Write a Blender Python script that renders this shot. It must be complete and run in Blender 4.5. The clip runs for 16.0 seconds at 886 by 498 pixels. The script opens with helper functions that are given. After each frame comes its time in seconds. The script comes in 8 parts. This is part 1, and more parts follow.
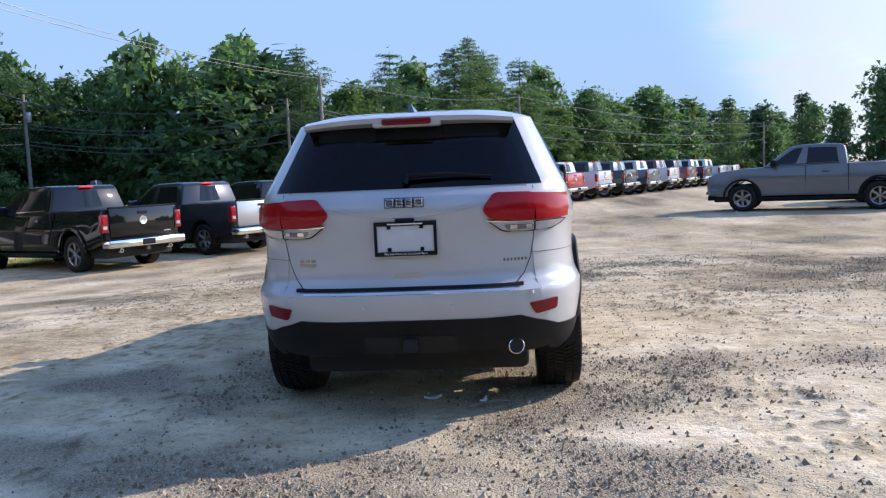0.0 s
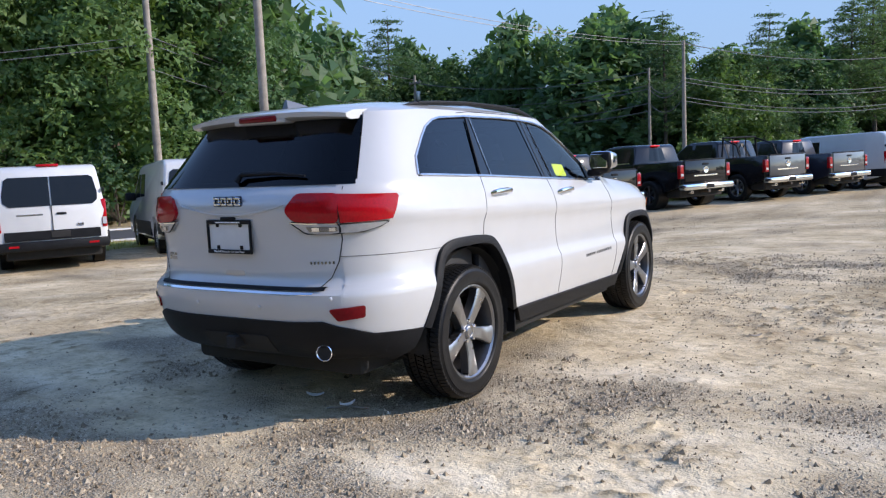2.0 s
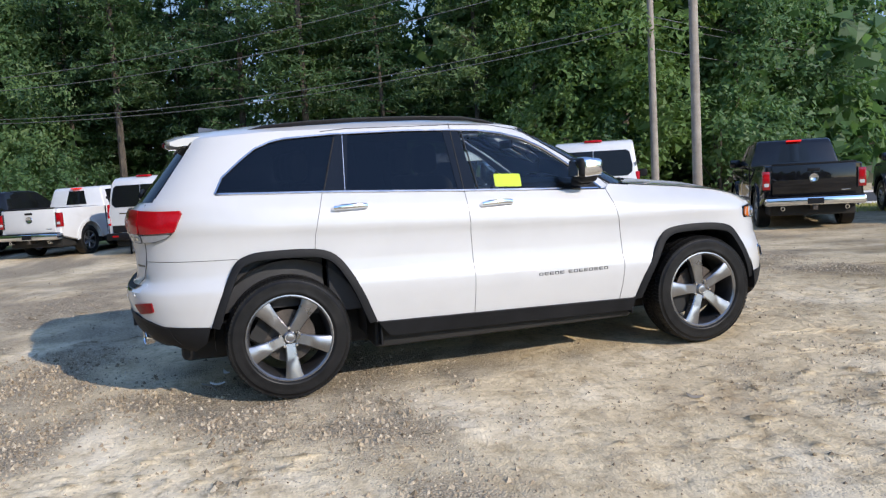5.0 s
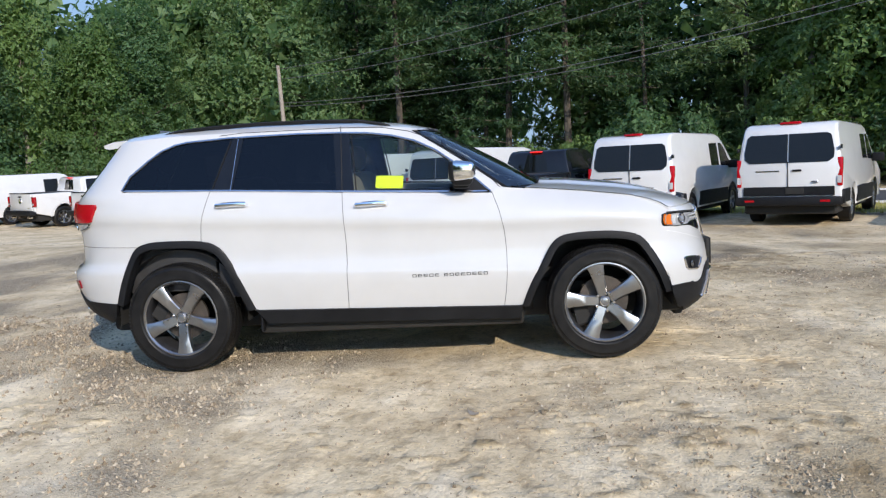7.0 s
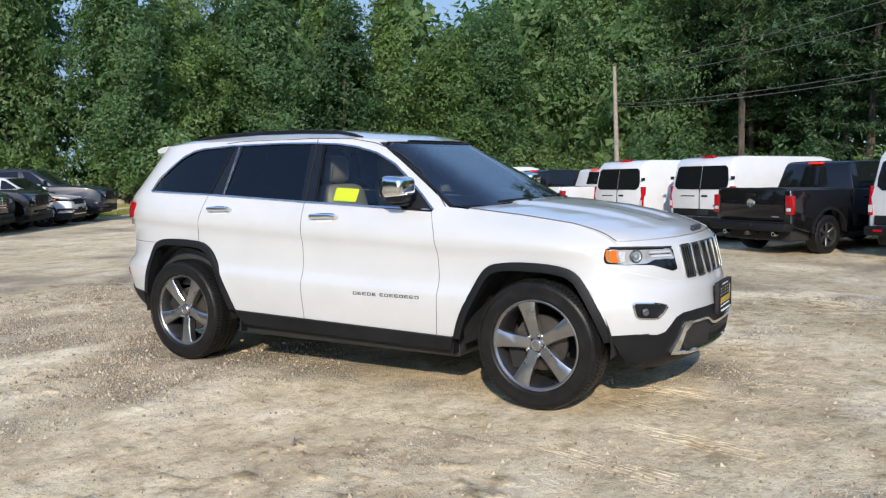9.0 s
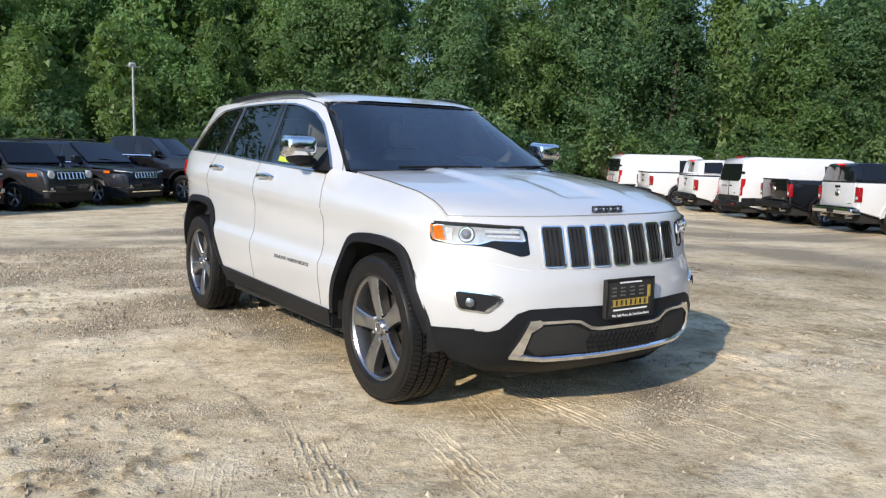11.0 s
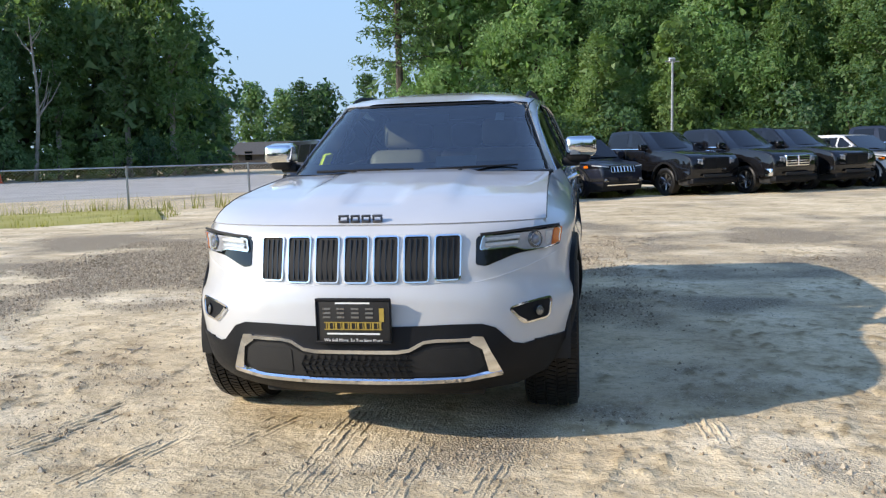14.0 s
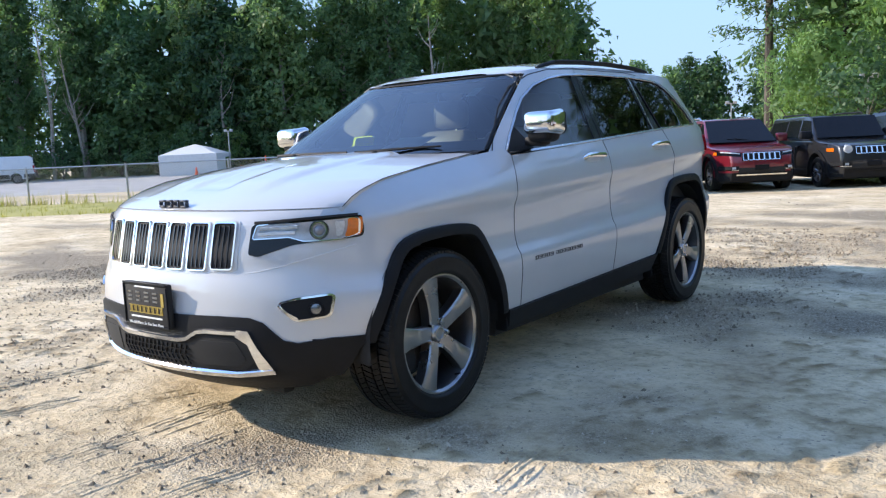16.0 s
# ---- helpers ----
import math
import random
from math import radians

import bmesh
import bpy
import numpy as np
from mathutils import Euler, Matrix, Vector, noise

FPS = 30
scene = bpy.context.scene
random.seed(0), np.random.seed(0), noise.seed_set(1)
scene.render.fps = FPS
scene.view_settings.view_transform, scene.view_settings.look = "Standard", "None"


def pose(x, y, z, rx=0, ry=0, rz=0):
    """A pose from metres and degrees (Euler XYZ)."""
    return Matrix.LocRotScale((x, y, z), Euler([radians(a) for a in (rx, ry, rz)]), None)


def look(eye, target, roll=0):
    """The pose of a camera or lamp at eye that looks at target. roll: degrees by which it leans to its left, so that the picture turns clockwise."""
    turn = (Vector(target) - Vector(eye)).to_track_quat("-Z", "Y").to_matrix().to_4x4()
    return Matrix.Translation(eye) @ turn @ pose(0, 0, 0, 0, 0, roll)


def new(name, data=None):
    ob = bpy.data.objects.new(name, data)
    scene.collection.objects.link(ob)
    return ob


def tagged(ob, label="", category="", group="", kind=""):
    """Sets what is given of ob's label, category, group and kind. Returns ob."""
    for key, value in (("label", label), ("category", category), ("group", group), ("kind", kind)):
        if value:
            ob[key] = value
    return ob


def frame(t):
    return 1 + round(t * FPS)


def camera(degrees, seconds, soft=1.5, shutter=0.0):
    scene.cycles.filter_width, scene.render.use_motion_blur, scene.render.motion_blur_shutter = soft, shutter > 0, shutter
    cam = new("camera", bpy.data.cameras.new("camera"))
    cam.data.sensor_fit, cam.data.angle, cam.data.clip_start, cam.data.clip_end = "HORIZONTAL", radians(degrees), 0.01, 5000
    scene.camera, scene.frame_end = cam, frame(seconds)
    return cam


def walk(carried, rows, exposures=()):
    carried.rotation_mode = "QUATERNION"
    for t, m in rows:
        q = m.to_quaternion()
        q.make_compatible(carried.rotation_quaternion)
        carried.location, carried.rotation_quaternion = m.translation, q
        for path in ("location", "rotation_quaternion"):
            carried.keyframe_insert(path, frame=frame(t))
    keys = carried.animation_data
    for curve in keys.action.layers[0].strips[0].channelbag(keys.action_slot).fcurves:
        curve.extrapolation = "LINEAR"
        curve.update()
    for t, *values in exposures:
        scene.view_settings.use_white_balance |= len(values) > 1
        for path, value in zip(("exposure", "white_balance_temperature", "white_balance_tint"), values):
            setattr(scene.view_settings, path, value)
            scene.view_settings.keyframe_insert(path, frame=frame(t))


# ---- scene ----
cam = camera(57.6, 16.0, soft=1.25)
PATH = [
    (0, (0.532, -6.501, 1.324), (0.368, -4.516, 1.142), -2.5),
    (0.5, (1.228, -6.368, 1.338), (0.818, -4.419, 1.151), -2.4),
    (1, (1.923, -6.16, 1.344), (1.263, -4.281, 1.156), -2.9),
    (1.5, (2.583, -5.802, 1.351), (1.719, -4.01, 1.148), -2.9),
    (2, (3.204, -5.368, 1.349), (2.144, -3.686, 1.135), -2.5),
    (2.5, (3.768, -4.873, 1.345), (2.527, -3.322, 1.113), -2.6),
    (3, (4.278, -4.341, 1.333), (2.887, -2.927, 1.079), -2.1),
    (3.5, (4.759, -3.794, 1.351), (3.229, -2.534, 1.085), -1.5),
    (4, (5.196, -3.228, 1.354), (3.506, -2.192, 1.085), -1.7),
    (4.2, (5.34, -2.973, 1.36), (3.59, -2.039, 1.104), -2.4),
    (6.3, (6.35, -0.117, 1.439), (4.364, -0.038, 1.216), -2.9),
    (6.5, (6.361, 0.19, 1.426), (4.375, 0.193, 1.197), -3.1),
    (7, (6.301, 0.888, 1.421), (4.322, 0.71, 1.189), -3.2),
    (7.5, (6.113, 1.574, 1.414), (4.158, 1.213, 1.196), -3.0),
    (8, (5.877, 2.21, 1.422), (3.993, 1.578, 1.197), -2.6),
    (8.5, (5.56, 2.816, 1.428), (3.762, 1.963, 1.219), -1.7),
    (9, (5.119, 3.396, 1.412), (3.414, 2.369, 1.215), -1.3),
    (9.5, (4.593, 3.867, 1.401), (3.01, 2.667, 1.175), -1.4),
    (9.7, (4.37, 4.065, 1.374), (2.845, 2.793, 1.134), -1.3),
    (11.8, (1.965, 5.424, 1.239), (1.15, 3.61, 1.025), 1.8),
    (12, (1.722, 5.507, 1.243), (0.986, 3.661, 1.021), 1.6),
    (12.5, (1.08, 5.653, 1.277), (0.572, 3.736, 1.021), 0.5),
    (13, (0.42, 5.718, 1.297), (0.186, 3.748, 1.04), -0.0),
    (13.5, (-0.268, 5.684, 1.301), (-0.215, 3.699, 1.059), -1.2),
    (14, (-0.946, 5.56, 1.298), (-0.61, 3.604, 1.058), -1.6),
    (14.5, (-1.599, 5.309, 1.273), (-1.008, 3.414, 1.027), -1.8),
    (15, (-2.201, 5.045, 1.258), (-1.382, 3.238, 1.009), -1.6),
    (15.5, (-2.691, 4.663, 1.227), (-1.651, 2.971, 0.986), -1.7),
    (16, (-3.095, 4.243, 1.213), (-1.88, 2.675, 0.96), -2.7),
]
EXPOSURE = [(0.0, 1.24, 6600, 21), (2.0, 1.12, 6650, 19), (4.0, 1.01, 6650, 17), (9.0, 1.07, 6900, 14), (11.0, 1.12, 7050, 14), (13.5, 1.24, 7100, 14), (16.0, 1.61, 6800, 16)]
walk(cam, [(t, look(eye, target, roll)) for t, eye, target, roll in PATH], EXPOSURE)

# ---- light: low morning sun and a clear sky ----
SUN = Vector((0.787, 0.408, 0.462)).normalized()
world = bpy.data.worlds.new("world")
scene.world = world
world.use_nodes = True
sky = world.node_tree.nodes.new("ShaderNodeTexSky")
sky.sky_type, sky.sun_disc = "NISHITA", False
sky.sun_elevation, sky.sun_rotation = radians(27.5), radians(62.6)
sky.air_density, sky.dust_density, sky.ozone_density = 1.35, 0.0, 5.0
sky.altitude = 600
back = world.node_tree.nodes["Background"]
# a thin cloud bank low in the north-east
wn, wl = world.node_tree.nodes, world.node_tree.links.new
direction = wn.new("ShaderNodeTexCoord")
flat = wn.new("ShaderNodeMapping")
flat.inputs["Scale"].default_value = (2.2, 2.2, 7.0)
wl(direction.outputs["Generated"], flat.inputs["Vector"])
wisps = wn.new("ShaderNodeTexNoise")
wisps.inputs["Scale"].default_value, wisps.inputs["Detail"].default_value, wisps.inputs["Roughness"].default_value = 1.6, 7.0, 0.6
wl(flat.outputs[0], wisps.inputs["Vector"])
toward = wn.new("ShaderNodeVectorMath")
toward.operation = "DOT_PRODUCT"
wl(direction.outputs["Generated"], toward.inputs[0])
toward.inputs[1].default_value = (0.395, 0.895, 0.205)
near = wn.new("ShaderNodeMapRange")
near.interpolation_type = "SMOOTHSTEP"
near.inputs["From Min"].default_value, near.inputs["From Max"].default_value = 0.970, 0.997
wl(toward.outputs["Value"], near.inputs["Value"])
edge = wn.new("ShaderNodeMath")
edge.operation = "MULTIPLY_ADD"
wl(near.outputs["Result"], edge.inputs[0])
edge.inputs[1].default_value = 0.42
wl(wisps.outputs["Fac"], edge.inputs[2])
veil = wn.new("ShaderNodeMapRange")
veil.interpolation_type = "SMOOTHSTEP"
veil.inputs["From Min"].default_value, veil.inputs["From Max"].default_value, veil.inputs["To Max"].default_value = 0.66, 0.92, 0.8
wl(edge.outputs[0], veil.inputs["Value"])
clouded = wn.new("ShaderNodeMix")
clouded.data_type = "RGBA"
wl(veil.outputs["Result"], clouded.inputs[0])
# summer haze: away from the sun the low sky is an even pale blue
height = wn.new("ShaderNodeSeparateXYZ")
wl(direction.outputs["Generated"], height.inputs[0])
tone = wn.new("ShaderNodeValToRGB")
tone.color_ramp.elements[0].position, tone.color_ramp.elements[0].color = 0.0, (1.36, 2.12, 2.75, 1)
tone.color_ramp.elements[1].position, tone.color_ramp.elements[1].color = 0.40, (1.04, 2.14, 3.72, 1)
wl(height.outputs["Z"], tone.inputs["Fac"])
low_sky = wn.new("ShaderNodeMapRange")
low_sky.interpolation_type = "SMOOTHSTEP"
low_sky.inputs["From Min"].default_value, low_sky.inputs["From Max"].default_value = 0.62, 0.24
wl(height.outputs["Z"], low_sky.inputs["Value"])
sunward = wn.new("ShaderNodeVectorMath")
sunward.operation = "DOT_PRODUCT"
wl(direction.outputs["Generated"], sunward.inputs[0])
sunward.inputs[1].default_value = SUN
away = wn.new("ShaderNodeMapRange")
away.interpolation_type = "SMOOTHSTEP"
away.inputs["From Min"].default_value, away.inputs["From Max"].default_value = 0.85, 0.60
wl(sunward.outputs["Value"], away.inputs["Value"])
hazy = wn.new("ShaderNodeMath")
hazy.operation = "MULTIPLY"
wl(low_sky.outputs["Result"], hazy.inputs[0])
wl(away.outputs["Result"], hazy.inputs[1])
air = wn.new("ShaderNodeMix")
air.data_type = "RGBA"
wl(hazy.outputs[0], air.inputs[0])
wl(sky.outputs[0], air.inputs[6])
wl(tone.outputs["Color"], air.inputs[7])
wl(air.outputs[2], clouded.inputs[6])
clouded.inputs[7].default_value = (2.3, 2.75, 3.05, 1)
blue = wn.new("ShaderNodeMix")
blue.data_type, blue.blend_type = "RGBA", "MULTIPLY"
blue.inputs[0].default_value = 1.0
wl(clouded.outputs[2], blue.inputs[6])
blue.inputs[7].default_value = (0.98, 0.955, 1.0, 1)
wl(blue.outputs[2], back.inputs["Color"])
back.inputs["Strength"].default_value = 0.135
sun_data = bpy.data.lights.new("sun", "SUN")
sun_data.energy, sun_data.angle, sun_data.color = 2.12, radians(0.6), (0.985, 0.93, 0.815)
sun = new("sun", sun_data)
sun.matrix_world = look(SUN * 100, (0, 0, 0))

# ---- materials ----
def material(name):
    m = bpy.data.materials.new(name)
    m.use_nodes = True
    nt = m.node_tree
    return m, nt, nt.nodes["Principled BSDF"]


def node(nt, kind, **inputs):
    n = nt.nodes.new(kind)
    for k, v in inputs.items():
        n.inputs[k.replace("_", " ")].default_value = v
    return n


def noise_tex(nt, scale, detail=4.0, rough=0.55, coords="Object"):
    tc = nt.nodes.new("ShaderNodeTexCoord")
    n = node(nt, "ShaderNodeTexNoise", Scale=scale, Detail=detail, Roughness=rough)
    nt.links.new(tc.outputs[coords], n.inputs["Vector"])
    return n


def ramp(nt, source, stops):
    r = nt.nodes.new("ShaderNodeValToRGB")
    e = r.color_ramp.elements
    while len(e) < len(stops):
        e.new(0.5)
    for el, (p, c) in zip(e, stops):
        el.position, el.color = p, (*c, 1)
    nt.links.new(source, r.inputs["Fac"])
    return r


def mix_rgb(nt, fac, a, b, mode="MIX"):
    n = nt.nodes.new("ShaderNodeMix")
    n.data_type, n.blend_type = "RGBA", mode
    for sock, v in ((n.inputs[0], fac), (n.inputs[6], a), (n.inputs[7], b)):
        if hasattr(v, "node"):
            nt.links.new(v, sock)
        elif isinstance(v, tuple):
            sock.default_value = (*v, 1)
        else:
            sock.default_value = v
    return n.outputs[2]


def bump(nt, bsdf, source, strength, distance):
    b = node(nt, "ShaderNodeBump", Strength=strength, Distance=distance)
    nt.links.new(source, b.inputs["Height"])
    nt.links.new(b.outputs["Normal"], bsdf.inputs["Normal"])


def surface(name, c1, c2, rough=0.6, metal=0.0, scale=8.0, fine=120.0, relief=0.15, coat=0.0, spec=0.5):
    """Two scales of mottling, a fine relief and a roughness that wanders."""
    m, nt, b = material(name)
    n1, n2 = noise_tex(nt, scale), noise_tex(nt, fine, 3.0)
    f = nt.nodes.new("ShaderNodeMath")
    f.operation = "MULTIPLY_ADD"
    nt.links.new(n2.outputs["Fac"], f.inputs[0])
    f.inputs[1].default_value = 0.35
    nt.links.new(n1.outputs["Fac"], f.inputs[2])
    r = ramp(nt, f.outputs[0], [(0.42, c1), (0.86, c2)])
    nt.links.new(r.outputs["Color"], b.inputs["Base Color"])
    mr = node(nt, "ShaderNodeMapRange", To_Min=max(0.02, rough - 0.08), To_Max=min(1.0, rough + 0.1))
    nt.links.new(n1.outputs["Fac"], mr.inputs["Value"])
    nt.links.new(mr.outputs["Result"], b.inputs["Roughness"])
    b.inputs["Metallic"].default_value = metal
    b.inputs["Specular IOR Level"].default_value = spec
    b.inputs["Coat Weight"].default_value = coat
    b.inputs["Coat Roughness"].default_value = 0.04
    if relief:
        bump(nt, b, n2.outputs["Fac"], relief, 0.004)
    return m


def car_paint(name, col, flake=0.0, coat=1.0, spec=0.5):
    m, nt, b = material(name)
    n = noise_tex(nt, 3.0, 3.0)
    dust = tuple(c * 0.93 + 0.004 for c in col)
    r = ramp(nt, n.outputs["Fac"], [(0.35, col), (0.75, dust)])
    nt.links.new(r.outputs["Color"], b.inputs["Base Color"])
    b.inputs["Metallic"].default_value = flake
    b.inputs["Roughness"].default_value = 0.32
    b.inputs["Specular IOR Level"].default_value = spec
    b.inputs["Coat Weight"].default_value = coat
    b.inputs["Coat Roughness"].default_value = 0.03
    peel = noise_tex(nt, 60.0, 1.0)
    bump(nt, b, peel.outputs["Fac"], 0.02, 0.002)
    return m


def tinted_glass(name, tint, rough=0.0, ior=1.55):
    """Real see-through glass: a tint for what passes, a clear reflection by its angle."""
    m = bpy.data.materials.new(name)
    m.use_nodes = True
    nt = m.node_tree
    nt.nodes.remove(nt.nodes["Principled BSDF"])
    out = nt.nodes["Material Output"]
    t = node(nt, "ShaderNodeBsdfTransparent")
    t.inputs["Color"].default_value = (*tint, 1)
    g = node(nt, "ShaderNodeBsdfGlossy", Roughness=rough)
    f = node(nt, "ShaderNodeFresnel", IOR=ior)
    mx = nt.nodes.new("ShaderNodeMixShader")
    nt.links.new(f.outputs[0], mx.inputs[0])
    nt.links.new(t.outputs[0], mx.inputs[1])
    nt.links.new(g.outputs[0], mx.inputs[2])
    nt.links.new(mx.outputs[0], out.inputs["Surface"])
    return m


def lens_plastic(name, col, rough=0.08, emit=0.0, gloss=1.0):
    m, nt, b = material(name)
    n = noise_tex(nt, 90.0, 2.0)
    r = ramp(nt, n.outputs["Fac"], [(0.3, tuple(c * 0.75 for c in col)), (0.7, col)])
    nt.links.new(r.outputs["Color"], b.inputs["Base Color"])
    b.inputs["Roughness"].default_value = rough
    b.inputs["Coat Weight"].default_value = gloss
    b.inputs["Coat Roughness"].default_value = 0.02
    b.inputs["Specular IOR Level"].default_value = 0.5 * gloss
    if emit:
        nt.links.new(r.outputs["Color"], b.inputs["Emission Color"])
        b.inputs["Emission Strength"].default_value = emit
    bump(nt, b, n.outputs["Fac"], 0.08, 0.003)
    return m


M = {}
M["white"] = car_paint("white_paint", (0.545, 0.545, 0.537))
M["van_white"] = car_paint("van_white_paint", (0.66, 0.66, 0.65))
M["black"] = car_paint("black_paint", (0.005, 0.005, 0.006), 0.0, 1.0, 0.05)
M["grey"] = car_paint("grey_metallic_paint", (0.10, 0.105, 0.11), 0.35)
M["granite"] = car_paint("granite_metallic_paint", (0.022, 0.023, 0.026), 0.25, 1.0, 0.2)
M["cement"] = car_paint("cement_grey_paint", (0.135, 0.142, 0.15))
M["silver"] = car_paint("silver_paint", (0.50, 0.50, 0.50), 0.5)
M["red"] = car_paint("red_paint", (0.52, 0.012, 0.012))
M["crimson"] = car_paint("crimson_paint", (0.17, 0.006, 0.016), 0.2)
M["navy"] = car_paint("navy_paint", (0.008, 0.011, 0.022), 0.0, 0.7, 0.2)
M["dark_red"] = car_paint("dark_red_paint", (0.12, 0.008, 0.010))
M["plastic"] = surface("black_plastic", (0.0075, 0.008, 0.009), (0.014, 0.0145, 0.016), 0.5, scale=6, fine=300, relief=0.3, spec=0.16)
M["seam"] = surface("seam_grey", (0.10, 0.10, 0.10), (0.15, 0.15, 0.15), 0.8, relief=0.0)
M["underbody"] = surface("underbody_black", (0.010, 0.010, 0.010), (0.02, 0.019, 0.017), 0.8)
M["rubber"] = surface("tyre_rubber", (0.006, 0.006, 0.0065), (0.015, 0.0145, 0.014), 0.40, scale=14, fine=90, relief=0.15, spec=0.22)
M["chrome"] = surface("chrome", (0.80, 0.80, 0.81), (0.88, 0.88, 0.88), 0.09, 1.0, relief=0.0)
M["trim_chrome"] = surface("trim_chrome", (0.50, 0.50, 0.51), (0.60, 0.60, 0.60), 0.22, 1.0, relief=0.0)
M["alloy"] = surface("machined_alloy", (0.31, 0.31, 0.315), (0.39, 0.39, 0.395), 0.28, 0.95, relief=0.03)
M["alloy_dark"] = surface("dark_alloy", (0.07, 0.07, 0.075), (0.11, 0.11, 0.115), 0.38, 0.75, relief=0.05)
M["steel_dark"] = surface("dark_steel", (0.05, 0.045, 0.04), (0.12, 0.10, 0.085), 0.6, 0.7)
M["glass_dark"] = surface("deep_tinted_glass", (0.006, 0.007, 0.009), (0.009, 0.010, 0.012), 0.02, relief=0.0, spec=0.38)
M["glass_privacy"] = tinted_glass("privacy_glass", (0.05, 0.055, 0.06), ior=1.55)
M["glass_rear"] = tinted_glass("rear_glass", (0.035, 0.04, 0.045), ior=1.4)
M["glass_clear"] = tinted_glass("clear_glass", (0.56, 0.66, 0.64), ior=2.7)
M["glass_side"] = tinted_glass("side_glass", (0.74, 0.80, 0.78), ior=1.65)
M["tail_red"] = lens_plastic("tail_lamp_red", (0.46, 0.004, 0.010), 0.25, gloss=0.35)
M["truck_red"] = lens_plastic("truck_lamp_red", (0.34, 0.006, 0.010), 0.1, gloss=0.8)
M["dark_lens"] = lens_plastic("dark_red_lens", (0.24, 0.004, 0.009), 0.25, gloss=0.3)
M["tail_lit"] = lens_plastic("brake_lamp_red", (0.7, 0.02, 0.015), emit=0.6, gloss=0.4)
M["lens_clear"] = lens_plastic("clear_lens", (0.55, 0.57, 0.58))
M["lamp_bowl"] = surface("lamp_bowl", (0.16, 0.165, 0.17), (0.26, 0.265, 0.27), 0.2, 0.8, relief=0.0)
M["lamp_silver"] = surface("lamp_silver", (0.36, 0.365, 0.375), (0.50, 0.505, 0.515), 0.2, 0.35, scale=25, relief=0.0, coat=1.0)
M["lens_grey"] = lens_plastic("projector_grey", (0.20, 0.215, 0.24), 0.1)
M["amber"] = lens_plastic("amber_lens", (0.75, 0.16, 0.01))
M["badge"] = surface("badge_chrome", (0.7, 0.71, 0.72), (0.8, 0.8, 0.81), 0.15, 1.0, relief=0.0)
M["blank_plate"] = surface("plate_white", (0.62, 0.62, 0.62), (0.7, 0.7, 0.69), 0.4)
M["gold"] = surface("plate_gold", (0.30, 0.20, 0.035), (0.42, 0.30, 0.06), 0.4)
M["sticker"] = surface("sticker_yellow", (0.80, 0.88, 0.01), (0.88, 0.95, 0.02), 0.5, relief=0.0)
M["paper"] = surface("paper_white", (0.75, 0.75, 0.74), (0.82, 0.82, 0.8), 0.6, relief=0.0)
M["leather"] = surface("cream_leather", (0.29, 0.265, 0.22), (0.36, 0.33, 0.275), 0.5)
M["trim_dark"] = surface("cabin_trim", (0.022, 0.022, 0.024), (0.04, 0.04, 0.042), 0.6)
M["bark"] = surface("bark", (0.045, 0.036, 0.028), (0.11, 0.09, 0.07), 0.9, scale=3, fine=25, relief=0.8)
M["pale_bark"] = surface("pale_bark", (0.20, 0.17, 0.14), (0.36, 0.33, 0.28), 0.9, scale=3, fine=25, relief=0.8)
M["pole_wood"] = surface("weathered_pole_wood", (0.21, 0.18, 0.15), (0.34, 0.30, 0.25), 0.85, scale=4, fine=40, relief=0.6)
M["cable"] = surface("grey_cable", (0.10, 0.10, 0.10), (0.15, 0.15, 0.15), 0.4, relief=0.0)
M["galvanised"] = surface("galvanised_steel", (0.33, 0.34, 0.34), (0.45, 0.46, 0.46), 0.42, 0.8)
M["cone"] = surface("cone_orange", (0.75, 0.07, 0.02), (0.85, 0.11, 0.03), 0.5)
M["canvas"] = surface("tent_canvas", (0.60, 0.60, 0.58), (0.7, 0.7, 0.68), 0.8)
# Roof and siding darkened in colour to put the trees' shade on them.
M["roofing"] = surface("shaded_shingle", (0.06, 0.055, 0.05), (0.10, 0.095, 0.09), 0.9)
M["siding"] = surface("shaded_brown_siding", (0.05, 0.045, 0.04), (0.08, 0.072, 0.065), 0.8)
M["rock"] = surface("boulder", (0.20, 0.165, 0.125), (0.40, 0.35, 0.28), 0.9, scale=2.5, fine=30, relief=0.8)
M["concrete"] = surface("concrete", (0.32, 0.31, 0.29), (0.42, 0.41, 0.39), 0.85)


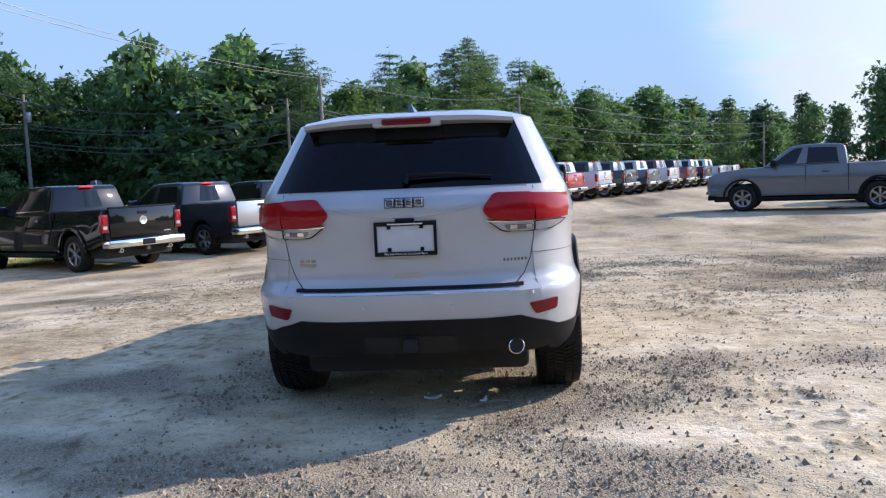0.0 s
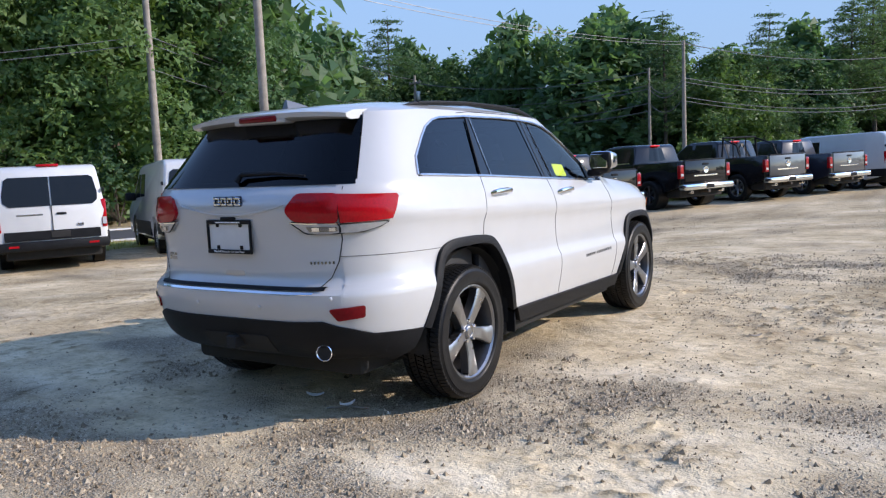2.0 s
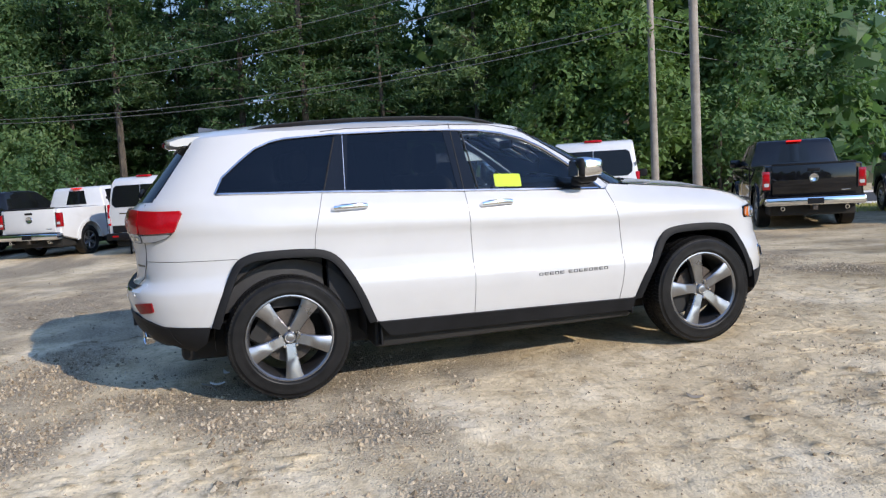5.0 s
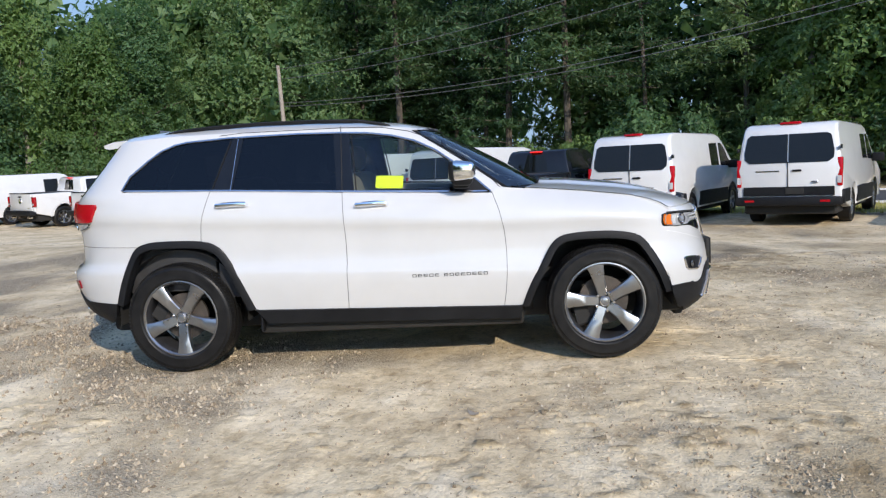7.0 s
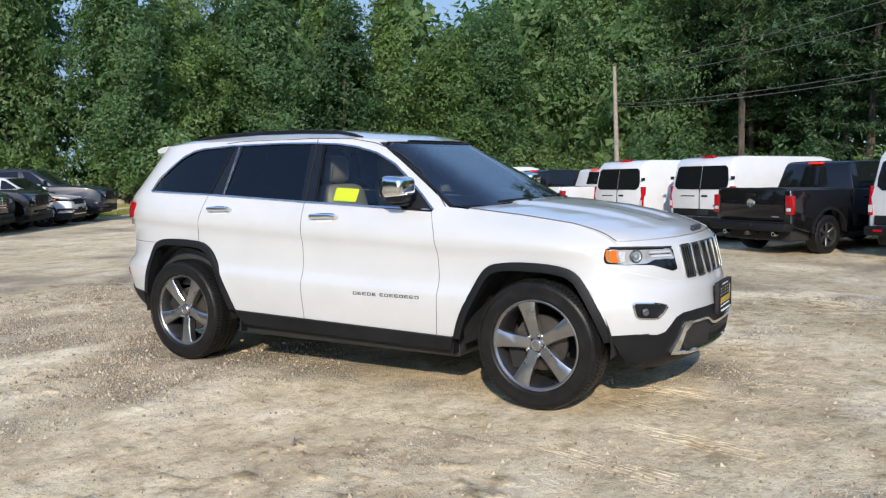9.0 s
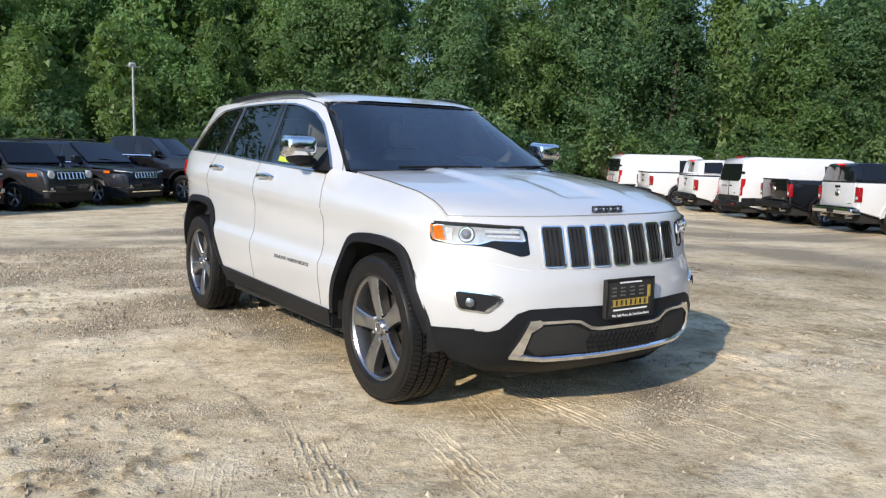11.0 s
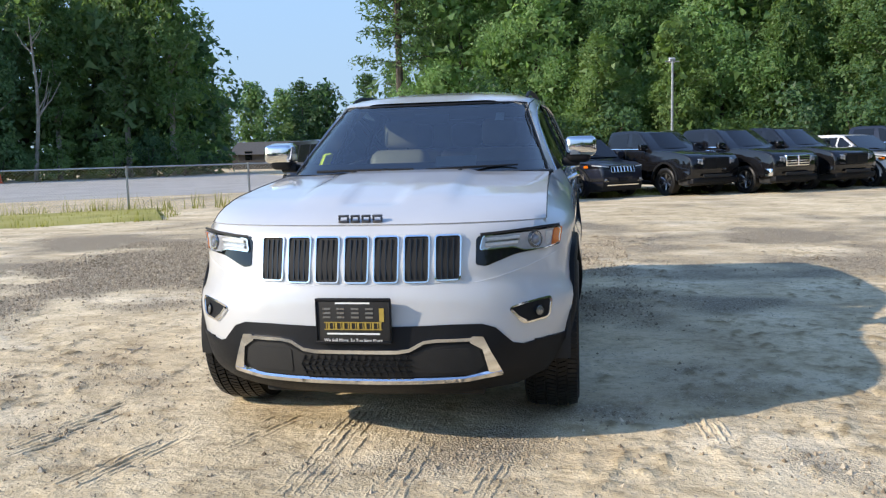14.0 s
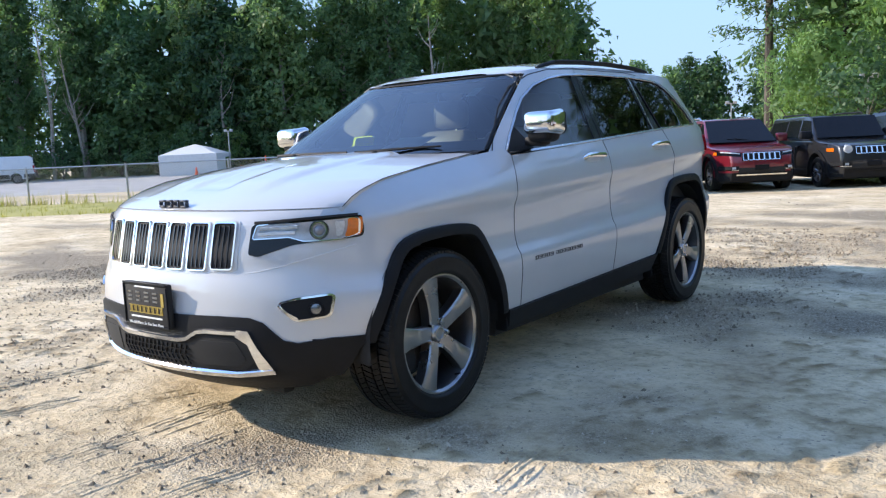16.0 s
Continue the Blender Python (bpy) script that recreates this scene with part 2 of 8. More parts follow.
def leaf_material(name, c1, c2, c3, glow=(1.8, 1.9, 1.2)):
    m = bpy.data.materials.new(name)
    m.use_nodes = True
    nt = m.node_tree
    b = nt.nodes["Principled BSDF"]
    geo = nt.nodes.new("ShaderNodeNewGeometry")
    info = nt.nodes.new("ShaderNodeObjectInfo")
    a = nt.nodes.new("ShaderNodeMath")
    a.operation = "MULTIPLY_ADD"
    nt.links.new(info.outputs["Random"], a.inputs[0])
    a.inputs[1].default_value = 0.62
    hf = nt.nodes.new("ShaderNodeMath")
    hf.operation = "MULTIPLY"
    nt.links.new(geo.outputs["Random Per Island"], hf.inputs[0])
    hf.inputs[1].default_value = 0.40
    nt.links.new(hf.outputs[0], a.inputs[2])
    r = ramp(nt, a.outputs[0], [(0.1, c1), (0.5, c2), (0.95, c3)])
    nt.links.new(r.outputs["Color"], b.inputs["Base Color"])
    b.inputs["Roughness"].default_value = 0.5
    b.inputs["Specular IOR Level"].default_value = 0.3
    tr = nt.nodes.new("ShaderNodeBsdfTranslucent")
    nt.links.new(mix_rgb(nt, 1.0, r.outputs["Color"], glow, "MULTIPLY"), tr.inputs["Color"])
    mx = nt.nodes.new("ShaderNodeMixShader")
    mx.inputs[0].default_value = 0.40
    out = nt.nodes["Material Output"]
    nt.links.new(b.outputs[0], mx.inputs[1])
    nt.links.new(tr.outputs[0], mx.inputs[2])
    nt.links.new(mx.outputs[0], out.inputs["Surface"])
    return m


M["leaf"] = leaf_material("broad_leaf", (0.034, 0.078, 0.036), (0.090, 0.168, 0.070), (0.165, 0.245, 0.100))
# Young leaf green, made paler to put missing daylight into the woods.
M["leaf_light"] = leaf_material("brightened_young_leaf", (0.074, 0.140, 0.046), (0.118, 0.200, 0.064), (0.165, 0.250, 0.090), (1.7, 1.7, 1.0))
# Leaf green lifted to paint sunlight on the trees at the wood's edge.
M["leaf_edge"] = leaf_material("sunlit_leaf_tint", (0.105, 0.19, 0.068), (0.16, 0.27, 0.10), (0.23, 0.345, 0.135))
M["needle"] = leaf_material("pine_needle", (0.030, 0.070, 0.036), (0.078, 0.140, 0.060), (0.14, 0.200, 0.080))
M["grass"] = leaf_material("grass_blade", (0.14, 0.16, 0.03), (0.26, 0.25, 0.06), (0.42, 0.36, 0.13))


def ground_material():
    """Pale packed sand that breaks up into loose pebbly gravel where the gravel map says so."""
    m, nt, b = material("sandy_gravel")
    L = nt.links.new
    tc = nt.nodes.new("ShaderNodeTexCoord")

    def stretched(rot, sx, sy, scale, detail, rough):
        mp = nt.nodes.new("ShaderNodeMapping")
        mp.inputs["Rotation"].default_value = (0, 0, radians(rot))
        mp.inputs["Scale"].default_value = (sx, sy, 1)
        L(tc.outputs["Object"], mp.inputs["Vector"])
        n = node(nt, "ShaderNodeTexNoise", Scale=scale, Detail=detail, Roughness=rough)
        L(mp.outputs[0], n.inputs["Vector"])
        return n.outputs["Fac"]

    def math_node(op, x, y, z=0.0):
        n = nt.nodes.new("ShaderNodeMath")
        n.operation = op
        for sock, v in zip(n.inputs, (x, y, z)):
            if hasattr(v, "node"):
                L(v, sock)
            else:
                sock.default_value = v
        return n.outputs[0]

    def cells(scale):
        v = node(nt, "ShaderNodeTexVoronoi", Scale=scale)
        L(tc.outputs["Object"], v.inputs["Vector"])
        return v
    big = stretched(0, 1, 1, 0.20, 4.0, 0.55)
    patches = stretched(25, 0.7, 1.15, 1.1, 6.0, 0.60)
    soil = stretched(-20, 0.8, 1.0, 4.2, 6.0, 0.62)
    fine = stretched(0, 1, 1, 26.0, 5.0, 0.65)
    peb, grit = cells(80.0), cells(170.0)
    gravel = nt.nodes.new("ShaderNodeAttribute")
    gravel.attribute_name = "gravel"
    edge = math_node("MULTIPLY_ADD", soil, 0.9, gravel.outputs["Fac"])
    edge = math_node("MULTIPLY_ADD", fine, 0.5, edge)
    mask = ramp(nt, math_node("MULTIPLY", edge, 0.5), [(0.40, (0, 0, 0)), (0.74, (1, 1, 1))]).outputs["Color"]
    sand = ramp(nt, patches, [(0.34, (0.54, 0.43, 0.28)), (0.46, (0.69, 0.565, 0.37)), (0.55, (0.75, 0.625, 0.425)), (0.68, (0.86, 0.745, 0.55))]).outputs["Color"]
    sand = mix_rgb(nt, 0.8, sand, ramp(nt, big, [(0.34, (0.84, 0.81, 0.77)), (0.64, (1.1, 1.1, 1.1))]).outputs["Color"], "MULTIPLY")
    sand = mix_rgb(nt, 0.9, sand, ramp(nt, soil, [(0.34, (0.66, 0.62, 0.56)), (0.47, (0.97, 0.96, 0.94)), (0.64, (1.10, 1.10, 1.09))]).outputs["Color"], "MULTIPLY")
    crumb = stretched(10, 0.9, 1.1, 11.0, 5.0, 0.66)
    sand = mix_rgb(nt, 0.8, sand, ramp(nt, crumb, [(0.34, (0.72, 0.69, 0.64)), (0.47, (1.0, 0.99, 0.98)), (0.66, (1.09, 1.09, 1.08))]).outputs["Color"], "MULTIPLY")
    sand = mix_rgb(nt, 0.5, sand, ramp(nt, fine, [(0.36, (0.72, 0.70, 0.68)), (0.50, (1, 1, 1)), (0.66, (1.12, 1.12, 1.12))]).outputs["Color"], "MULTIPLY")
    single = ramp(nt, peb.outputs["Color"], [(0.10, (0.75, 0.75, 0.75)), (0.15, (0, 0, 0))]).outputs["Color"]
    sand = mix_rgb(nt, single, sand, (0.36, 0.30, 0.225))
    stone = ramp(nt, peb.outputs["Color"], [(0.15, (0.26, 0.21, 0.145)), (0.5, (0.44, 0.365, 0.26)), (0.9, (0.70, 0.605, 0.46))]).outputs["Color"]
    gritc = ramp(nt, grit.outputs["Color"], [(0.2, (0.31, 0.25, 0.17)), (0.85, (0.57, 0.48, 0.345))]).outputs["Color"]
    loose = mix_rgb(nt, 0.45, stone, gritc)
    # Gaps between pebbles painted darker, for the shade that lies in them.
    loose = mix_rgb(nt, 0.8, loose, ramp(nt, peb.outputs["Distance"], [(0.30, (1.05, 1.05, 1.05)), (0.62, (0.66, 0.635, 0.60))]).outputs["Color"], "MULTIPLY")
    churned_shade = nt.nodes.new("ShaderNodeAttribute")
    churned_shade.attribute_name = "churned_shade"
    brown = math_node("MULTIPLY_ADD", patches, 1.2, churned_shade.outputs["Fac"])
    brown = ramp(nt, math_node("MULTIPLY", brown, 0.5), [(0.42, (0, 0, 0)), (0.78, (1, 1, 1))]).outputs["Color"]
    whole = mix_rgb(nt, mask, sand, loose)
    # Brown of worked sand; beside the car it also paints in shade.
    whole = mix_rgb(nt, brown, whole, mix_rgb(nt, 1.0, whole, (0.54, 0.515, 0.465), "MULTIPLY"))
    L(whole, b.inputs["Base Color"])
    b.inputs["Roughness"].default_value = 0.96
    b.inputs["Specular IOR Level"].default_value = 0.12
    lumps = math_node("MULTIPLY_ADD", math_node("SUBTRACT", 0.6, peb.outputs["Distance"]), 1.0, math_node("MULTIPLY", math_node("SUBTRACT", 0.6, grit.outputs["Distance"]), 0.4))
    h = math_node("MULTIPLY", lumps, math_node("MULTIPLY_ADD", mask, 0.55, 0.10))
    h = math_node("MULTIPLY_ADD", soil, 1.3, h)
    h = math_node("MULTIPLY_ADD", crumb, math_node("MULTIPLY_ADD", brown, 0.7, 0.7), h)
    h = math_node("MULTIPLY_ADD", fine, math_node("MULTIPLY_ADD", brown, 0.25, 0.28), h)
    bump(nt, b, h, 1.0, 0.020)
    return m


M["ground"] = ground_material()


def gravel_material():
    m, nt, b = material("loose_gravel")
    geo = nt.nodes.new("ShaderNodeNewGeometry")
    tone = ramp(nt, geo.outputs["Random Per Island"], [(0.0, (0.17, 0.13, 0.085)), (0.35, (0.31, 0.245, 0.165)), (0.75, (0.44, 0.355, 0.245)), (1.0, (0.58, 0.49, 0.36))]).outputs["Color"]
    n = noise_tex(nt, 160.0, 3.0)
    tone = mix_rgb(nt, 0.6, tone, ramp(nt, n.outputs["Fac"], [(0.35, (0.75, 0.74, 0.72)), (0.65, (1.12, 1.12, 1.12))]).outputs["Color"], "MULTIPLY")
    nt.links.new(tone, b.inputs["Base Color"])
    b.inputs["Roughness"].default_value = 0.92
    b.inputs["Specular IOR Level"].default_value = 0.2
    return m


M["gravel"] = gravel_material()
M["asphalt"] = surface("asphalt", (0.045, 0.045, 0.047), (0.075, 0.074, 0.072), 0.85, scale=1.2, fine=160, relief=0.5)
M["road_line"] = surface("road_line_white", (0.55, 0.55, 0.53), (0.7, 0.7, 0.68), 0.7)
M["pale_gravel"] = surface("pale_gravel", (0.34, 0.32, 0.30), (0.50, 0.48, 0.45), 0.95, scale=0.6, fine=30, relief=0.8)
M["turf"] = surface("turf", (0.24, 0.23, 0.045), (0.42, 0.37, 0.11), 0.95, scale=0.9, fine=40, relief=0.9)
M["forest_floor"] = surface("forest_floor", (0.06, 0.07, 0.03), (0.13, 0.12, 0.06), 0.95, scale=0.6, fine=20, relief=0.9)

# ---- shape helpers ----
def finish(bm, name, mat, smooth=40.0):
    me = bpy.data.meshes.new(name)
    bm.to_mesh(me)
    bm.free()
    for m in mat if isinstance(mat, (list, tuple)) else (mat,):
        me.materials.append(m)
    if smooth:
        me.polygons.foreach_set("use_smooth", [True] * len(me.polygons))
        me.set_sharp_from_angle(angle=radians(smooth))
    return me


def part(name, bm, mat, parent, label="", smooth=40.0):
    me = finish(bm, name, mat, smooth) if isinstance(bm, bmesh.types.BMesh) else bm
    ob = new(name, me)
    ob.parent = parent
    return tagged(ob, label=label) if label else ob


def thing(name, label, category, group="", kind="", at=None):
    ob = new(name)
    ob.empty_display_size = 0.2
    if at is not None:
        ob.matrix_world = at
    return tagged(ob, label, category, group, kind)


def solid(name, bm, mat, label, category, group="", kind="", at=None, smooth=40.0):
    ob = new(name, finish(bm, name, mat, smooth))
    if at is not None:
        ob.matrix_world = at
    return tagged(ob, label, category, group, kind)


def box(lo, hi, bevel=0.0, seg=2, bm=None):
    own = bmesh.new()
    bmesh.ops.create_cube(own, size=1)
    for v in own.verts:
        v.co = Vector([(lo[i] + hi[i]) / 2 + v.co[i] * (hi[i] - lo[i]) for i in range(3)])
    if bevel:
        bmesh.ops.bevel(own, geom=own.edges[:], offset=bevel, segments=seg, profile=0.5, affect="EDGES")
    return own if bm is None else join(bm, own)


def join(bm, other):
    me = bpy.data.meshes.new("tmp")
    other.to_mesh(me)
    other.free()
    bm.from_mesh(me)
    bpy.data.meshes.remove(me)
    return bm


def moved(bm, m):
    bmesh.ops.transform(bm, matrix=m, verts=bm.verts[:])
    return bm


def from_rings(rings, closed=True, cap=True):
    """A skin through rings of points; each ring is a list of the same length."""
    bm = bmesh.new()
    vs = [[bm.verts.new(p) for p in r] for r in rings]
    n = len(rings[0])
    for a, b in zip(vs, vs[1:]):
        for i in range(n if closed else n - 1):
            j = (i + 1) % n
            try:
                bm.faces.new((a[i], a[j], b[j], b[i]))
            except ValueError:
                pass
    if cap and closed:
        bm.faces.new(list(reversed(vs[0])))
        bm.faces.new(vs[-1])
    bmesh.ops.recalc_face_normals(bm, faces=bm.faces[:])
    return bm


def lathe(profile, seg=32, closed=True):
    """Turns (x, r) points round the x axis."""
    rings = []
    for i in range(seg):
        a = 2 * math.pi * i / seg
        rings.append([(x, r * math.cos(a), r * math.sin(a)) for x, r in profile])
    rings.append(rings[0])
    bm = from_rings(rings, closed=closed, cap=False)
    bmesh.ops.remove_doubles(bm, verts=bm.verts[:], dist=1e-5)
    bmesh.ops.recalc_face_normals(bm, faces=bm.faces[:])
    return bm


def tube(points, radius, seg=8, bm=None):
    pts = [Vector(p) for p in points]
    rad = radius if isinstance(radius, (list, tuple)) else [radius] * len(pts)
    rings = []
    for i, p in enumerate(pts):
        d = (pts[min(i + 1, len(pts) - 1)] - pts[max(i - 1, 0)]).normalized()
        a = d.orthogonal().normalized() if not rings else (last - d * last.dot(d)).normalized()
        last = a
        b = d.cross(a)
        rings.append([p + rad[i] * (a * math.cos(t) + b * math.sin(t)) for t in [2 * math.pi * k / seg for k in range(seg)]])
    out = from_rings(rings)
    return out if bm is None else join(bm, out)


def slab(points, thick, bm=None):
    """A flat plate: its outer face runs through the points, its body lies behind along the normal."""
    pts = [Vector(p) for p in points]
    n = Vector((0, 0, 0))
    for i, p in enumerate(pts):
        q = pts[(i + 1) % len(pts)]
        n += p.cross(q)
    n.normalize()
    rings = [[p - n * thick for p in pts], [p for p in pts]]
    out = from_rings(rings)
    return out if bm is None else join(bm, out)


def table(x, rows):
    """Smooth reading of a table of (x, value)."""
    if x <= rows[0][0]:
        return rows[0][1]
    for (a, u), (b, v) in zip(rows, rows[1:]):
        if x <= b:
            return u + (v - u) * (x - a) / (b - a)
    return rows[-1][1]


def curve(points, n):
    """Catmull-Rom through the points, n steps a span."""
    pts = [Vector(p) for p in points]
    pts = [pts[0]] + pts + [pts[-1]]
    out = []
    for a, b, c, d in zip(pts, pts[1:], pts[2:], pts[3:]):
        for k in range(n):
            t = k / n
            out.append(0.5 * (2 * b + (c - a) * t + (2 * a - 5 * b + 4 * c - d) * t * t + (3 * b - a - 3 * c + d) * t ** 3))
    return out + [pts[-1]]

# ---- ground ----
def levels(a, b, step=.02):
    n = max(1, int(abs(b - a) / step))
    return [a + (b - a) * i / n for i in range(n + 1)]


def smooth_step(x, a, b):
    t = min(1.0, max(0.0, (x - a) / (b - a)))
    return t * t * (3 - 2 * t)


def ground_z(x, y):
    """Height of the lot: flat round the white car, falling a little towards the road and the pale lot."""
    d, s = -0.866 * x + 0.5 * y, 0.5 * x + 0.866 * y
    along = table(s, [(-34, 0.45), (-20, 1.3), (-6, 1.05), (11, 1.0), (30, 0.3), (60, 0.3)])
    z = -0.31 * smooth_step(d, 2.0, 10.5) * along - 0.40 * smooth_step(d, 12.0, 26.0)
    e = 0.52 * x - 0.854 * y
    z += -0.18 * smooth_step(e, 22, 70)
    return z


def gravel_amount(x, y):
    """How much loose gravel lies on the packed sand, 0 to 1: thick behind the car, thin beside it."""
    p = Vector((x * .8 - y * .3, y + x * .25, 0))
    n = .62 * noise.noise(p * .55 + Vector((3.1, 0, 0))) + .38 * noise.noise(p * 1.4) + .22 * noise.noise(p * 3.3)
    near = (1 - smooth_step(-y, 6.5, 10)) * (1 - smooth_step(x, 6.5, 10))
    zone = .30 * smooth_step(-y, .2, 2.6) * near - .10 - .12 * (1 - near) + .06 * smooth_step(y, 2.5, 4.0) + .20 * smooth_step(x, 1.6, 3.2) * smooth_step(-y, -1.2, .6) * near
    return smooth_step(n + zone, -.22, .62)


def churned_shade_amount(x, y):
    """Browner sand: broken up by turning wheels before the car, darkened for shade along its far side."""
    n = .5 + .6 * noise.noise(Vector((x * .7, y * .9, 5.5))) + .3 * noise.noise(Vector((x * 2.1, y * 2.4, 1.5)))
    return max(0.0, min(1.0, n * max(smooth_step(y, 1.0, 2.6), smooth_step(-x, .7, 2.0) * smooth_step(y, -2.2, -.6), .25)))


def clods(x, y):
    """Height of the crumbled lumps that wheels have thrown up, in loose patches."""
    if x < -5.5 or x > 6.0 or y < -6.5 or y > 5.6 or (abs(x) < 1.05 and abs(y) < 2.15):
        return 0.0
    patch_here = smooth_step(noise.noise(Vector((x * 1.1, y * .8, 7.7))) + .5 * noise.noise(Vector((x * 2.7, y * 2.2, 4.1))), -.12, .45)
    rough = .16 + .84 * patch_here
    lump = max(0.0, noise.noise(Vector((x * 11, y * 9, 1.3))) + .7 * noise.noise(Vector((x * 19, y * 17, 2.9))) - .12)
    return .028 * rough * lump


def relief(x, y):
    """The small unevenness of the lot's surface near the car."""
    if abs(x) > 12 or abs(y) > 12:
        return 0.0
    p = Vector((x, y, 0))
    z = 0.010 * noise.noise(p * 1.3) + 0.008 * noise.noise(p * 3.7) + clods(x, y)
    return z - 0.008 if max(abs(x) - 1.2, abs(y) - 2.2) < 0.3 else z


ROAD_DIR, ROAD_OUT = Vector((0.5, 0.866, 0)), Vector((-0.866, 0.5, 0))


def build_ground():
    def axis(lo, hi, step, far):
        a, s = list(np.arange(lo, hi + 1e-6, step)), step
        while a[-1] < far:
            s *= 1.20
            a = [a[0] - s] + a + [a[-1] + s]
        return a
    xs, ys = axis(-5.2, 5.6, 0.034, 900), axis(-6.0, 5.2, 0.034, 900)
    verts, faces = [], []
    for y in ys:
        for x in xs:
            verts.append((x, y, ground_z(x, y) + relief(x, y)))
    n = len(xs)
    for j in range(len(ys) - 1):
        for i in range(n - 1):
            k = j * n + i
            faces.append((k, k + 1, k + n + 1, k + n))
    me = bpy.data.meshes.new("ground")
    me.from_pydata(verts, [], faces)
    me.materials.append(M["ground"])
    me.attributes.new("gravel", "FLOAT", "POINT").data.foreach_set("value", [gravel_amount(v[0], v[1]) for v in verts])
    me.attributes.new("churned_shade", "FLOAT", "POINT").data.foreach_set("value", [churned_shade_amount(v[0], v[1]) + 60 * clods(v[0], v[1]) for v in verts])
    me.polygons.foreach_set("use_smooth", [True] * len(me.polygons))
    tagged(new("ground", me), "tan gravel and sand lot with stones and tyre marks", "ground", kind="structure")


build_ground()


def strip(name, label, category, mat, along0, along1, out0, out1, lift, origin=(0, 0), direction=ROAD_DIR, outward=ROAD_OUT, step=3.0, wobble=0.0):
    """A band laid on the ground, between two offsets from a line, with real thickness."""
    bm = bmesh.new()
    rows = []
    k = along0
    while k <= along1 + 1e-6:
        row = []
        for i in range(7):
            o = out0 + (out1 - out0) * i / 6
            if wobble and i in (0, 6):
                o += wobble * noise.noise(Vector((k * 0.35, o, 3.1)))
            p = Vector((*origin, 0)) + direction * k + outward * o
            edge = -0.15 if i in (0, 6) else 0.0
            row.append(bm.verts.new((p.x, p.y, ground_z(p.x, p.y) + lift + edge)))
        rows.append(row)
        k += step
    for a, b in zip(rows, rows[1:]):
        for i in range(6):
            bm.faces.new((a[i], a[i + 1], b[i + 1], b[i]))
    bmesh.ops.recalc_face_normals(bm, faces=bm.faces[:])
    for f in bm.faces:
        if f.normal.z < 0:
            f.normal_flip()
    return solid(name, bm, mat, label, category, kind="structure")


strip("verge", "mown grass verge beside the road", "grass", M["turf"], -30, 150, 14.5, 19.5, 0.03, wobble=1.0)
strip("road", "grey asphalt two-lane road", "road", M["asphalt"], -120, 260, 20, 28.5, 0.05)
strip("road_line", "white edge line on asphalt", "road marking", M["road_line"], -120, 260, 20.35, 20.5, 0.056)
strip("road_line", "white edge line on asphalt", "road marking", M["road_line"], -120, 260, 28.0, 28.15, 0.056)
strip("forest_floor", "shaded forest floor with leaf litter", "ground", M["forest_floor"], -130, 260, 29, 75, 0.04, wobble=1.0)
FD, FO = Vector((0.854, 0.52, 0)), Vector((0.52, -0.854, 0))
strip("fence_verge", "dry yellow-green grass strip along the fence", "grass", M["turf"], 4.0, 60, -4.2, 0.4, 0.07, origin=(6.5, -15.8), direction=FD, outward=FO, step=1.5, wobble=0.5)
strip("pale_lot", "pale gravel overflow lot beyond the fence", "ground", M["pale_gravel"], -6, 110, 0.8, 62, 0.04, origin=(6.5, -15.8), direction=FD, outward=FO)
RD, RO = Vector((-0.77, -0.64, 0)), Vector((0.64, -0.77, 0))
VD, VO = Vector((-0.90, -0.436, 0)), Vector((0.436, -0.90, 0))
strip("row_verge", "patchy grass strip under the parked row", "grass", M["turf"], 1.5, 32, -.9, 1.3, 0.025, origin=(2.2, -14.7), direction=VD, outward=VO, step=0.8, wobble=1.6)
strip("corner_verge", "thin grass strip before the boulders", "grass", M["turf"], 0, 40, 0, 3.0, 0.03, origin=(-13.5, -30.0), direction=Vector((-0.94, 0.34, 0)), outward=Vector((-0.34, -0.94, 0)), step=1.0, wobble=1.2)
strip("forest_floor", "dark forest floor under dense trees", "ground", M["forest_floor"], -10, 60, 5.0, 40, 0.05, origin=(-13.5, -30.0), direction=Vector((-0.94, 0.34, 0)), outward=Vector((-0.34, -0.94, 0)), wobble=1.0)

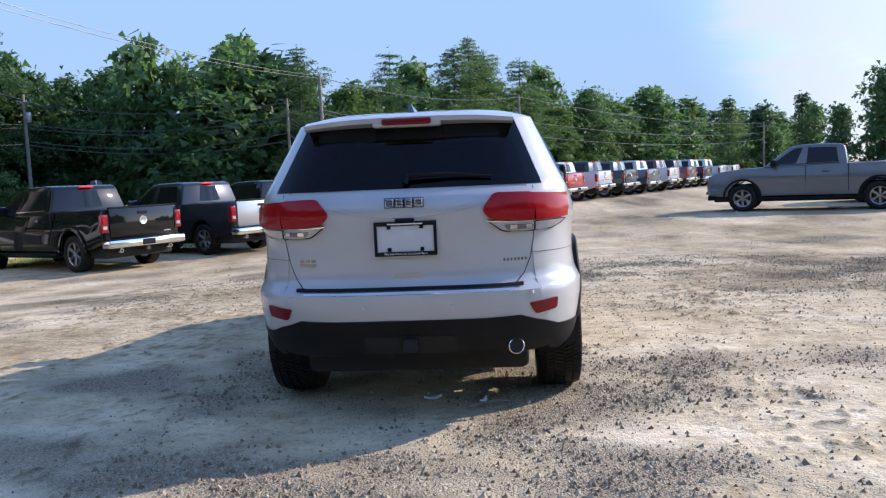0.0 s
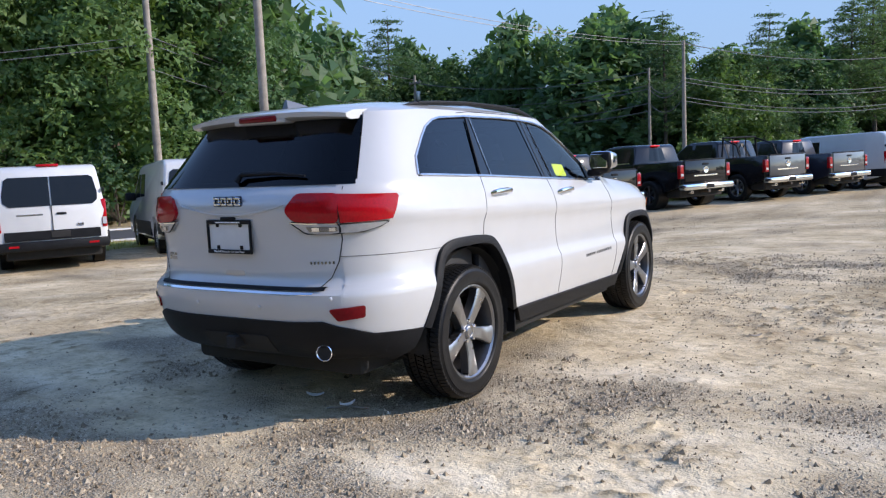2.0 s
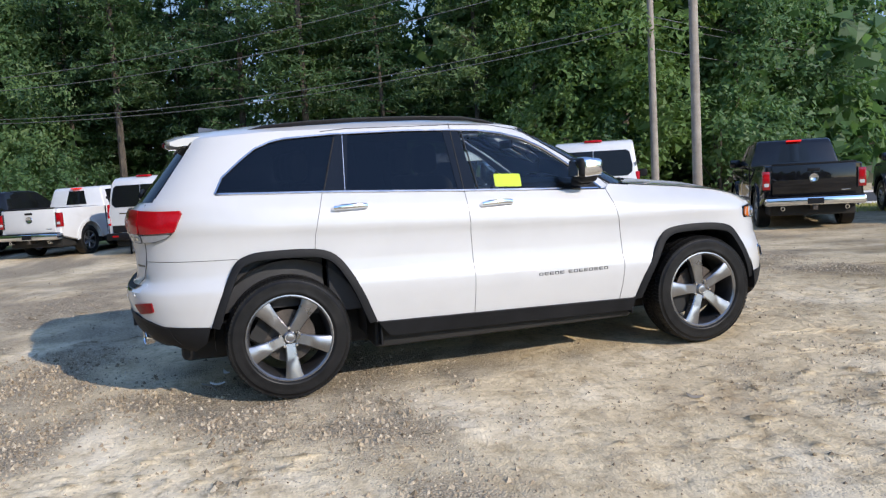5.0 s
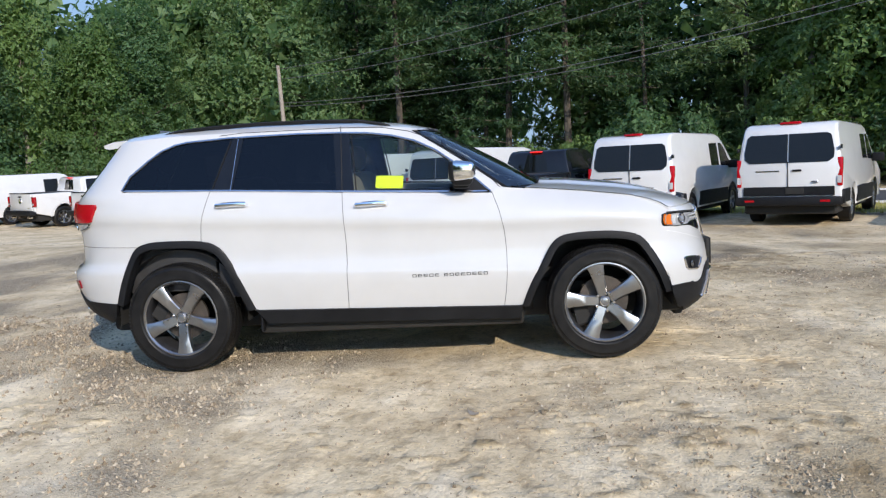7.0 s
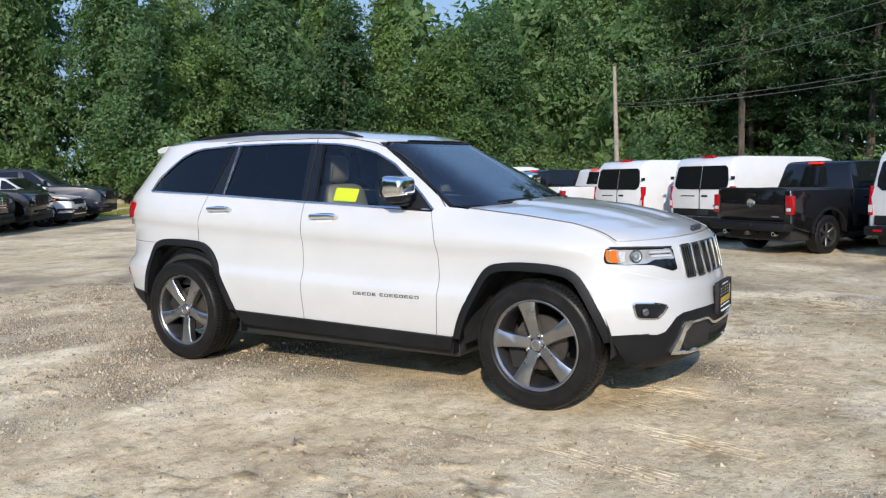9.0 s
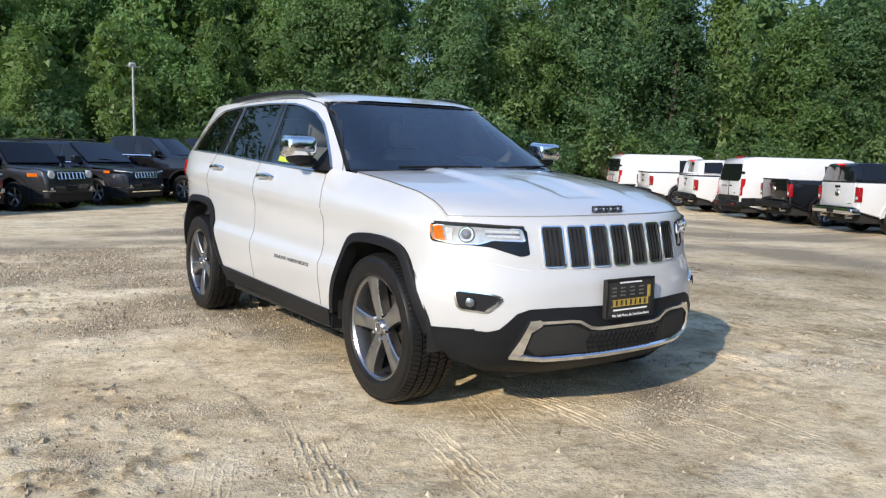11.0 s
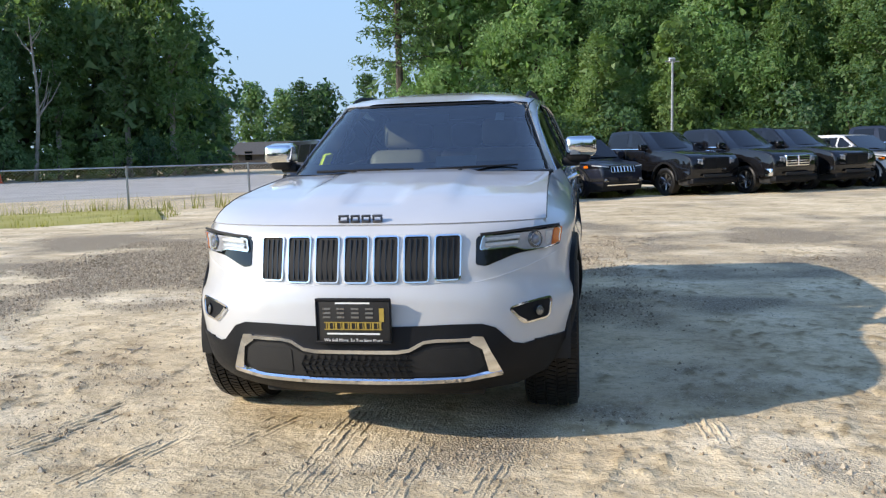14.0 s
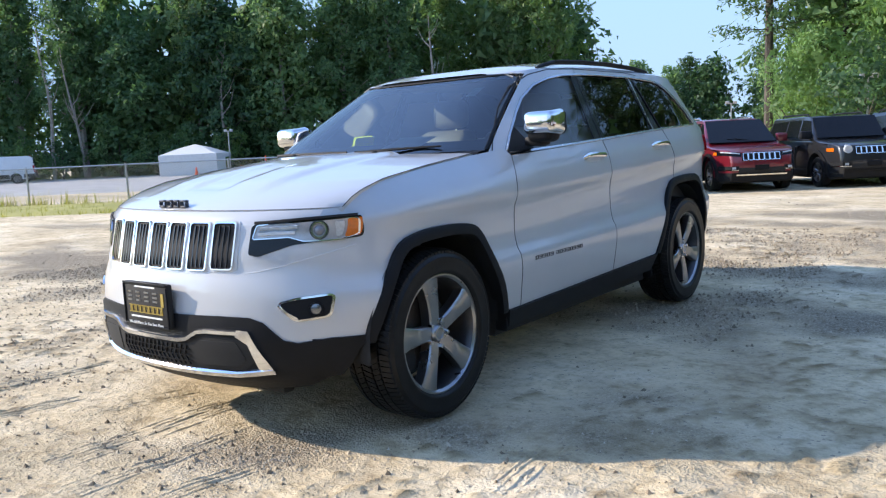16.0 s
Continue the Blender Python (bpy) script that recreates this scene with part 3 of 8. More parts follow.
# ---- trees ----
def leaf_cloud(rng, sprays, leaves, size, stretch, loose=0.55):
    """Pointed leaf blades on flat drooping sprays (centre, reach, way it faces, flatness): arrays for a mesh."""
    out = []
    for c, r, n, flat in sprays:
        m = max(6, int(leaves * r * r * rng.uniform(.7, 1.3)))
        n = np.array(n) / np.linalg.norm(n)
        a = np.cross(n, (.31, .87, .39))
        a /= np.linalg.norm(a)
        b = np.cross(n, a)
        ang, rad = rng.uniform(0, 2 * math.pi, m), np.sqrt(rng.uniform(0, 1, m)) * (1 + .35 * rng.normal(0, 1, m))
        lobes = 1 + .35 * np.sin(ang * rng.integers(2, 5) + rng.uniform(0, 6))
        rad = np.minimum(np.abs(rad), 1.25) * lobes
        side = np.cos(ang)[:, None] * a + np.sin(ang)[:, None] * b
        p = np.array(c) + side * (rad * r)[:, None] + n * ((rng.normal(0, flat, m) - .30 * rad * rad) * r)[:, None]
        f = n * .9 + side * (.45 * rad)[:, None] + rng.normal(0, loose, (m, 3))
        f /= np.linalg.norm(f, axis=1)[:, None]
        u = np.cross(f, rng.normal(0, 1, (m, 3)))
        u /= np.linalg.norm(u, axis=1)[:, None]
        w = np.cross(f, u)
        k = (size * rng.uniform(.55, 1.35, m))[:, None]
        out.append(np.stack((p + u * k, p - u * k * .7 + w * k * stretch, p - u * k * .7 - w * k * stretch), 1).reshape(-1, 3))
    verts = np.concatenate(out)
    return verts, np.arange(len(verts)).reshape(-1, 3)


def mesh_of(name, verts, faces, mat):
    me = bpy.data.meshes.new(name)
    me.from_pydata([tuple(v) for v in verts], [], faces)
    me.materials.append(mat)
    return me


def broadleaf(seed, h, spread, leaves, size, mat, bark, low=0.12, core=70):
    """Trunk, rising limbs and a crown of flat leaf sprays on them, uneven all round."""
    rng = np.random.default_rng(seed)
    lean = rng.uniform(-.5, .5, 2)
    at = lambda f: Vector((lean[0] * f * f, lean[1] * f * f, h * f))
    trunk = tube([(0, 0, -0.4), at(.25), at(.55), at(.9)], [0.015 * h, 0.012 * h, 0.008 * h, 0.02], 6)
    sprays, heart = [], []
    limbs = int(13 + h * 1.1)
    for i in range(limbs):
        f = low + (1 - low) * (i + rng.uniform(0, 1)) / limbs
        reach = spread * (math.sin(math.pi * min(1, .18 + .78 * f)) ** .7) * rng.uniform(.62, 1.18)
        a = i * 2.4 + rng.uniform(-.6, .6)
        out = Vector((math.cos(a), math.sin(a), 0))
        start = at(max(.04, f - .13))
        tip = Vector((start.x, start.y, h * f * .97)) + out * reach
        mid = start.lerp(tip, .5) + Vector((0, 0, .10 * reach))
        if i % 2 == 0:
            tube([start, mid, tip], [0.0055 * h * (1.15 - f), 0.0035 * h * (1.15 - f), 0.012], 3, trunk)
        count = int(rng.integers(4, 7))
        for j in range(count):
            q = .35 + .70 * (j + rng.uniform(0, 1)) / count
            c = start.lerp(mid, q * 2) if q < .5 else mid.lerp(tip, q * 2 - 1)
            side = Vector((-out.y, out.x, 0)) * rng.normal(0, .26) * reach * q
            c = c + side + Vector((0, 0, rng.normal(.05, .22) * spread * .4))
            face = (out.x + rng.normal(0, .35), out.y + rng.normal(0, .35), .75)
            sprays.append((c, spread * rng.uniform(.15, .30), face, .22))
        heart.append((start.lerp(tip, rng.uniform(.25, .5)), spread * .36, (out.x, out.y, .3), .5))
    v, f = leaf_cloud(rng, sprays, leaves, size, 0.5)
    v2, f2 = leaf_cloud(rng, heart, core / (spread * .36) ** 2, max(.26, size * 1.3), 0.6, 1.0)
    v, f = np.concatenate((v, v2)), np.concatenate((f, f2 + len(v)))
    return finish(trunk, "trunk", bark), leaf_mesh(v, f, mat)


def leaf_mesh(verts, faces, mat):
    me = bpy.data.meshes.new("crown")
    me.from_pydata(verts.tolist(), [], faces.tolist())
    me.materials.append(mat)
    return me


def pine(seed, h, spread, leaves, size, mat, bark, low=0.2):
    """A white pine: whorls of level boughs with flat needle plates and gaps between the tiers."""
    rng = np.random.default_rng(seed)
    trunk = tube([(0, 0, -0.4), (0, 0, h * 0.5), (0.1, 0, h)], [0.010 * h, 0.007 * h, 0.02], 7)
    sprays = [(Vector((.1, 0, h)), .35, (0, 0, 1), .8)]
    z = low * h
    while z < h * .985:
        f = z / h
        reach = spread * (1 - f) ** .48 * min(1.0, .6 + 1.6 * (f - low)) * (.78 + .3 * math.sin(z * 1.1 + seed)) + .3
        turn = rng.uniform(0, 6.3)
        for k in range(6):
            if rng.random() < .16:
                continue
            a = turn + k * 1.047 + rng.uniform(-.3, .3)
            r = reach * rng.uniform(.6, 1.18)
            out = Vector((math.cos(a), math.sin(a), 0))
            root, tip = Vector((0, 0, z)), Vector((out.x * r, out.y * r, z + r * rng.uniform(-.02, .22)))
            tube([root, tip], [.03, .010], 3, trunk)
            for q in (.34, .56, .78, 1.0):
                if r < .9 and q < .5:
                    continue
                sprays.append((root.lerp(tip, q) + Vector((-out.y, out.x, 0)) * rng.normal(0, .10) * r, .22 + .13 * r * (1.25 - .5 * abs(q - .7)), (out.x * .25, out.y * .25, 1), .16))
        z += rng.uniform(.75, 1.25) * (1.0 - .4 * f)
    v, f = leaf_cloud(rng, sprays, leaves, size, 0.25, .75)
    return finish(trunk, "trunk", bark), leaf_mesh(v, f, mat)


def shrub(seed, h, leaves, size, mat):
    rng = np.random.default_rng(seed)
    stem = tube([(0, 0, -0.2), (0, 0, h * 0.6)], [0.05, 0.02], 5)
    sprays = []
    for i in range(26):
        a, r = rng.uniform(0, 6.3), rng.uniform(0.1, 0.62) * h
        c = Vector((math.cos(a) * r, math.sin(a) * r, h * rng.uniform(0.12, 0.92) * (1.1 - .5 * r / h)))
        if i % 2 == 0:
            tube([(0, 0, 0.1), c], [0.022, 0.008], 3, stem)
        sprays.append((c, h * rng.uniform(0.10, 0.20), (math.cos(a), math.sin(a), .8), .3))
    v, f = leaf_cloud(rng, sprays, leaves, size, 0.5)
    return finish(stem, "stem", M["bark"]), leaf_mesh(v, f, mat)


def bare_tree(seed, h, mat):
    """A thin leaning tree, half dead: a pale forked trunk with long bare limbs and a few leaves on top."""
    rng = np.random.default_rng(seed)
    lean = rng.choice((-.16, .16)) * rng.uniform(.5, 1.2)
    spine = [Vector((lean * z + .25 * math.sin(z * .45 + seed), .2 * math.cos(z * .5 + seed), z)) for z in (-.4, h * .2, h * .4, h * .6, h * .8, h)]
    trunk = tube(spine, [.17, .15, .13, .10, .07, .03], 6)
    sprays = []
    for i in range(11):
        f = rng.uniform(.35, .95)
        root = spine[int(f * 5)].lerp(spine[min(5, int(f * 5) + 1)], f * 5 % 1)
        a, r = rng.uniform(0, 6.3), rng.uniform(1.0, 2.6) * (1.25 - f)
        mid = root + Vector((math.cos(a) * r * .5, math.sin(a) * r * .5, r * .5))
        tip = mid + Vector((math.cos(a) * r * .4, math.sin(a) * r * .4, r * rng.uniform(.5, 1.1)))
        tube([root, mid, tip], [.06, .04, .012], 4, trunk)
        if f > .55:
            sprays.append((tip, .55, (0, 0, 1), .5))
    sprays.append((spine[-1], .8, (0, 0, 1), .5))
    v, f = leaf_cloud(rng, sprays, 60, .2, 0.5)
    return finish(trunk, "trunk", M["pale_bark"]), leaf_mesh(v, f, mat)


TREES = {
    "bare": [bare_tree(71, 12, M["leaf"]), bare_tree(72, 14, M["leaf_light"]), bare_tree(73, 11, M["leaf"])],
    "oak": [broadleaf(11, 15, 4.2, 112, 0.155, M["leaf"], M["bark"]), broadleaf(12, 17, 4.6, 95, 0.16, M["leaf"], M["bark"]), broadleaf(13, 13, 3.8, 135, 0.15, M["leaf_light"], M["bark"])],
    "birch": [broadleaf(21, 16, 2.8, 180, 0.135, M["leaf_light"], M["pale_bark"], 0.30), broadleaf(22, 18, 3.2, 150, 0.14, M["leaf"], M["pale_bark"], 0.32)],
    "pine": [pine(31, 19, 5.2, 92, 0.20, M["needle"], M["bark"], 0.12), pine(32, 17, 4.8, 100, 0.19, M["needle"], M["bark"], 0.08), pine(33, 21, 5.0, 92, 0.20, M["needle"], M["bark"], 0.28)],
    "far": [broadleaf(41, 14, 4.6, 14, 0.45, M["leaf"], M["bark"], 0.03, 30), broadleaf(42, 16, 4.8, 13, 0.45, M["leaf"], M["bark"], 0.03, 30), broadleaf(43, 17, 4.4, 14, 0.45, M["leaf"], M["bark"], 0.03, 30)],
    "distant": [broadleaf(47, 14, 4.8, 13, 0.46, M["leaf"], M["bark"], 0.03, 26), broadleaf(48, 16, 5.0, 12, 0.47, M["leaf"], M["bark"], 0.03, 26), pine(34, 17, 5.2, 12, 0.50, M["needle"], M["bark"], 0.05)],
    "mid": [broadleaf(44, 14, 4.4, 60, 0.22, M["leaf"], M["bark"], 0.05), broadleaf(45, 16, 4.6, 54, 0.225, M["leaf"], M["pale_bark"], 0.08), broadleaf(46, 15, 4.0, 64, 0.215, M["leaf_light"], M["bark"], 0.05)],
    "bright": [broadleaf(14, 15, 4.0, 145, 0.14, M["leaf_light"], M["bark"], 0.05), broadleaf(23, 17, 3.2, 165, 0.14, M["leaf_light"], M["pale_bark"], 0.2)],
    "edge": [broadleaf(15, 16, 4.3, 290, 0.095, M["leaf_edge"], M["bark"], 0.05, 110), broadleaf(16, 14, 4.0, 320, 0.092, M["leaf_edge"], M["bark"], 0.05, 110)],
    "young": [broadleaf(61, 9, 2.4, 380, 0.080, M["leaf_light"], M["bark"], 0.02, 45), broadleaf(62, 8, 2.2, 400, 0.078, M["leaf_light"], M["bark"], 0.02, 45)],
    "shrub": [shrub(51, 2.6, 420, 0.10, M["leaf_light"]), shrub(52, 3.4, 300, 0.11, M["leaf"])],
}
TREE_LABEL = {"bare": "thin leaning tree with a bare pale trunk", "oak": "tall broad-leaved tree in full green leaf", "birch": "slender tree with pale trunk and light green leaves",
              "pine": "tall dark green pine with layered branches", "far": "tall green tree deep in the wood", "distant": "dark green tree in the distant wood", "mid": "tall green tree at the edge of a wood", "bright": "tall tree in light green leaf beside the road", "edge": "full green tree at the sunny edge of the wood", "young": "young bushy tree with bright light green leaves", "shrub": "leafy green shrub at the wood's edge"}


def plant(kind, x, y, scale=1.0, which=None, rng=random.Random(5), wide=1.0):
    meshes = TREES[kind]
    trunk, crown = meshes[rng.randrange(len(meshes)) if which is None else which]
    k = scale * rng.uniform(0.85, 1.15)
    names = {"bare": "bare_tree", "oak": "broadleaf_tree", "birch": "birch_tree", "pine": "pine_tree", "far": "inner_tree", "distant": "distant_tree", "mid": "woodland_tree", "bright": "roadside_tree", "edge": "edge_tree", "young": "young_tree", "shrub": "shrub"}
    t = thing(names[kind], TREE_LABEL[kind], "shrub" if kind == "shrub" else "tree", kind + " along the lot",
              at=pose(x, y, ground_z(x, y), rng.uniform(-2, 2), rng.uniform(-2, 2), rng.uniform(0, 360)) @ Matrix.Diagonal((k * wide * rng.uniform(0.9, 1.1), k * wide, k * rng.uniform(0.92, 1.1), 1)))
    part("stem" if kind == "shrub" else "trunk", trunk, None, t)
    part("crown", crown, None, t)


def wood(origin, direction, outward, a0, a1, step, rows, kinds, rng, scale=1.0, wide=1.0):
    """Rows of trees along a line, denser in front."""
    for r, off in enumerate(rows):
        a = a0 + (r % 2) * step * 0.5
        while a < a1:
            p = Vector((*origin, 0)) + direction * (a + rng.uniform(-.3, .3) * step) + outward * (off + rng.uniform(-1.5, 1.5))
            plant(rng.choice(kinds), p.x, p.y, scale * rng.uniform(0.92, 1.08), rng=rng, wide=wide)
            a += step * rng.uniform(0.8, 1.25)


TR = random.Random(77)
# beyond the road
wood((0, 0), ROAD_DIR, ROAD_OUT, -34, -3, 4.4, (35.5,), ["pine", "oak", "pine", "pine"], TR, 0.95)
wood((0, 0), ROAD_DIR, ROAD_OUT, -34, -3, 4.2, (40,), ["pine", "mid", "mid"], TR, 1.0)
wood((0, 0), ROAD_DIR, ROAD_OUT, -3, 10, 4.2, (34, 39), ["pine", "oak", "bright"], TR, 0.95)
wood((0, 0), ROAD_DIR, ROAD_OUT, -34, 11, 3.2, (32.4,), ["shrub"], TR, 1.1)
wood((0, 0), ROAD_DIR, ROAD_OUT, -34, 12, 4.6, (44,), ["far", "far", "pine"], TR, 1.05)
wood((0, 0), ROAD_DIR, ROAD_OUT, 13, 44, 3.6, (67,), ["mid", "mid", "pine"], TR, 0.86, 1.3)
wood((0, 0), ROAD_DIR, ROAD_OUT, 13, 46, 3.6, (74,), ["far"], TR, 0.9)
wood((0, 0), ROAD_DIR, ROAD_OUT, 16, 46, 3.6, (64,), ["shrub"], TR, 1.1)
wood((0, 0), ROAD_DIR, ROAD_OUT, 44, 112, 3.3, (44,), ["mid", "pine", "mid"], TR, 0.74, 1.4)
wood((0, 0), ROAD_DIR, ROAD_OUT, 40, 112, 3.6, (51,), ["far"], TR, 0.80, 1.4)
wood((0, 0), ROAD_DIR, ROAD_OUT, 40, 62, 3.4, (60,), ["far", "distant"], TR, 0.85)
wood((0, 0), ROAD_DIR, ROAD_OUT, 44, 80, 4.0, (41,), ["shrub"], TR, 1.1)
wood((0, 0), ROAD_DIR, ROAD_OUT, 110, 230, 6.0, (42, 50), ["distant"], TR, 0.75, 1.4)
wood((0, 0), ROAD_DIR, ROAD_OUT, -8, 12, 3.6, (42,), ["far"], TR, 1.2)
wood((0, 0), ROAD_DIR, ROAD_OUT, -50, -33, 3.6, (36, 41), ["oak", "far"], TR, 1.0)
# the corner behind the boulders
CD, CO = Vector((-0.94, 0.34, 0)), Vector((-0.34, -0.94, 0))
wood((-13.5, -30.0), CD, CO, -4, 46, 3.8, (6.5, 10.5), ["oak", "oak", "oak", "birch"], TR, 0.8)
wood((-13.5, -30.0), CD, CO, -4, 46, 2.4, (4.6,), ["shrub"], TR, 1.2)
wood((-13.5, -30.0), CD, CO, -6, 50, 3.8, (17,), ["far", "far", "pine"], TR, 1.0)
# behind the row of cars that face the lot
KO, KD, KN = (9.0, -38.0), Vector((-.99, -.14, 0)), Vector((.14, -.99, 0))
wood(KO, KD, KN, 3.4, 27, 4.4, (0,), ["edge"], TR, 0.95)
wood(KO, KD, KN, 4, 29, 4.4, (5.5,), ["mid", "pine"], TR, 1.15)
wood(KO, KD, KN, 2, 27, 3.0, (-4.0,), ["shrub"], TR, 1.2)
wood(KO, KD, KN, 6, 24, 4.6, (-3.2,), ["young"], TR, 0.85)
wood(KO, KD, KN, 6, 32, 4.6, (12,), ["far"], TR, 1.3)
plant("pine", 8.5, -37.2, 0.95, 2, TR)
# dark wood beyond the pale lot, and the low gap
ED, EO = Vector((-0.775, -0.632, 0)), Vector((0.632, -0.775, 0))
wood((88, -16), ED, EO, -12, 73, 4.4, (0,), ["birch", "mid", "birch"], TR, 1.1)
wood((88, -16), ED, EO, -12, 73, 4.6, (5,), ["far"], TR, 1.1)
wood((88, -16), ED, EO, -12, 72, 3.4, (-3.0,), ["shrub"], TR, 1.4)
for a, off, which in ((8, -3.2, 0), (27, -3.4, 1), (29, -2.6, 2), (41, -3.2, 0), (59, -3.0, 2)):
    p = Vector((88, -16, 0)) + ED * a + EO * off
    plant("bare", p.x, p.y, 1.0, which, TR)
wood((52, -96), Vector((-0.97, -0.2, 0)), Vector((0.2, -0.97, 0)), -12, 75, 5.5, (0, 9), ["distant"], TR, 0.72)
# far side of the lot
wood((36, 118), Vector((0.97, -0.2, 0)), Vector((0.2, 0.97, 0)), 0, 120, 7.5, (0, 9), ["distant"], TR, 0.7)

# ---- parked vehicles ----
WHEELS = {}


def wheel_meshes(r, w, rim_mat, spokes):
    key = (round(r, 3), round(w, 3), rim_mat.name, spokes)
    if key in WHEELS:
        return WHEELS[key]
    h, q = w / 2, r * 0.64
    tyre = lathe([(-h * .8, q), (-h, q + .04), (-h, r * .90), (-h * .82, r * .985), (0, r), (h * .82, r * .985), (h, r * .90), (h, q + .04), (h * .8, q)], 24, closed=True)
    rim = lathe([(h * .80, q), (h * .86, q * .99), (h * .80, q * .90), (h * .1, q * .86), (-h * .5, q * .86), (-h * .5, q)], 24)
    hub = lathe([(h * .1, 0.001), (h * .62, 0.001), (h * .66, r * .10), (h * .5, r * .17), (h * .1, r * .17)], 16, closed=False)
    join(rim, hub)
    for k in range(spokes):
        a = 2 * math.pi * k / spokes
        sp = box((h * .42, -r * .075, r * .10), (h * .72, r * .075, q * .96), 0.012, 1)
        for v in sp.verts:
            if v.co.z > r * .4:
                v.co.y *= 1.25
                v.co.x += h * .06
        join(rim, moved(sp, Matrix.Rotation(a, 4, "X")))
    disc = lathe([(h * .05, 0.001), (h * .05, r * .42), (-h * .05, r * .42), (-h * .05, 0.001)], 20, closed=False)
    WHEELS[key] = (finish(tyre, "tyre", M["rubber"]), finish(rim, "rim", rim_mat), finish(disc, "brake_disc", M["steel_dark"]))
    return WHEELS[key]


def add_wheel(parent, x, y, r, w, rim_mat, spokes=6):
    t, rim, disc = wheel_meshes(r, w, rim_mat, spokes)
    wh = part("wheel", t, None, parent)
    wh.matrix_basis = pose(x, y, r, 0, 0, 0 if x > 0 else 180)
    part("rim", rim, None, wh)
    part("brake_disc", disc, None, wh)


def arch(yc, r, zc, zb, n=9):
    """Points of a wheel arch, from front to back along the lower edge."""
    a0 = math.asin(max(-1, min(1, (zb - zc) / r)))
    return [(yc + r * math.cos(a), zc + r * math.sin(a)) for a in [a0 + (math.pi - 2 * a0) * k / (n - 1) for k in range(n)]]


def hull(profile, half, waist=1.0, lean=0.0, soft=0.035, ends=None, taper=.10):
    """A body from its side outline (y, z), rounded at the sides; lean draws it in above the waist, ends draw it in at nose and tail."""
    cy = sum(p[0] for p in profile) / len(profile)
    cz = sum(p[1] for p in profile) / len(profile)
    cross = [(-half + soft * (1 - u), soft * (1 - v)) for u, v in ((1, 0), (.96, .29), (.83, .56), (.56, .83), (.2, .98))]
    cross = cross + [(0, 0)] + [(-x, k) for x, k in cross[::-1]]
    rings = []
    for x, k in cross:
        ring = []
        for y, z in profile:
            l = math.hypot(y - cy, z - cz)
            yy, zz = y - (y - cy) / l * k, z - (z - cz) / l * k
            draw = lean * max(0.0, zz - waist)
            if ends:
                draw += taper * smooth_step(yy, ends[1] - .75, ends[1]) ** 1.5 + .03 * smooth_step(yy, ends[0] + .5, ends[0])
            ring.append((x * (1 - draw / half), yy, zz))
        rings.append(ring)
    return from_rings(rings)


def side_x(half, z, waist, lean):
    return half - lean * max(0.0, z - waist)


def side_glass(poly, half, waist, lean, sign, proud=0.006):
    pts = [(sign * (side_x(half, z, waist, lean) + proud), y, z) for y, z in poly]
    return slab(pts if sign > 0 else pts[::-1], 0.02)


def cross_glass(y0, z0, y1, z1, w0, w1, face, proud=0.008, bow=0.06):
    """A screen between a lower and an upper line across the car; face is +1 ahead, -1 astern."""
    n = Vector((0, abs(z1 - z0) * face, abs(y1 - y0))).normalized() * proud
    rows = []
    for y, z, w in ((y0, z0, w0), (y1, z1, w1)):
        rows.append([Vector((w * k / 4, y - face * bow * (k / 4) ** 2, z)) + n for k in range(-4, 5)])
    bm = bmesh.new()
    a = [bm.verts.new(p) for p in rows[0]]
    b = [bm.verts.new(p) for p in rows[1]]
    back = [[bm.verts.new(v.co - n.normalized() * 0.03) for v in r] for r in (a, b)]
    for i in range(8):
        bm.faces.new((a[i], a[i + 1], b[i + 1], b[i]))
        bm.faces.new((back[0][i], back[1][i], back[1][i + 1], back[0][i + 1]))
        bm.faces.new((a[i], back[0][i], back[0][i + 1], a[i + 1]))
        bm.faces.new((b[i], b[i + 1], back[1][i + 1], back[1][i]))
    bm.faces.new((a[0], b[0], back[1][0], back[0][0]))
    bm.faces.new((a[8], back[0][8], back[1][8], b[8]))
    bmesh.ops.recalc_face_normals(bm, faces=bm.faces[:])
    return bm


def mirrors(t, half, y, z, mat):
    for s in (-1, 1):
        bm = box((min(s * half, s * (half + .26)), y - .07, z), (max(s * half, s * (half + .26)), y + .07, z + .2), .035)
        part("door_mirror", bm, mat, t)


def place_on(x, y, heading):
    """A pose on the ground that follows its slope; heading in degrees from the x axis."""
    h = radians(heading)
    f, r = Vector((math.cos(h), math.sin(h), 0)), Vector((math.sin(h), -math.cos(h), 0))
    z = lambda p: ground_z(p.x, p.y)
    c = Vector((x, y, 0))
    fz, rz = (z(c + f * 1.7) - z(c - f * 1.7)) / 3.4, (z(c + r * .8) - z(c - r * .8)) / 1.6
    fy, rx = Vector((f.x, f.y, fz)).normalized(), Vector((r.x, r.y, rz)).normalized()
    up = rx.cross(fy)
    m = Matrix((rx, fy, up)).transposed().to_4x4()
    m.translation = (x, y, (z(c + f * 1.7) + z(c - f * 1.7)) / 2 - 0.01)
    return m


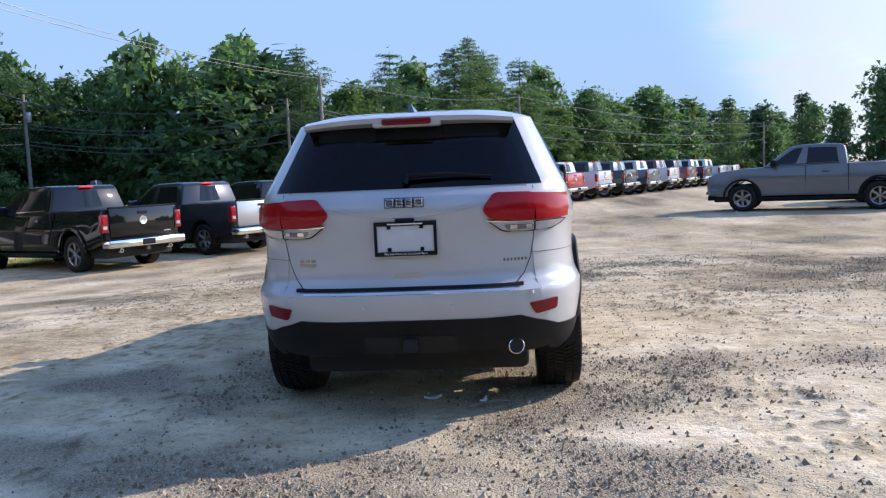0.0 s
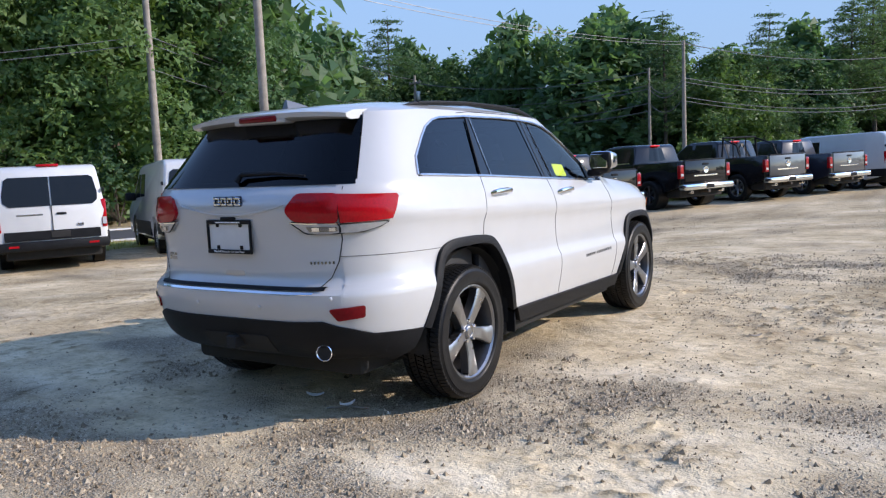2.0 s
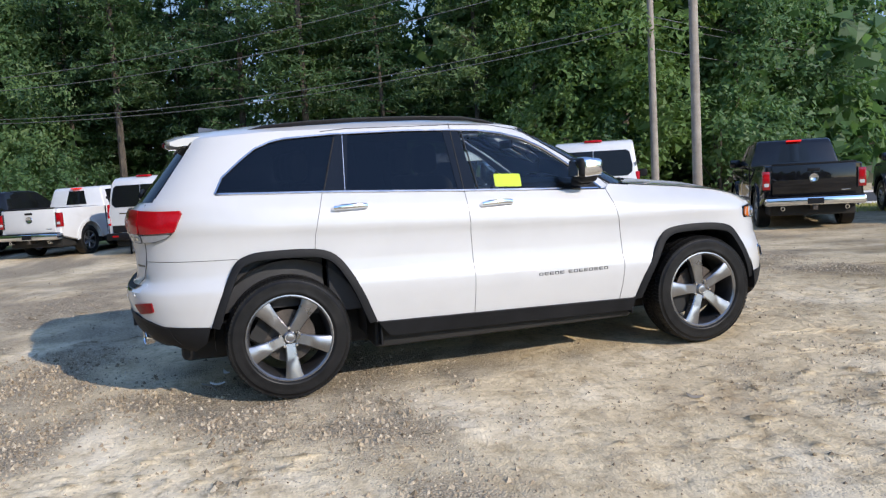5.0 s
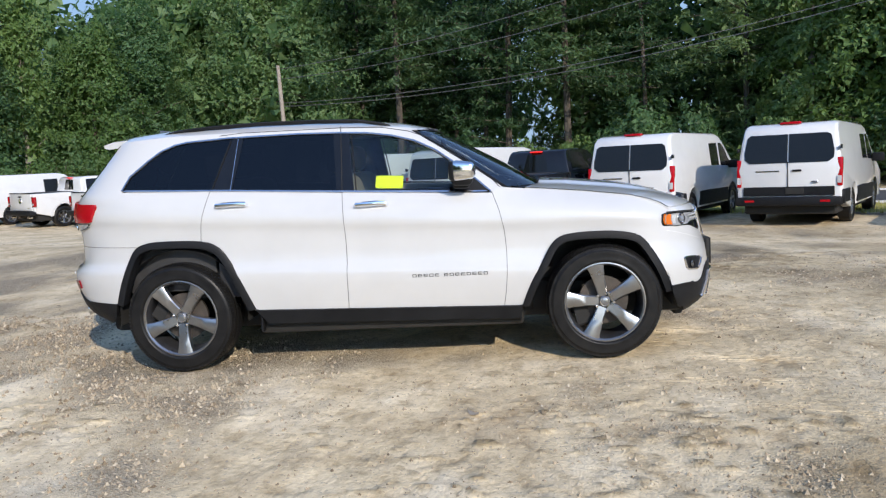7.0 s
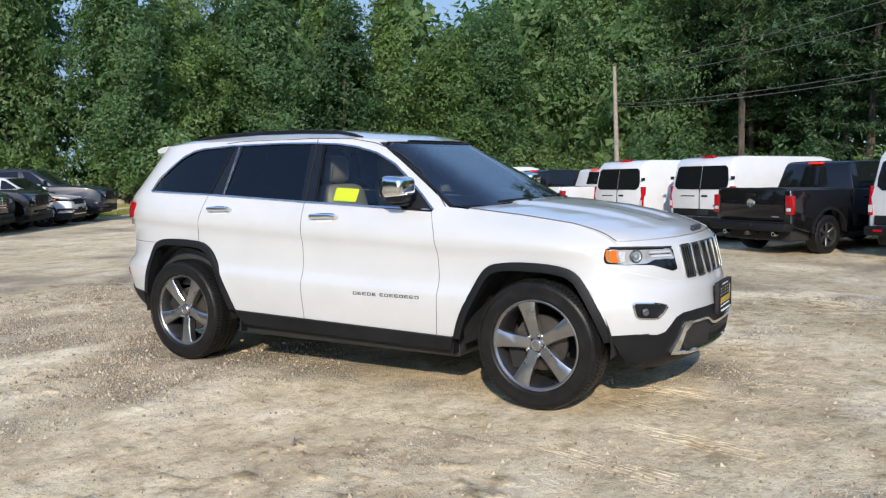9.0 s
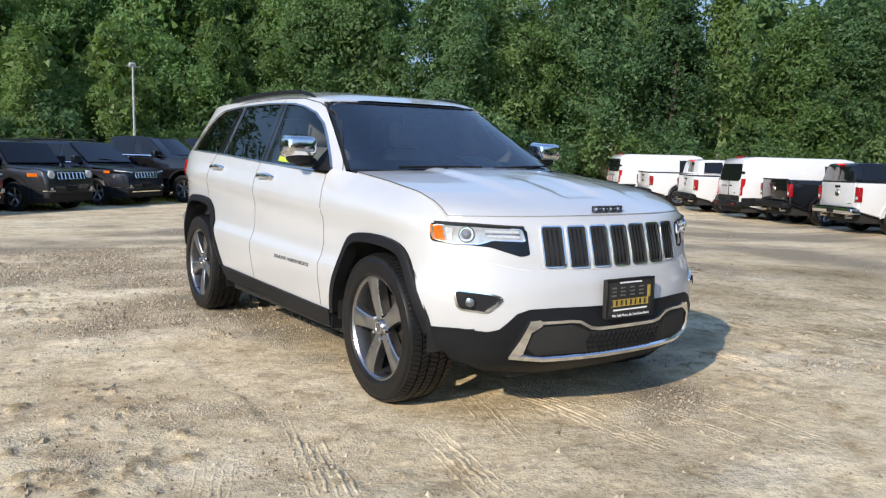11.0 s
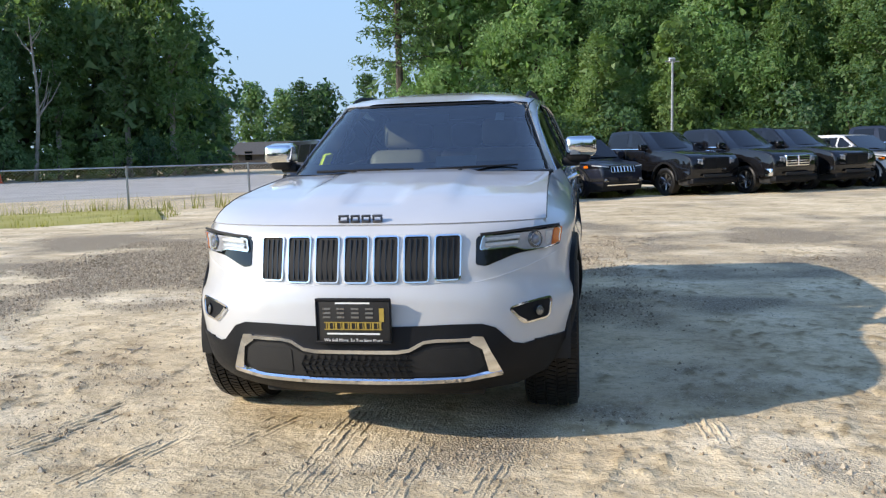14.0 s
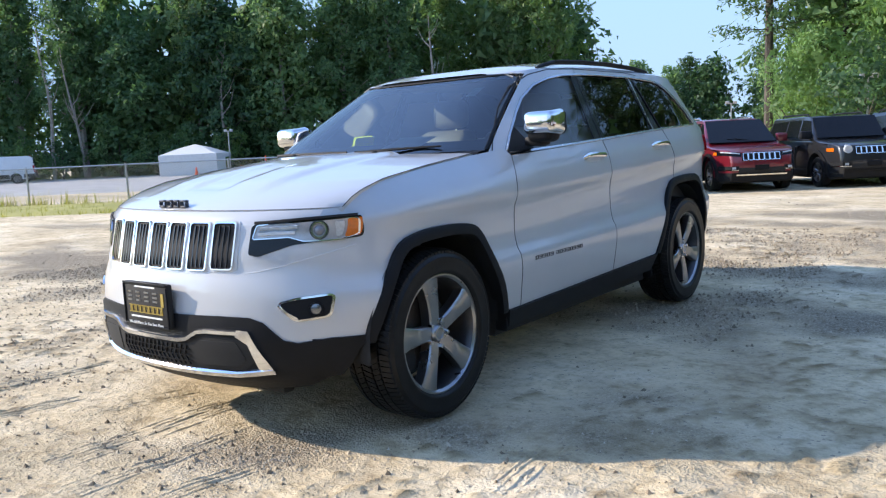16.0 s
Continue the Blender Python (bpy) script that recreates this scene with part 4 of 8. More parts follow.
def pickup(label, paint, tail, heading, group, gate=None, bumper="chrome", rim="alloy", rack=False, cap=False, anchor="tail", tall=1.0, slots=0, badge=True, duals=False, lit=True, front="chrome", size=1.0):
    """A crew-cab pickup; tail is the middle of its tailgate (or of its nose)."""
    L, W, wb, r = 5.85, 1.0, 3.66, 0.41 * tall
    rear, nose = -2.98, 2.87
    h = radians(heading)
    off = rear if anchor == "tail" else nose
    off *= size
    x, y = tail[0] - math.cos(h) * off, tail[1] - math.sin(h) * off
    t = thing("pickup_truck", label, "pickup truck", group, at=place_on(x, y, heading) @ Matrix.Scale(size, 4))
    ya, yb = -1.83, 1.83
    k = 0.06 * (tall - 1) / 0.1
    prof = [(rear, .62 + k), (rear, 1.34 + k), (rear + .03, 1.36 + k), (-1.0, 1.36 + k), (.98, 1.33 + k), (1.25, 1.32 + k), (1.9, 1.29 + k), (2.35, 1.24 + k), (2.62, 1.18 + k), (2.76, 1.11 + k), (nose - .03, 1.0 + k), (nose, .86 + k), (nose - .01, .62 + k), (nose - .06, .50 + k)]
    prof += arch(yb, .50, r + .03, .46 + k) + arch(ya, .50, r + .03, .46 + k)
    body = hull(prof, W, 1.0, lean=0.10, soft=.075, ends=(rear, nose))
    part("body", body, paint, t)
    part("chassis", box((-W + .16, rear + .15, .30 + k), (W - .16, nose - .2, .8 + k), .03, 1), M["underbody"], t)
    cab = hull([(-1.02, 1.33 + k), (-.945, 1.82 + k), (-.90, 1.89 + k), (-.80, 1.925 + k), (-.5, 1.945 + k), (.12, 1.94 + k), (.36, 1.91 + k), (.52, 1.86 + k), (1.25, 1.31 + k)], W - .035, 1.33 + k, lean=0.32, soft=.06)
    part("cab", cab, paint, t)
    for s in (-1, 1):
        part("side_window", side_glass([(.34, 1.40 + k), (1.02, 1.38 + k), (.44, 1.80 + k), (.30, 1.84 + k), (.16, 1.85 + k)], W - .035, 1.33 + k, .32, s), M["glass_dark"], t)
        part("side_window", side_glass([(-.78, 1.41 + k), (.06, 1.40 + k), (.02, 1.85 + k), (-.72, 1.83 + k)], W - .035, 1.33 + k, .32, s), M["glass_dark"], t)
        part("door_seam", box((min(s * .985, s * 1.0), .08, .55 + k), (max(s * .985, s * 1.004), .095, 1.33 + k)), M["underbody"], t)
        part("door_handle", box((min(s * .99, s * 1.025), -.55, 1.14 + k), (max(s * .99, s * 1.025), -.35, 1.18 + k), .008, 1), M[bumper] if bumper == "chrome" else paint, t)
        part("side_step", box((min(s * .86, s * 1.02), -1.2, .36 + k), (max(s * .86, s * 1.02), 1.25, .43 + k), .02, 1), M["plastic"], t)
        lamp = box((min(s * .84, s * 1.004), rear - .025, .86 + k), (max(s * .84, s * 1.004), rear + .09, 1.25 + k), .02)
        tl = part("tail_lamp", lamp, M["truck_red"], t)
        part("brake_segment", box((min(s * .865, s * .975), rear - .031, 1.06 + k), (max(s * .865, s * .975), rear - .02, 1.20 + k), .01, 1), M["tail_red"], tl)
        part("reverse_lens", box((min(s * .87, s * .97), rear - .031, .93 + k), (max(s * .87, s * .97), rear - .02, 1.0 + k), .008, 1), M["lens_clear"], tl)
        part("lamp_surround", box((min(s * .835, s * .852), rear - .028, .85 + k), (max(s * .835, s * .852), rear + .05, 1.26 + k), .005, 1), M["underbody"], tl)
        hl = box((min(s * .50, s * .90), nose - .26, .88 + k), (max(s * .50, s * .90), nose + .005, 1.06 + k), .035)
        for v in hl.verts:
            v.co.y -= .16 * smooth_step(abs(v.co.x), .50, .92)
            v.co.z += .02 * smooth_step(abs(v.co.x), .6, .9)
        lamp_f = part("head_lamp", hl, M["lamp_silver"], t)
        part("lamp_bulb", moved(lathe([(0, .06), (.02, .05), (.03, .001)], 14, closed=False), Matrix.Translation((s * .64, nose - .02, .975 + k)) @ pose(0, 0, 0, 0, 0, 90)), M["lens_grey"], lamp_f)
        part("fender_flare", slab_ring(ya, r, s, W, k), M["plastic"] if front != "chrome" else paint, t)
        part("fender_flare", slab_ring(yb, r, s, W, k), M["plastic"] if front != "chrome" else paint, t)
    mirrors(t, .93, .95, 1.32 + k, M["plastic"] if bumper != "chrome" else paint)
    part("rear_window", cross_glass(-1.01, 1.42 + k, -.945, 1.82 + k, .80, .72, -1), M["glass_dark"], t)
    part("windshield", cross_glass(1.17, 1.38 + k, .53, 1.86 + k, .84, .72, 1), M["glass_dark"], t)
    part("brake_lamp", box((-.16, -1.0, 1.875 + k), (.16, -.87, 1.91 + k), .01, 1), M["tail_lit"] if lit else M["tail_red"], t)
    gate_mat = gate or paint
    tg = part("tailgate", box((-.81, rear - .03, .72 + k), (.81, rear + .05, 1.375 + k), .02), gate_mat, t)
    part("gate_trim", box((-.81, rear - .04, 1.355 + k), (.81, rear + .04, 1.40 + k), .012, 1), M["plastic"], tg)
    part("gate_handle", box((-.12, rear - .05, 1.22 + k), (.12, rear - .02, 1.28 + k), .01, 1), M["plastic"], tg)
    if badge:
        part("badge", moved(lathe([(0, .001), (.02, .05), (.02, .09), (0, .1)], 20, closed=False), Matrix.Translation((0, rear - .03, 1.08 + k)) @ pose(0, 0, 0, 0, 0, -90)), M["badge"], tg)
    bump_mat = M[bumper]
    bp = part("rear_bumper", box((-.97, rear - .20, .52 + k), (.97, rear + .10, .70 + k), .05), bump_mat, t)
    part("number_plate", box((-.16, rear - .212, .55 + k), (.16, rear - .19, .67 + k), .01, 1), M["plastic"], bp)
    part("step_pad", box((-.94, rear - .19, .698 + k), (.94, rear - .02, .712 + k), .006, 1), M["plastic"], bp)
    part("tow_receiver", box((-.05, rear - .16, .42 + k), (.05, rear + .2, .51 + k), .01, 1), M["steel_dark"], t)
    part("spare_tyre", moved(wheel_shell(r * .95), Matrix.Translation((0, rear + .75, .52 + k)) @ pose(0, 0, 0, 0, 90, 0)), M["rubber"], t)
    if tall > 1.04:
        for i in range(9):
            part("gate_letter", box((-.46 + i * .105, rear - .036, .90 + k), (-.385 + i * .105, rear - .028, .945 + k), .004, 1), M["badge"], tg)
    else:
        part("gate_mark", box((.52, rear - .036, .80 + k), (.70, rear - .028, .825 + k), .004, 1), M["badge"], tg)
    for s in (-1, 1):
        part("bed_gap", box((min(s * .975, s * 1.003), -1.045, .56 + k), (max(s * .975, s * 1.003), -1.025, 1.35 + k)), M["underbody"], t)
        part("window_trim", side_glass([(-.80, 1.375 + k), (1.06, 1.355 + k), (1.05, 1.375 + k), (-.80, 1.397 + k)], W - .035, 1.33 + k, .32, s, .010), M["chrome"] if bumper == "chrome" else M["plastic"], t)
    part("window_slider", cross_glass(-1.013, 1.42 + k, -.948, 1.82 + k, .26, .24, -1, .014), M["glass_dark"], t)
    for s in (-1, 1):
        part("exhaust_tip", moved(lathe([(0, .03), (0, .045), (.16, .045), (.16, .03)], 14), Matrix.Translation((s * .62, rear + .06, .46 + k)) @ pose(0, 0, 0, 0, 0, -90)), M["chrome"], t)
    fb = box((-.96, nose - .22, .50 + k), (.96, nose + .07, .74 + k), .06)
    for v in fb.verts:
        v.co.y -= .16 * smooth_step(abs(v.co.x), .5, .98)
    fbp = part("front_bumper", fb, M[front] if front == "chrome" else paint, t)
    part("air_intake", box((-.55, nose + .04, .53 + k), (.55, nose + .075, .62 + k), .01, 1), M["underbody"], fbp)
    part("valance", box((-.86, nose - .25, .36 + k), (.86, nose - .02, .52 + k), .03), M["plastic"], t)
    gr = part("grille", box((-.48, nose - .12, .78 + k), (.48, nose + .015, 1.10 + k), .03), M[front] if front == "chrome" else M["plastic"], t)
    part("grille_cross", box((-.03, nose + .012, .79 + k), (.03, nose + .030, 1.09 + k), .006, 1), M[front], gr)
    for i in range(4):
        part("grille_bar", box((-.44, nose + .01, .82 + k + i * .065), (.44, nose + .022, .86 + k + i * .065)), M["plastic"], gr)
    for yy in (ya, yb):
        for s in (-1, 1):
            add_wheel(t, s * (W - .15), yy, r, .28, M[rim], 6)
            if duals and yy < 0:
                add_wheel(t, s * (W + .06), yy, r, .24, M["alloy_dark"], 6)
    if rack:
        bm = tube([(-.82, -1.12, 1.36 + k), (-.74, -1.12, 2.02 + k), (.74, -1.12, 2.02 + k), (.82, -1.12, 1.36 + k)], .035, 8)
        for s in (-1, 1):
            tube([(s * .76, -1.12, 1.98 + k), (s * .84, -1.75, 1.75 + k), (s * .86, -1.9, 1.38 + k)], .028, 8, bm)
            tube([(s * .3, -1.12, 1.36 + k), (s * .3, -1.12, 2.0 + k)], .02, 8, bm)
        part("headache_rack", bm, M["plastic"], t)
    if cap:
        c = hull([(rear + .02, 1.37 + k), (rear + .22, 1.90 + k), (-1.05, 1.93 + k), (-1.05, 1.37 + k)], W - .05, 1.37 + k, lean=.28)
        cp = part("bed_cap", c, paint, t)
        part("cap_window", cross_glass(rear + .05, 1.45 + k, rear + .20, 1.83 + k, .78, .70, -1), M["glass_dark"], cp)
    else:
        part("bed_well", box((-.80, rear + .12, 1.362 + k), (.80, -1.12, 1.368 + k)), M["underbody"], t)
    return t


def wheel_shell(r):
    return lathe([(-.10, r * .5), (-.11, r * .8), (-.08, r), (.08, r), (.11, r * .8), (.10, r * .5)], 20)


def slab_ring(yc, r, s, W, k):
    """A moulded lip round a wheel arch."""
    pts = arch(yc, .50, r + .03, .46 + k, 13)
    out = arch(yc, .555, r + .03, .44 + k, 13)
    rings = [[(s * (W - .02), *a), (s * (W + .018), *a), (s * (W + .018), *b), (s * (W - .01), *b)] for a, b in zip(pts, out)]
    return from_rings(rings)


def cargo_van(label, tail, heading, group, paint=None, size=1.0):
    paint = paint or M["van_white"]
    rear, nose, W, r = -2.85, 2.70, 1.02, 0.37
    h = radians(heading)
    t = thing("cargo_van", label, "van", group, at=place_on(tail[0] - math.cos(h) * rear * size, tail[1] - math.sin(h) * rear * size, heading) @ Matrix.Scale(size, 4))
    ya, yb = -1.60, 1.70
    prof = [(rear, .50), (rear - .02, 1.15), (rear + .10, 1.92), (rear + .22, 2.03), (rear + .5, 2.08), (.6, 2.08), (.95, 2.02), (1.30, 1.80), (1.95, 1.28), (2.45, 1.12), (2.66, .95), (nose, .6), (nose - .05, .36)]
    prof += arch(yb, .45, r + .02, .34) + arch(ya, .45, r + .02, .34)
    part("body", hull(prof, W, .95, lean=.135, soft=.09), paint, t)
    part("chassis", box((-W + .15, rear + .1, .24), (W - .15, nose - .2, .7), .03, 1), M["underbody"], t)
    for s in (-1, 1):
        part("side_skirt", box((min(s * .9, s * 1.028), ya + .47, .38), (max(s * .9, s * 1.028), yb - .47, .74), .025, 1), M["plastic"], t)
        part("side_skirt", box((min(s * .9, s * 1.028), rear + .02, .45), (max(s * .9, s * 1.028), ya - .47, .74), .025, 1), M["plastic"], t)
        part("door_window", side_glass([(.72, 1.28), (1.62, 1.26), (1.18, 1.70), (.95, 1.84), (.72, 1.84)], W, .95, .135, s), M["glass_dark"], t)
        part("door_window", side_glass([(-.05, 1.30), (.58, 1.29), (.58, 1.84), (-.05, 1.83)], W, .95, .135, s), M["glass_dark"], t)
        tl = part("tail_lamp", box((min(s * .90, s * .995), rear - .03, .80), (max(s * .90, s * .995), rear + .10, 1.36), .02), M["tail_red"], t)
        for v in tl.data.vertices:
            if v.co.z > 1.2:
                v.co.y += .035
        part("reverse_lens", box((min(s * .91, s * .985), rear - .034, .86), (max(s * .91, s * .985), rear - .02, 1.0)), M["lens_clear"], tl)
        part("rear_window", slab(sorted_face([(s * .012, rear - .014, 1.28), (s * .74, rear - .014, 1.28), (s * .84, rear + .002, 1.36), (s * .85, rear + .030, 1.50), (s * .79, rear + .066, 1.80), (s * .72, rear + .074, 1.85), (s * .012, rear + .074, 1.85)], (0, -1, .1)), .02), M["glass_dark"], t)
        part("door_hinge", box((min(s * .955, s * .985), rear - .02, 1.52), (max(s * .955, s * .985), rear + .1, 1.60), .008, 1), M["plastic"], t)
        part("head_lamp", box((min(s * .55, s * .93), nose - .35, .88), (max(s * .55, s * .93), nose - .02, 1.08), .04), M["lens_clear"], t)
        part("reflector", box((min(s * .62, s * .80), rear - .155, .50), (max(s * .62, s * .80), rear - .145, .54)), M["tail_red"], t)
    mirrors(t, .98, 1.40, 1.20, M["plastic"])
    part("door_seam", box((-.008, rear - .028, .72), (.008, rear + .02, 1.30)), M["underbody"], t)
    part("door_panel", box((-.86, rear - .035, .62), (.86, rear + .03, .80), .01, 1), M["plastic"], t)
    part("number_plate", box((-.05, rear - .05, .65), (.30, rear - .03, .78), .008, 1), M["underbody"], t)
    part("door_handle", box((.08, rear - .045, 1.10), (.26, rear - .02, 1.14), .008, 1), M["plastic"], t)
    part("name_badge", box((-.62, rear - .024, 1.10), (-.16, rear - .02, 1.13)), M["badge"], t)
    part("oval_badge", box((.44, rear - .03, .86), (.56, rear - .02, .91), .01, 1), M["badge"], t)
    part("rear_bumper", box((-1.0, rear - .15, .42), (1.0, rear + .12, .60), .04), M["plastic"], t)
    part("front_bumper", box((-1.0, nose - .3, .34), (1.0, nose + .04, .66), .06), M["plastic"], t)
    part("windshield", cross_glass(1.90, 1.33, 1.28, 1.83, .86, .78, 1), M["glass_dark"], t)
    part("brake_lamp", box((-.2, rear + .22, 2.05), (.2, rear + .36, 2.10), .015, 1), M["tail_red"], t)
    for yy in (ya, yb):
        for s in (-1, 1):
            add_wheel(t, s * (W - .14), yy, r, .24, M["alloy"], 5)
    return t


def sorted_face(pts, n):
    """The same points, wound so that their face looks along n."""
    v = [Vector(p) for p in pts]
    k = Vector((0, 0, 0))
    for i, p in enumerate(v):
        k += p.cross(v[(i + 1) % len(v)])
    return v if k.dot(Vector(n)) > 0 else v[::-1]


def suv(label, paint, nose_at, heading, group, L=4.6, W=.92, H=1.70, r=.36, belt=1.08, hood=1.02, boxy=0.0, slots=7, rails=None, clad="plastic", chrome=True, round_lamps=False, rim="alloy", size=1.0):
    """A five-door sport utility seen from ahead, its nose drawn in at the corners; boxy steepens its screens."""
    nose, rear = L / 2, -L / 2
    h = radians(heading)
    t = thing("suv", label, "car", group, at=place_on(nose_at[0] - math.cos(h) * nose * size, nose_at[1] - math.sin(h) * nose * size, heading) @ Matrix.Scale(size, 4))
    ya, yb = rear + .92, nose - .90
    cowl = nose - 1.22 + .15 * boxy
    taper = .24 - .10 * boxy
    face = [(hood - .015, nose - .55), (hood - .05, nose - .22), (hood - .11, nose - .06), (.78, nose - .01), (.66, nose), (.50, nose + .01), (.34, nose - .06)]
    prof = [(rear + .04, .42), (rear, .70), (rear + .05, belt), (cowl, belt), (cowl + .12, hood + .03)] + [(y, z) for z, y in face]
    prof += arch(yb, r + .09, r + .02, .32) + arch(ya, r + .09, r + .02, .32)
    part("body", hull(prof, W, .92, lean=.16, soft=.10, ends=(rear, nose), taper=taper), paint, t)
    part("chassis", box((-W + .14, rear + .2, .2), (W - .14, nose - .35, .6), .03, 1), M["underbody"], t)

    def face_y(z):
        for (za, qa), (zb, qb) in zip(face, face[1:]):
            if zb <= z <= za:
                return qb + (qa - qb) * (z - zb) / (za - zb)
        return face[-1][1]

    def skin_y(x, z):
        """How far ahead the nose reaches at a half width and a height."""
        u = max(0.0, min(1.0, (W - abs(x)) / taper)) ** (2 / 3)
        lo, hi = 0.0, 1.0
        for _ in range(20):
            mid = (lo + hi) / 2
            lo, hi = (mid, hi) if mid * mid * (3 - 2 * mid) < u else (lo, mid)
        return min(face_y(z), nose - .75 + .75 * lo) + .004

    def wrapped(x0, x1, za, zb, proud, deep=.06, rake=0.0):
        """A slab that follows the nose between two half widths; rake lifts its outer end."""
        rings = []
        for k in levels(0, 1, .125):
            x = x0 + (x1 - x0) * k
            lift = rake * k
            ends = [(x, skin_y(x, z + lift) + proud, z + lift) for z in (za, (za + zb) / 2, zb)]
            rings.append(ends + [(x * .97, y - proud - deep, z) for _, y, z in ends[::-1]])
        return from_rings(rings)
    slope = .74 - .46 * boxy
    tail = .40 - .32 * boxy
    top = [(rear + .08, belt - .02), (rear + .08 + tail, H - .07), (rear + .2 + tail, H - .01), (cowl - slope - .45, H), (cowl - slope - .10, H - .035), (cowl, belt - .02)]
    part("greenhouse", hull(top, W - .05, belt, lean=.36 - .16 * boxy, soft=.08), paint, t)
    hw, ln = W - .05, .36 - .16 * boxy
    f = cowl - slope
    for s in (-1, 1):
        part("side_window", side_glass([(cowl - .95, belt + .05), (cowl - .16, belt + .05), (f - .06, H - .12), (cowl - .93, H - .09)], hw, belt, ln, s), M["glass_dark"], t)
        part("side_window", side_glass([(cowl - 1.80, belt + .05), (cowl - 1.02, belt + .05), (cowl - 1.0, H - .09), (cowl - 1.75, H - .10)], hw, belt, ln, s), M["glass_dark"], t)
        part("side_window", side_glass([(rear + .22, belt + .06), (cowl - 1.88, belt + .05), (cowl - 1.83, H - .10), (rear + .22 + tail, H - .13)], hw, belt, ln, s), M["glass_dark"], t)
        part("window_trim", tube([(s * (side_x(hw, belt + .03, belt, ln) + .008), y, belt + .035) for y in (rear + .22, cowl - 1.0, cowl - .12)], .012, 6), M["chrome"] if chrome and not round_lamps else M["plastic"], t)
        part("door_seam", box((min(s * (W - .02), s * (W + .003)), cowl - 1.0, .45), (max(s * (W - .02), s * (W + .003)), cowl - .985, belt - .16)), M["underbody"], t)
        part("door_handle", box((min(s * (W - .03), s * (W + .022)), cowl - .98, belt - .17), (max(s * (W - .03), s * (W + .022)), cowl - .80, belt - .135), .012, 2), paint, t)
        part("sill", box((min(s * (W - .1), s * (W + .015)), ya + r + .1, .26), (max(s * (W - .1), s * (W + .015)), yb - r - .1, .42), .02, 1), M[clad], t)
        for yy in (ya, yb):
            pts, out = arch(yy, r + .085, r + .02, .32, 13), arch(yy, r + .15, r + .02, .30, 13)
            tuck = lambda y: taper * smooth_step(y, nose - .75, nose) ** 1.5
            rings = [[(s * (W - .03 - tuck(a[0])), *a), (s * (W + .025 - tuck(a[0])), *a), (s * (W + .02 - tuck(b[0])), *b), (s * (W - .02 - tuck(b[0])), *b)] for a, b in zip(pts, out)]
            part("fender_flare", from_rings(rings), M[clad], t)
            add_wheel(t, s * (W - .13), yy, r, .24, M[rim], 5)
        if round_lamps:
            ring = lathe([(0, .001), (.03, .001), (.04, .085), (.02, .105), (-.06, .11)], 20, closed=False)
            part("head_lamp", moved(ring, Matrix.Translation((s * .58, skin_y(.58, hood - .19) - .02, hood - .19)) @ pose(0, 0, 0, 0, 0, 90)), M["lens_clear"], t)
            part("turn_lamp", wrapped(s * (W - .11), s * (W - .035), hood - .235, hood - .155, .010), M["amber"], t)
        else:
            hl = part("head_lamp", wrapped(s * .45, s * (W - .035), hood - .215, hood - .125, .006, rake=.05), M["glass_dark"], t)
            part("lamp_strip", wrapped(s * .48, s * (W - .10), hood - .155, hood - .130, .012, rake=.045), M["lens_clear"], hl)
            part("turn_lamp", wrapped(s * (W - .05), s * (W - .012), hood - .17, hood - .10, .010), M["amber"], t)
        fg = part("fog_recess", wrapped(s * .50, s * (W - .07), .50, .60, .008), M["plastic"], t)
        part("fog_trim", wrapped(s * .52, s * (W - .09), .505, .522, .018), M["chrome"] if chrome else M["lens_clear"], fg)
        part("fog_lens", wrapped(s * .58, s * .66, .535, .585, .014), M["lens_clear"], fg)
        part("tail_lamp", box((min(s * .60, s * (W - .02)), rear - .02, .92), (max(s * .60, s * (W - .02)), rear + .2, 1.06), .03), M["tail_red"], t)
        part("wiper", tube([(s * .1 - .25, cowl - .02, belt + .05), (s * .1 + .25, cowl - .10, belt + .13)], .010, 5), M["plastic"], t)
        if rails:
            part("roof_rail", tube([(s * (W - .27), rear + .5 + tail, H - .03), (s * (W - .27), rear + .6 + tail, H + .04), (s * (W - .27), f - .5, H + .04), (s * (W - .27), f - .4, H - .03)], .022, 8), M[rails], t)
    mirrors(t, W - .06, cowl - .24, belt + .02, paint if not round_lamps else M["plastic"])
    part("windshield", cross_glass(cowl - .02, belt + .03, f - .01, H - .065, W - .13, W - .25 + .1 * boxy, 1, .026, .012), M["glass_dark"], t)
    part("rear_window", cross_glass(rear + .1, belt + .05, rear + .06 + tail, H - .10, W - .16, W - .24, -1), M["glass_dark"], t)
    part("lower_bumper", wrapped(-W + .03, W - .03, .26, .45, .02, .14), M[clad], t)
    part("lower_trim", wrapped(-.56, .56, .385, .415, .032, .03), M["chrome"] if chrome and not round_lamps else M["plastic"], t)
    part("lower_intake", wrapped(-.52, .52, .42, .56, .012, .03), M["underbody"], t)
    part("number_plate", box((-.16, nose + .02, .50), (.16, nose + .045, .62), .01, 1), M["plastic"], t)
    part("hood_seam", wrapped(-W + .10, W - .10, hood - .108, hood - .100, .003, .02), M["underbody"], t)
    gz = hood - .30
    g = part("grille", wrapped(-.44, .44, gz, gz + .175, .004, .04), M["plastic"], t)
